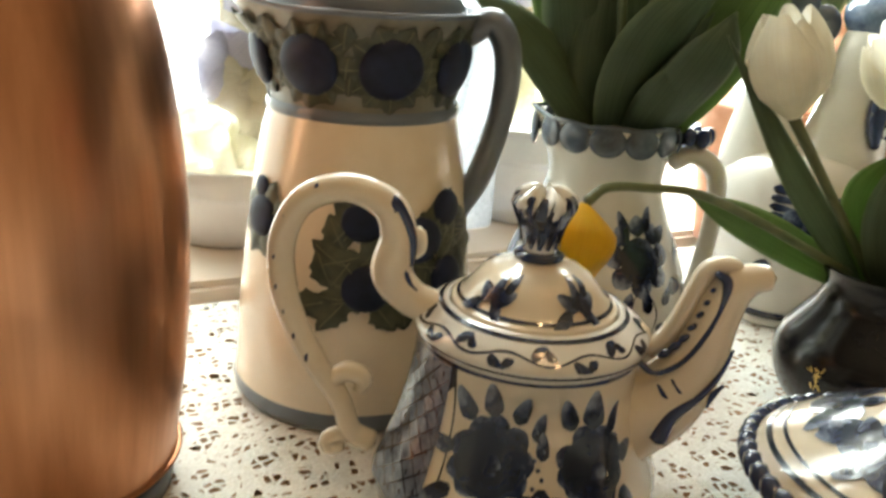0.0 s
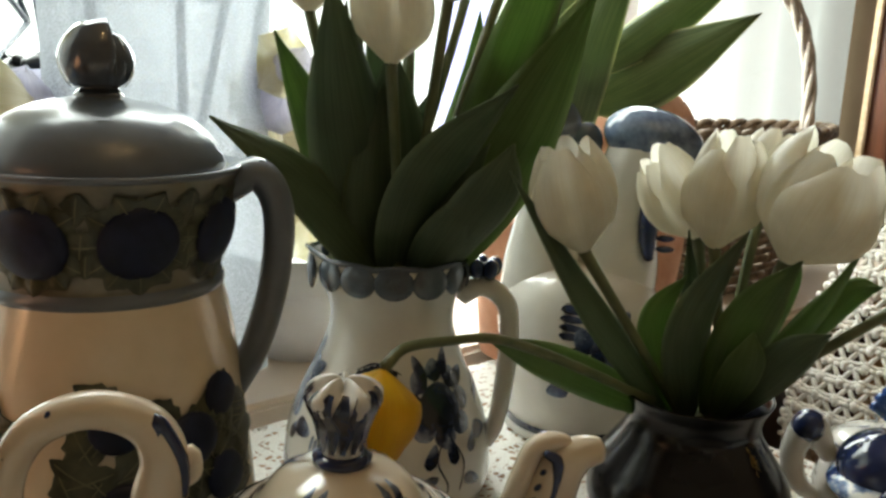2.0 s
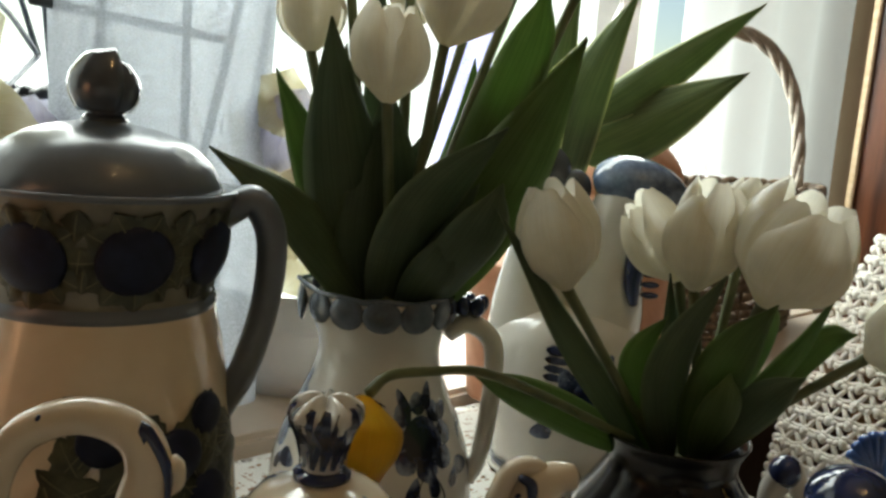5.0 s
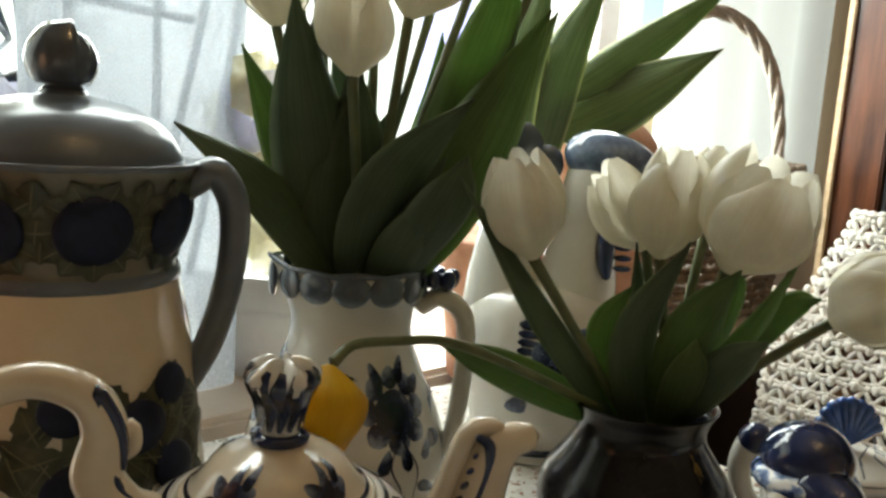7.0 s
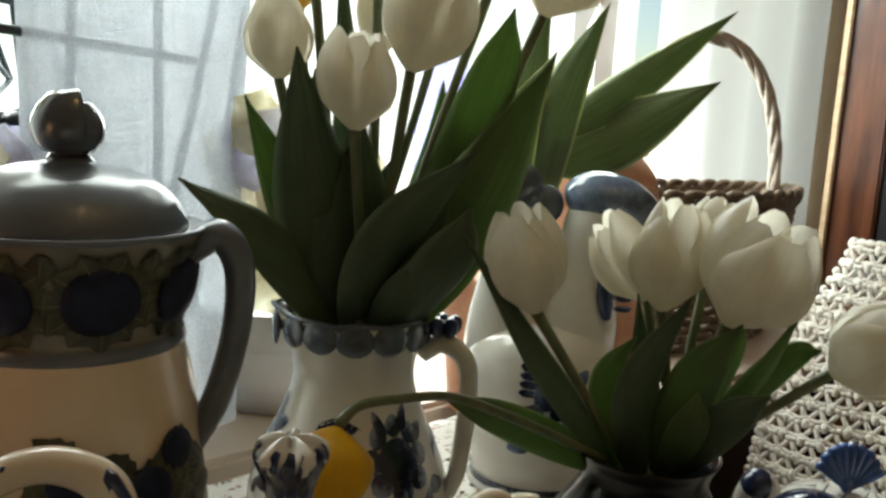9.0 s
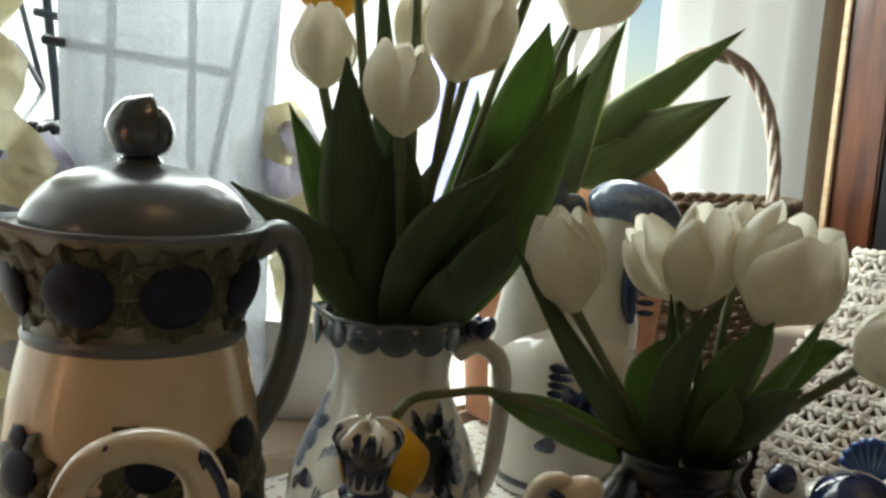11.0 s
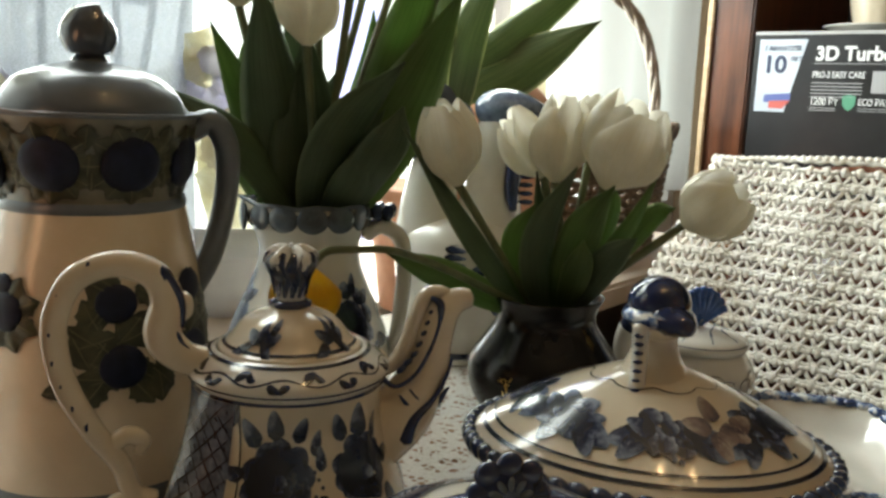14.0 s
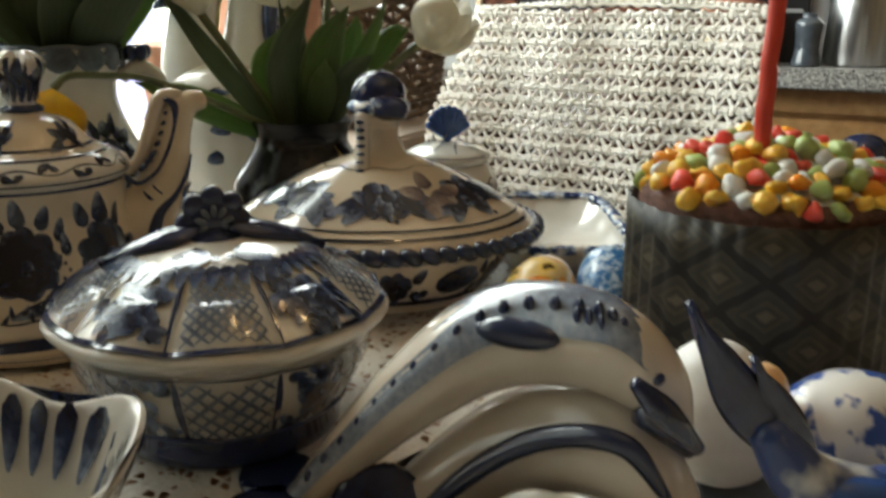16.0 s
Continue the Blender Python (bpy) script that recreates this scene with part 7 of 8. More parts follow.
def basket():
    c = room(1.303, 0.675, 0)
    t = thing("basket", "brown wicker basket with a twisted pale willow handle", "basket", (c.x, c.y, 0.006), turn=DEG)
    AX, AY, H = 0.246, 0.085, 0.205

    def ring(z, k):
        return [Vector((AX * k * math.cos(a), AY * k * math.sin(a), z)) for a in [2 * math.pi * i / 48 for i in range(49)]]
    for row in range(17):
        z = 0.006 + H * 0.96 * row / 16
        k = 0.80 + 0.20 * (row / 16)
        bm = bmesh.new()
        pts = [q + q.normalized() * (0.0045 * (-1) ** (i + row)) + Vector((0, 0, 0.0)) for i, q in enumerate(ring(z, k))]
        tube(bm, pts, (0.0056,), 145, 6, caps=False)
        part("weaver", bm, WICKER, t)
    for i in range(24):
        a = 2 * math.pi * i / 24
        bm = bmesh.new()
        tube(bm, [(AX * 0.8 * math.cos(a), AY * 0.8 * math.sin(a), 0.0), (AX * 0.9 * math.cos(a), AY * 0.9 * math.sin(a), H * 0.5), (AX * math.cos(a), AY * math.sin(a), H)], (0.004,), 10, 6)
        part("stake", bm, WICKER, t)
    for ph in (0, 2.1, 4.2):
        bm = bmesh.new()
        pts = [q * (1 + 0.028 * math.cos(12 * 2 * math.pi * i / 96 + ph)) + Vector((0, 0, 0.008 * math.sin(12 * 2 * math.pi * i / 96 + ph))) for i, q in enumerate([Vector((AX * 1.02 * math.cos(a), AY * 1.02 * math.sin(a), H)) for a in [2 * math.pi * i / 96 for i in range(97)]])]
        tube(bm, pts, (0.0062,), 200, 6, caps=False)
        part("rim_braid", bm, WICKER, t)
    bm = bmesh.new()
    lathe(bm, [(0, 0.0), (AX * 0.79, 0.0), (AX * 0.8, 0.004), (0, 0.006)], 48, sy=AY / AX)
    part("bottom", bm, WICKER, t)
    for ph in (0, 1.57, 3.14, 4.71):
        bm = bmesh.new()
        pts = []
        for i in range(61):
            v = i / 60
            a = math.pi * v
            base = Vector((AX * 0.93 * math.cos(a), 0, H * 0.9 + 0.240 * math.sin(a) ** 0.8))
            rad = Vector((math.cos(a), 0, math.sin(a)))
            base += rad * 0.0058 * math.cos(22 * v + ph) + Vector((0, 1, 0)) * 0.0058 * math.sin(22 * v + ph)
            pts.append(base)
        tube(bm, pts, (0.0052,), 180, 8)
        part("handle_strand", bm, WICKERPALE, t)


basket()

# ---- crumpled clear bag behind the basket ----
bm = bmesh.new()
bmesh.ops.create_icosphere(bm, subdivisions=5, radius=1)
for v in bm.verts:
    q = v.co.copy()
    k = 1 + 0.22 * noise.noise(q * 2.2) + 0.14 * abs(noise.noise(q * 5.5)) + 0.05 * noise.noise(q * 13)
    v.co = Vector((q.x * 0.15 * k, q.y * 0.09 * k, q.z * 0.12 * k))
low = min(v.co.z for v in bm.verts)
for v in bm.verts:
    v.co.z = max(v.co.z - low - 0.02, 0.0)
c = room(1.45, 0.84, 0)
whole("plastic_bag", bm, FILM, "crumpled clear plastic bag on the sill", "bag", (c.x, c.y, 0.006), turn=DEG)

# ---- frosted flower wrap behind the jug ----


def wrap():
    c = room(0.5, 0.76, 0)
    t = thing("flower_wrap", "tall frosted net flower wrap standing on the sill", "wrap", (c.x, c.y, 0.006), turn=DEG)
    bm = bmesh.new()
    grid = []
    for i in range(25):
        v = i / 24
        w = 0.088 + 0.010 * v
        row = []
        for j in range(49):
            a = 2 * math.pi * j / 48
            s, k = math.sin(a), math.cos(a)
            q = (abs(k) ** 4 + abs(s) ** 4) ** -0.25
            row.append((w * q * k, 0.034 * q * s + 0.004 * math.sin(6 * v + 3 * a), 0.52 * v))
        grid.append(row)
    sheet(bm, grid)
    part("net_sleeve", bm, FROST, t, "greyish frosted net")
    for x0, x1, z0, z1 in ((-0.07, -0.055, 0.0, 0.46), (0.015, 0.012, 0.0, 0.5), (0.02, 0.09, 0.16, 0.50), (0.05, 0.10, 0.10, 0.38), (-0.11, 0.05, 0.335, 0.325)):
        bm = bmesh.new()
        tube(bm, [(x0, 0.0, z0), ((x0 + x1) / 2 + 0.003, 0.0, (z0 + z1) / 2), (x1, 0.0, z1)], (0.004,), 10, 8)
        part("support_stick", bm, DARKSTEM, t, "thin dark plant stick inside")


# ---- orchid in a blue pot ----


def blossom(parent, at, size, facing, material, rnd, n=5):
    q = Matrix.Translation(at) @ frame_to(facing)
    for k in range(n):
        a = 2 * math.pi * k / n + rnd.uniform(-0.15, 0.15)
        bm = bmesh.new()
        leaf(bm, q @ Vector((0.004 * math.cos(a), 0.004 * math.sin(a), 0)), q @ Vector((0.55 * size * math.cos(a), 0.55 * size * math.sin(a), 0.12 * size)), q @ Vector((size * math.cos(a), size * math.sin(a), 0.02 * size)), size * 1.25, (q.to_3x3() @ Vector((0, 0, 1))), 0.2, 10)
        part("petal", bm, material, parent)


def orchid():
    rnd = random.Random(9)
    c = room(0.445, 0.905, 0)
    t = thing("orchid", "pale yellow orchid with dark stems in a blue glazed pot", "orchid", (c.x, c.y, 0.006), turn=DEG)
    part("pot", lathe(bmesh.new(), [(0, 0), (0.045, 0), (0.055, 0.08), (0.066, 0.225), (0.071, 0.255), (0.067, 0.260), (0.060, 0.245), (0, 0.225)], 64, 40), POTBLUE, t, "blue glazed pot")
    bm = bmesh.new()
    for k in range(70):
        a, r = rnd.uniform(0, 6.28), 0.056 * math.sqrt(rnd.random())
        blob(bm, (r * math.cos(a), r * math.sin(a), 0.248 + rnd.uniform(0, 0.02)), 0.016, 0.010, 0.007, Matrix.Rotation(a, 4, "Z") @ Matrix.Rotation(rnd.uniform(-0.6, 0.6), 4, "Y"), 6, 5)
    part("bark", bm, DARKPLASTIC, t, "dark bark chips")["kind"] = "stuff"
    for x, top in ((0.0, 0.52), (0.032, 0.50), (0.055, 0.46)):
        bm = bmesh.new()
        tube(bm, [(x + 0.02, 0, 0.22), (x + 0.008, 0, 0.33), (x - 0.012, 0, top)], (0.0045, 0.0045, 0.004), 16, 8)
        part("stem", bm, DARKSTEM, t, "dark thin stem")
    bm = bmesh.new()
    tube(bm, [(-0.01, -0.004, 0.37), (0.06, 0, 0.365), (0.13, 0, 0.36)], (0.004,), 10, 8)
    part("cross_stick", bm, DARKSTEM, t)
    for x, y, z, size, f in ((-0.150, -0.270, 0.375, 0.062, (0.3, -1, -0.2)), (-0.135, -0.265, 0.308, 0.034, (0.4, -1, 0.5)), (-0.115, -0.235, 0.250, 0.042, (0.3, -1, 0.5))):
        blossom(t, Vector((x, y, z)), size, f, PALEPETAL, rnd)
        bm = bmesh.new()
        tube(bm, [(x, y + 0.004, z), (x * 0.6, y * 0.6, z + 0.02), (0.0, 0.0, 0.30)], (0.002, 0.0022, 0.003), 14, 6)
        part("flower_stalk", bm, DARKSTEM, t)


POTBLUE = glaze("blue_pot_glaze", (0.07, 0.12, 0.26), (0.16, 0.23, 0.40), 0.25)
DARKSTEM = simple("dark_stem", (0.02, 0.03, 0.05), (0.06, 0.08, 0.10), 60, 0.5)
wrap()
orchid()

# ---- white planter with lilac and white flowers, behind the pitcher ----


def planter(a, b, r, h, seed, label, zs):
    rnd = random.Random(seed)
    c = room(a, b, 0)
    t = thing("planter", label, "planter", (c.x, c.y, 0.006), turn=DEG)
    part("pot", lathe(bmesh.new(), [(0, 0), (r * 0.8, 0), (r * 0.93, h * 0.3), (r, h * 0.62), (r * 1.0, h * 0.66), (r * 1.03, h * 0.68), (r * 1.0, h * 0.72), (r * 1.05, h), (r * 0.97, h), (r * 0.9, h * 0.8), (0, h * 0.8)], 64), PALEPOT, t, "white pot with a raised ring")
    for k in range(18):
        an = rnd.uniform(0, 6.28)
        q = Vector((r * 0.9 * math.cos(an) * rnd.uniform(0.4, 1.15), -abs(r * 0.8 * math.sin(an)), h + rnd.uniform(0.0, zs)))
        blossom(t, q, rnd.uniform(0.030, 0.048), (rnd.uniform(-0.6, 0.6), -1, rnd.uniform(-0.2, 0.6)), (PALEPETAL, PETAL, LILACPETAL)[k % 3], rnd)


PALEPOT = simple("pale_pot", (0.62, 0.61, 0.62), (0.72, 0.71, 0.71), 20, 0.45, 0.1)
planter(0.655, 0.775, 0.082, 0.10, 41, "white planter full of pale lilac and white flowers", 0.20)
planter(0.335, 0.79, 0.075, 0.07, 52, "low white planter with pale blue and cream blossoms", 0.17)


# ---- chair with a crocheted cover ----
LEAN = 17.5


def chair():
    t = thing("chair", "dark wooden chair under a crocheted cover", "chair", (0, 0, 0), turn=DEG)
    for b in (0.035, 0.365):
        part("back_post", tube(bmesh.new(), [(1.10, b, -0.74), (1.105, b, -0.28), (1.145, b, -0.02), (1.205, b, 0.165)], (0.017, 0.018, 0.017, 0.014), 24, 10), DARKWOOD, t)
        part("front_leg", box(bmesh.new(), 0.74, b - 0.018, -0.74, 0.775, b + 0.018, -0.29, 0.003), DARKWOOD, t)
    part("seat", box(bmesh.new(), 0.73, 0.0, -0.29, 1.12, 0.40, -0.255, 0.008), DARKWOOD, t)
    part("back_panel", box(bmesh.new(), 1.150, 0.03, -0.22, 1.168, 0.37, 0.155, 0.004), DARKWOOD, t)
    for ob in t.children:
        if ob.name.startswith("back_panel"):
            ob.matrix_basis = Matrix.Translation((1.137, 0, 0.014)) @ Matrix.Rotation(radians(LEAN), 4, "Y") @ Matrix.Translation((-1.137, 0, -0.014)) @ Matrix.Translation((0.0, 0, 0))
    part("top_rail", tube(bmesh.new(), [(1.205, 0.02, 0.158), (1.208, 0.2, 0.176), (1.205, 0.38, 0.160)], (0.014, 0.015, 0.014), 20, 10), DARKWOOD, t)


chair()


def crochet():
    """Rows of shell stitches: puffs in a row, joined by slanting strands with open gaps between."""
    rnd = random.Random(12)
    t = thing("chair_cover", "cream crocheted cover with open shell stitches, hung over the chair back", "chair cover", turn=DEG)
    NC, NR = 21, 15
    L = radians(LEAN)

    def at(b, s, out=0.0):
        """s: length down from the top edge; the cloth hangs over the back, out is towards the table."""
        z = 0.186 - s * math.cos(L)
        a = 1.178 - s * math.sin(L)
        sag = 0.004 * math.sin(23 * b + 2.0 * s * 10) + 0.003 * math.sin(51 * b)
        return Vector((a - 0.010 - out - sag, b, z))
    H = 0.30
    for r in range(NR + 1):
        bm = bmesh.new()
        s = H * r / NR
        wide = 0.392 + 0.055 * min(1.0, s / 0.16)
        b0 = 0.214 - 0.196
        pts, rad = [], []
        for i in range(NC * 2 + 1):
            q = i / (NC * 2)
            top = 0.008 * math.sin(q * 3.0) if r == 0 else 0.0
            pts.append(at(b0 + wide * q, s - top + 0.0012 * (-1) ** i + rnd.uniform(-0.0008, 0.0008), 0.002 + rnd.uniform(-0.001, 0.001)))
        tube(bm, pts, (0.0028,), NC * 6, 7, caps=False)
        if r == NR:
            part("crochet_band", bm, YARN, t)
            break
        for cidx in range(NC):
            q = (cidx + 0.5) / NC
            b = b0 + wide * q
            dy = wide / NC
            sc = s + H / NR * 0.42
            for u0, v0, u1, v1, w in ((-0.05, 0.62, -0.47, -0.08, 0.0023), (0.05, 0.62, 0.47, -0.08, 0.0023), (0.0, -0.42, 0.0, 0.06, 0.0034)):
                j = rnd.uniform(-0.05, 0.05)
                p0 = at(b + dy * (u0 + j), sc + H / NR * v0, 0.001)
                p2 = at(b + dy * (u1 + j), sc + H / NR * v1, 0.001)
                tube(bm, [p0, (p0 + p2) / 2 + Vector((-0.002, rnd.uniform(-0.001, 0.001), 0)), p2], (w, w * 1.3, w), 5, 6, caps=False)
            for u0, v0, k in ((0.0, -0.28, 1.0), (-0.36, -0.16, 0.85), (0.36, -0.16, 0.85), (0.0, 0.52, 0.7)):
                blob(bm, at(b + dy * u0 + rnd.uniform(-0.001, 0.001), sc + H / NR * v0 + rnd.uniform(-0.0008, 0.0008), 0.003), 0.0040 * k, 0.0056 * k, 0.0040 * k, Matrix.Rotation(rnd.uniform(-0.5, 0.5), 4, "X"), 8, 6)
        part("crochet_band", bm, YARN, t)
    # scalloped border
    bm = bmesh.new()
    for side, b0f in ((0, 0.016), (1, 0.414)):
        for r in range(26):
            s = H * r / 26
            b = 0.018 if side == 0 else 0.018 + 0.392 + 0.055 * min(1.0, s / 0.16)
            blob(bm, at(b + rnd.uniform(-0.002, 0.002), s, 0.001), 0.0035, 0.0048, 0.0055, None, 7, 5)
    for i in range(44):
        q = i / 43
        blob(bm, at(0.018 + 0.392 * q, -0.003 - 0.010 * math.sin(math.pi * min(1, q * 1.1)), 0.001), 0.0045, 0.0055, 0.0045, None, 7, 5)
    part("border", bm, YARN, t, "knobbly crocheted edge")


crochet()

# ---- kitchen side: cupboard, counter, box ----
slab("counter", (1.545, -1.6, 0.060, 2.30, 0.555, 0.094), GRANITE, "speckled grey granite worktop", "structure", 0.004)


def base_unit(b0, b1):
    t = thing("base_cabinet", "honey oak base cabinet with a drawer", "cabinet", turn=DEG)
    part("carcass", box(bmesh.new(), 1.60, b0, -0.74, 2.28, b1, 0.058), OAK, t, smooth=False)
    part("plinth", box(bmesh.new(), 1.585, b0 + 0.002, 0.018, 1.5995, b1 - 0.002, 0.057, 0.002), OAK, t, smooth=False)
    dr = part("drawer", box(bmesh.new(), 1.578, b0 + 0.004, -0.105, 1.599, b1 - 0.004, 0.008, 0.004), OAK, t, smooth=False)
    part("knob", lathe(bmesh.new(), [(0, 0), (0.007, 0), (0.006, 0.008), (0.013, 0.016), (0.012, 0.022), (0, 0.025)], 24), STEEL, dr).matrix_basis = Matrix.Translation((1.578, (b0 + b1) / 2, -0.048)) @ Matrix.Rotation(radians(-90), 4, "Y")
    dd = part("door", box(bmesh.new(), 1.578, b0 + 0.004, -0.66, 1.599, b1 - 0.004, -0.112, 0.004), OAK, t, smooth=False)
    part("panel", box(bmesh.new(), 1.574, b0 + 0.06, -0.60, 1.5785, b1 - 0.06, -0.17, 0.002), OAK, dd, smooth=False)


for b0 in (-1.0, -0.62, -0.24, 0.14):
    base_unit(b0 + 0.05, b0 + 0.42)

cup = thing("tall_cupboard", "tall dark reddish-brown wooden cupboard side", "cupboard", turn=DEG)
part("side_panel", box(bmesh.new(), 1.66, 0.557, -0.74, 2.28, 0.637, 1.60, 0.004), DARKWOOD, cup, smooth=False)
part("edge_strip", box(bmesh.new(), 1.650, 0.630, -0.74, 1.6595, 0.641, 1.60, 0.002), PALEWOOD, cup, smooth=False)
part("back_board", box(bmesh.new(), 2.27, -1.6, 0.095, 2.285, 0.556, 1.2), DARKPLASTIC, cup, "dark splashback", smooth=False)


def text_on(parent, string, size, b, z, material, name="lettering", squeeze=1.0):
    """Writing on the box's front, which faces the table."""
    cu = bpy.data.curves.new(name, "FONT")
    cu.body, cu.size, cu.extrude, cu.align_x, cu.offset = string, size, 0.0003, "LEFT", size * (0.03 if size > 0.02 else 0.008)
    ob = bpy.data.objects.new(name, cu)
    scene.collection.objects.link(ob)
    bpy.context.view_layer.update()
    me = bpy.data.meshes.new_from_object(ob.evaluated_get(bpy.context.evaluated_depsgraph_get()))
    bpy.data.objects.remove(ob)
    me.materials.append(material)
    o = new(name, me)
    o.parent = parent
    o.matrix_basis = Matrix.Translation((1.6592, b, z)) @ Matrix.Rotation(radians(-90), 4, "Z") @ Matrix.Rotation(radians(90), 4, "X") @ Matrix.Diagonal((squeeze, 1, 1, 1))
    return o


def oven_box():
    t = thing("appliance_box", "black printed cardboard appliance box with white lettering", "box", turn=DEG)
    B0, B1, Z0, Z1 = 0.152, 0.551, 0.0945, 0.392
    part("carton", box(bmesh.new(), 1.66, B0, Z0, 1.99, B1, Z1, 0.002), CARTON, t, smooth=False)
    part("top_edge", box(bmesh.new(), 1.6585, B0, Z1 - 0.004, 1.665, B1, Z1 + 0.0015), PALEPRINT, t, "worn pale top edge", smooth=False)
    bm = bmesh.new()
    sheet(bm, [[(1.6596, 0.541, 0.380), (1.6596, 0.457, 0.380)], [(1.6596, 0.541, 0.252), (1.6596, 0.487, 0.252)]])
    part("guarantee_label", bm, LABELPRINT, t, "silver slanted label")
    text_on(t, "ГАРАНТИЯ", 0.0125, 0.531, 0.360, NAVYPRINT, squeeze=0.95)
    text_on(t, "10", 0.042, 0.532, 0.322, NAVYPRINT)
    text_on(t, "ЛЕТ", 0.011, 0.485, 0.342, NAVYPRINT)
    text_on(t, "3D TurboHeat", 0.0335, 0.442, 0.344, WHITEPRINT, squeeze=0.93)
    text_on(t, "PRO-3 EASY CARE", 0.0155, 0.444, 0.314, WHITEPRINT, squeeze=0.70)
    text_on(t, "1200 Вт", 0.0185, 0.444, 0.267, WHITEPRINT, squeeze=0.75)
    text_on(t, "ECO РАЗОГРЕВ", 0.0165, 0.364, 0.268, WHITEPRINT, squeeze=0.70)
    text_on(t, "200", 0.024, 0.300, 0.310, WHITEPRINT, squeeze=0.9)

    def bar(b0, b1, z, h, m, name="print_line"):
        q = bmesh.new()
        box(q, 1.6592, b1, z, 1.6602, b0, z + h)
        part(name, q, m, t, smooth=False)
    for k in range(5):
        bar(0.444, 0.360 + 0.012 * (k == 4), 0.304 - 0.006 * k, 0.0018, GREYPRINT)
    bar(0.444, 0.262, 0.3375, 0.0012, GREYPRINT)
    for k in range(2):
        bar(0.300, 0.262, 0.302 - 0.008 * k, 0.003, GREYPRINT)
        bar(0.364, 0.286, 0.262 - 0.004 * k, 0.0012, GREYPRINT)
        bar(0.444, 0.400, 0.261 - 0.004 * k, 0.0014, GREYPRINT)
    bar(0.346, 0.309, 0.289, 0.037, GREYPRINT, "printed_square")
    q = bmesh.new()
    sheet(q, [[(1.6590, 0.525, 0.282), (1.6590, 0.478, 0.286)], [(1.6590, 0.525, 0.268), (1.6590, 0.478, 0.272)]])
    part("printed_ribbon", q, BLUEPRINT, t)
    q = bmesh.new()
    sheet(q, [[(1.6588, 0.515, 0.271), (1.6588, 0.478, 0.273)], [(1.6588, 0.515, 0.258), (1.6588, 0.490, 0.258)]])
    part("printed_ribbon", q, REDPRINT, t)
    q = bmesh.new()
    lathe(q, [(0.011, 0), (0.011, 0.0005), (0.0, 0.0005)], 28)
    part("printed_badge", q, REDPRINT, t).matrix_basis = Matrix.Translation((1.6594, 0.275, 0.272)) @ Matrix.Rotation(radians(-90), 4, "Y")
    q = bmesh.new()
    sheet(q, [[(1.6592, 0.390, 0.283), (1.6592, 0.379, 0.286), (1.6592, 0.368, 0.283)], [(1.6592, 0.389, 0.268), (1.6592, 0.379, 0.268), (1.6592, 0.369, 0.268)], [(1.6592, 0.384, 0.261), (1.6592, 0.379, 0.258), (1.6592, 0.374, 0.261)]])
    part("printed_shield", q, GREENPRINT, t)


CARTON = simple("black_carton", (0.010, 0.010, 0.011), (0.028, 0.028, 0.03), 8, 0.28, 0.08, 0, 0.002)
PALEPRINT = plain("pale_carton_edge", (0.45, 0.44, 0.43))
WHITEPRINT = plain("white_print", (0.82, 0.82, 0.82))
GREYPRINT = plain("grey_print", (0.38, 0.38, 0.39))
NAVYPRINT = plain("navy_print", (0.04, 0.05, 0.10))
BLUEPRINT = plain("blue_print", (0.10, 0.13, 0.35))
REDPRINT = plain("red_print", (0.55, 0.12, 0.10))
GREENPRINT = plain("green_print", (0.10, 0.32, 0.20))
LABELPRINT = simple("silver_label", (0.42, 0.48, 0.58), (0.62, 0.67, 0.74), 9, 0.35, 0.0)
oven_box()

# a second black box and its pale corner, beside the first
t2 = thing("appliance_box", "black printed box with a pale metal corner strip", "box", turn=DEG)
part("carton", box(bmesh.new(), 1.668, 0.020, 0.0945, 1.95, 0.132, 0.47, 0.003), CARTON, t2, smooth=False)
part("corner_strip", box(bmesh.new(), 1.655, 0.136, 0.0945, 1.668, 0.150, 0.44, 0.003), STEEL, t2, smooth=False)
for k in range(9):
    part("print_line", box(bmesh.new(), 1.6665, 0.092 - 0.008 * (k % 3), 0.19 + 0.022 * k, 1.6681, 0.118, 0.193 + 0.022 * k), GREYPRINT, t2, smooth=False)
    part("print_line", box(bmesh.new(), 1.6665, 0.030, 0.18 + 0.032 * k, 1.6681, 0.062, 0.186 + 0.032 * k), GREYPRINT, t2, smooth=False)

# crockery on top of the box
c = room(1.80, 0.385, 0)
whole("saucer", lathe(bmesh.new(), [(0, 0), (0.05, 0.0), (0.06, 0.004), (0.088, 0.016), (0.089, 0.018), (0.058, 0.008), (0, 0.005)], 56), WHITE, "white saucer on the black box", "saucer", (c.x, c.y, 0.3935))
cupm = whole("cup", lathe(bmesh.new(), [(0, 0), (0.028, 0), (0.036, 0.012), (0.045, 0.05), (0.048, 0.068), (0.0465, 0.068), (0.042, 0.048), (0.03, 0.01), (0, 0.008)], 48, 30), CREAM, "cream painted cup on its saucer", "cup", (c.x, c.y, 0.3990))
c = room(1.78, 0.235, 0)
whole("bread_roll", lathe(bmesh.new(), [(0, 0), (0.04, 0.0), (0.052, 0.014), (0.045, 0.034), (0.02, 0.045), (0, 0.046)], 40, 24), CRUMB, "brown seeded roll on the black box", "roll", (c.x, c.y, 0.3935))

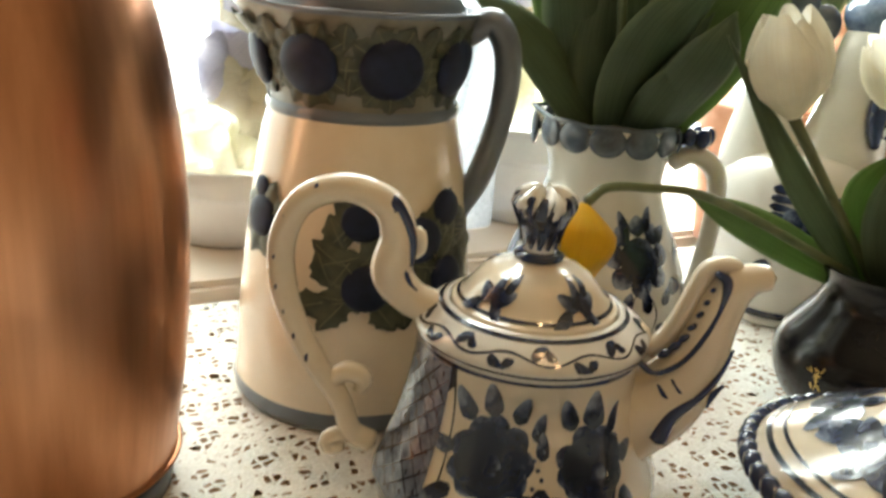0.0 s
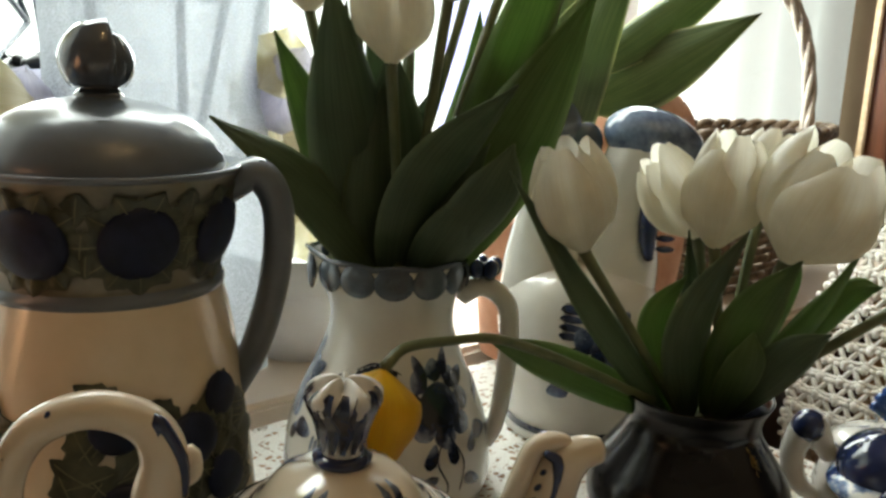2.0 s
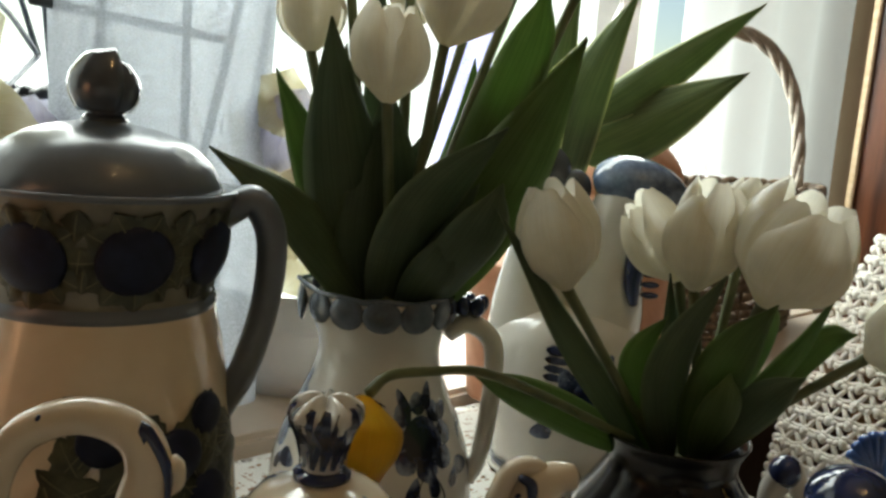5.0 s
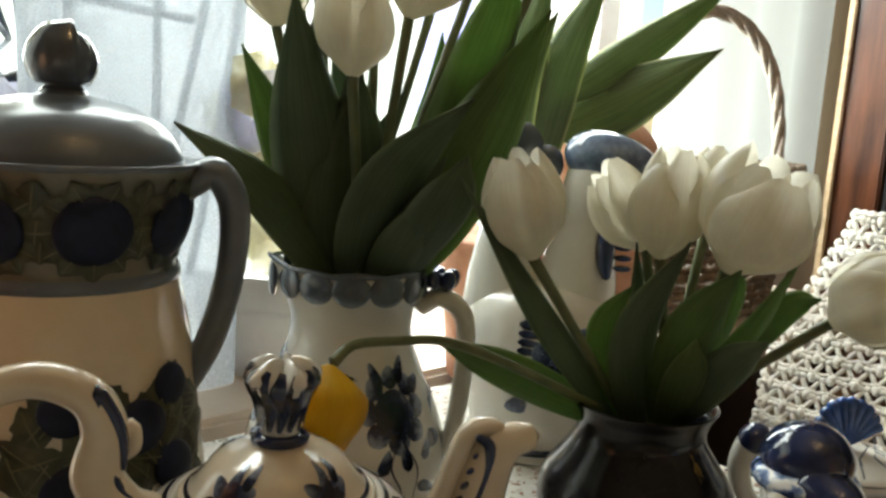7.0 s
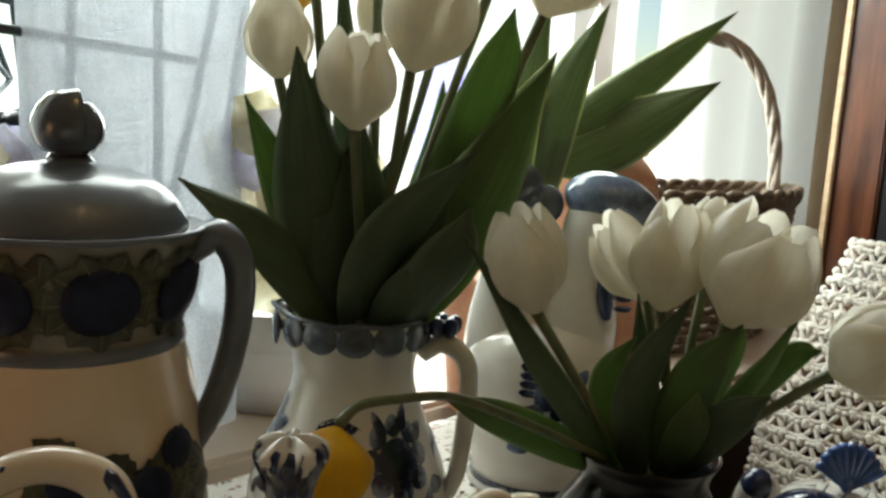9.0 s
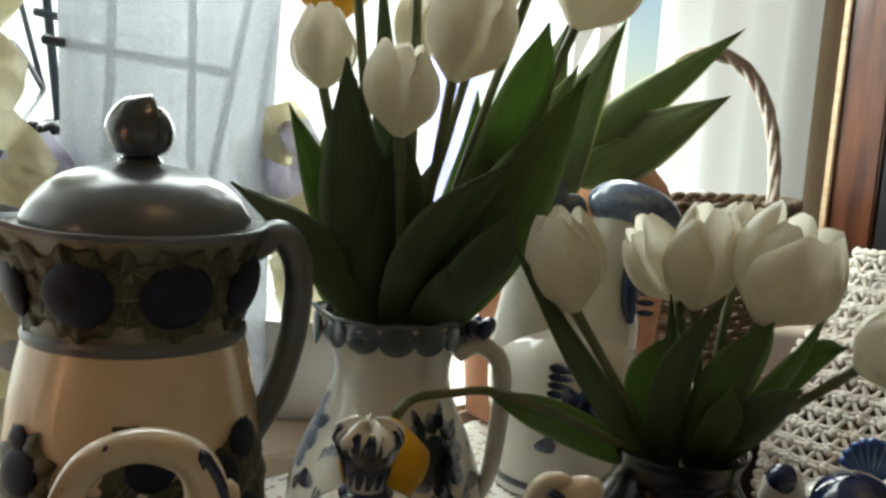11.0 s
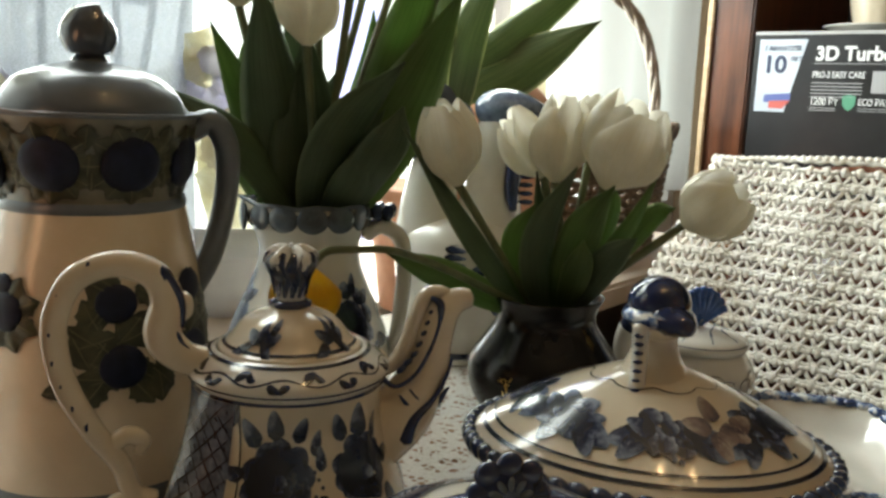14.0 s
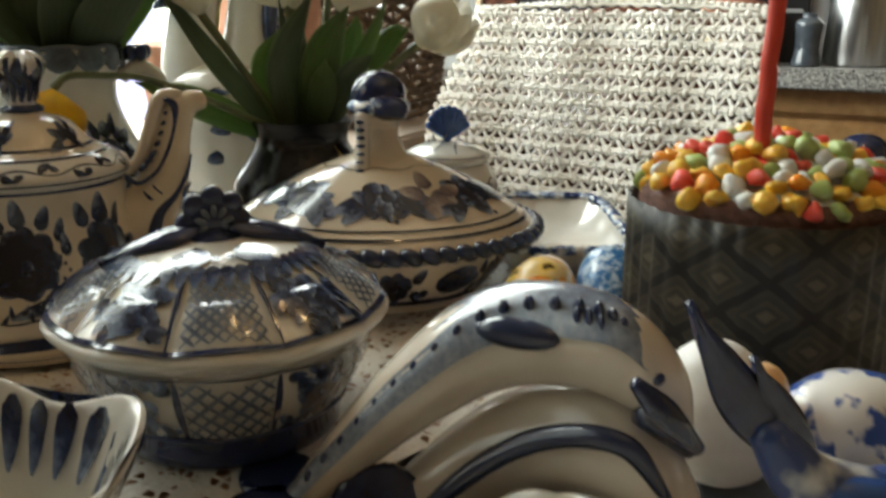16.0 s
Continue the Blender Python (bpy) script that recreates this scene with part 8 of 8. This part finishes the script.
# coffee jar, canister, mill
c = room(1.60, 0.136, 0)
cj = thing("coffee_jar", "pale turned wooden coffee jar with a reddish lid", "jar", (c.x, c.y, 0.0945), turn=DEG)
part("body", lathe(bmesh.new(), [(0, 0), (0.048, 0), (0.050, 0.004), (0.050, 0.082), (0.047, 0.086), (0, 0.086)], 56), PALEWOOD, cj)
part("lid", lathe(bmesh.new(), [(0, 0.086), (0.052, 0.0862), (0.053, 0.090), (0.052, 0.104), (0.03, 0.107), (0.008, 0.108), (0.007, 0.112), (0.013, 0.120), (0.011, 0.130), (0, 0.133)], 56), REDWOOD, cj, "reddish-brown wooden lid with a ball knob")


def jar_text():
    cu = bpy.data.curves.new("lettering", "FONT")
    cu.body, cu.size, cu.extrude, cu.align_x = "COFFEE", 0.016, 0.0002, "CENTER"
    ob = bpy.data.objects.new("lettering", cu)
    scene.collection.objects.link(ob)
    bpy.context.view_layer.update()
    me = bpy.data.meshes.new_from_object(ob.evaluated_get(bpy.context.evaluated_depsgraph_get()))
    bpy.data.objects.remove(ob)
    for v in me.vertices:
        a = math.pi + v.co.x / 0.0505
        v.co = Vector((0.0505 * math.cos(a), 0.0505 * math.sin(a), 0.066 + v.co.y))
    me.materials.append(DARKSTEM)
    o = new("lettering", me)
    o.parent = cj


jar_text()
c = room(1.66, -0.062, 0)
cn = thing("canister", "tall brushed steel canister on the worktop", "canister", (c.x, c.y, 0.0945))
part("body", lathe(bmesh.new(), [(0, 0), (0.054, 0), (0.055, 0.004), (0.050, 0.10), (0.048, 0.17), (0.044, 0.178), (0, 0.178)], 56), STEEL, cn)
bm = bmesh.new()
lathe(bm, [(0.010, 0), (0.014, 0.002), (0.014, 0.005), (0.009, 0.007), (0, 0.006)], 28)
lug = part("clasp", bm, STEEL, cn)
lug.matrix_basis = Matrix.Translation((-0.040, -0.026, 0.135)) @ frame_to((-0.83, -0.55, 0.05))
c = room(1.60, 0.012, 0)
whole("pepper_mill", lathe(bmesh.new(), [(0, 0), (0.022, 0), (0.023, 0.01), (0.019, 0.03), (0.021, 0.055), (0.022, 0.07), (0.012, 0.078), (0.012, 0.084), (0, 0.086)], 36, 30), DARKGREY, "small dark grey mill on the worktop", "mill", (c.x, c.y, 0.0945))
c = room(1.74, 0.0, 0)
whole("bottle", lathe(bmesh.new(), [(0, 0), (0.034, 0), (0.035, 0.01), (0.034, 0.15), (0.02, 0.19), (0.014, 0.20), (0.014, 0.24), (0, 0.242)], 40, 30), PALEPOT, "pale bottle standing behind the canister", "bottle", (c.x, c.y, 0.0945))

# ---- ceiling lamp behind the camera ----
lamp = thing("ceiling_lamp", "ceiling lamp with warm glowing bulbs", "lamp", (0.42, -0.10, 1.80))
part("canopy", lathe(bmesh.new(), [(0, 0), (0.06, 0), (0.055, -0.03), (0.012, -0.04), (0.012, -0.30), (0, -0.31)], 32), STEEL, lamp)
BULB = plain("glowing_bulb", (1.0, 0.64, 0.33), 0.4, 45.0)
for k in range(3):
    a = 2.1 * k
    part("arm", tube(bmesh.new(), [(0, 0, -0.28), (0.10 * math.cos(a), 0.10 * math.sin(a), -0.33), (0.18 * math.cos(a), 0.18 * math.sin(a), -0.30)], (0.008,), 12, 8), STEEL, lamp)
    part("bulb", blob(bmesh.new(), (0.18 * math.cos(a), 0.18 * math.sin(a), -0.330), 0.026, 0.026, 0.032), BULB, lamp)
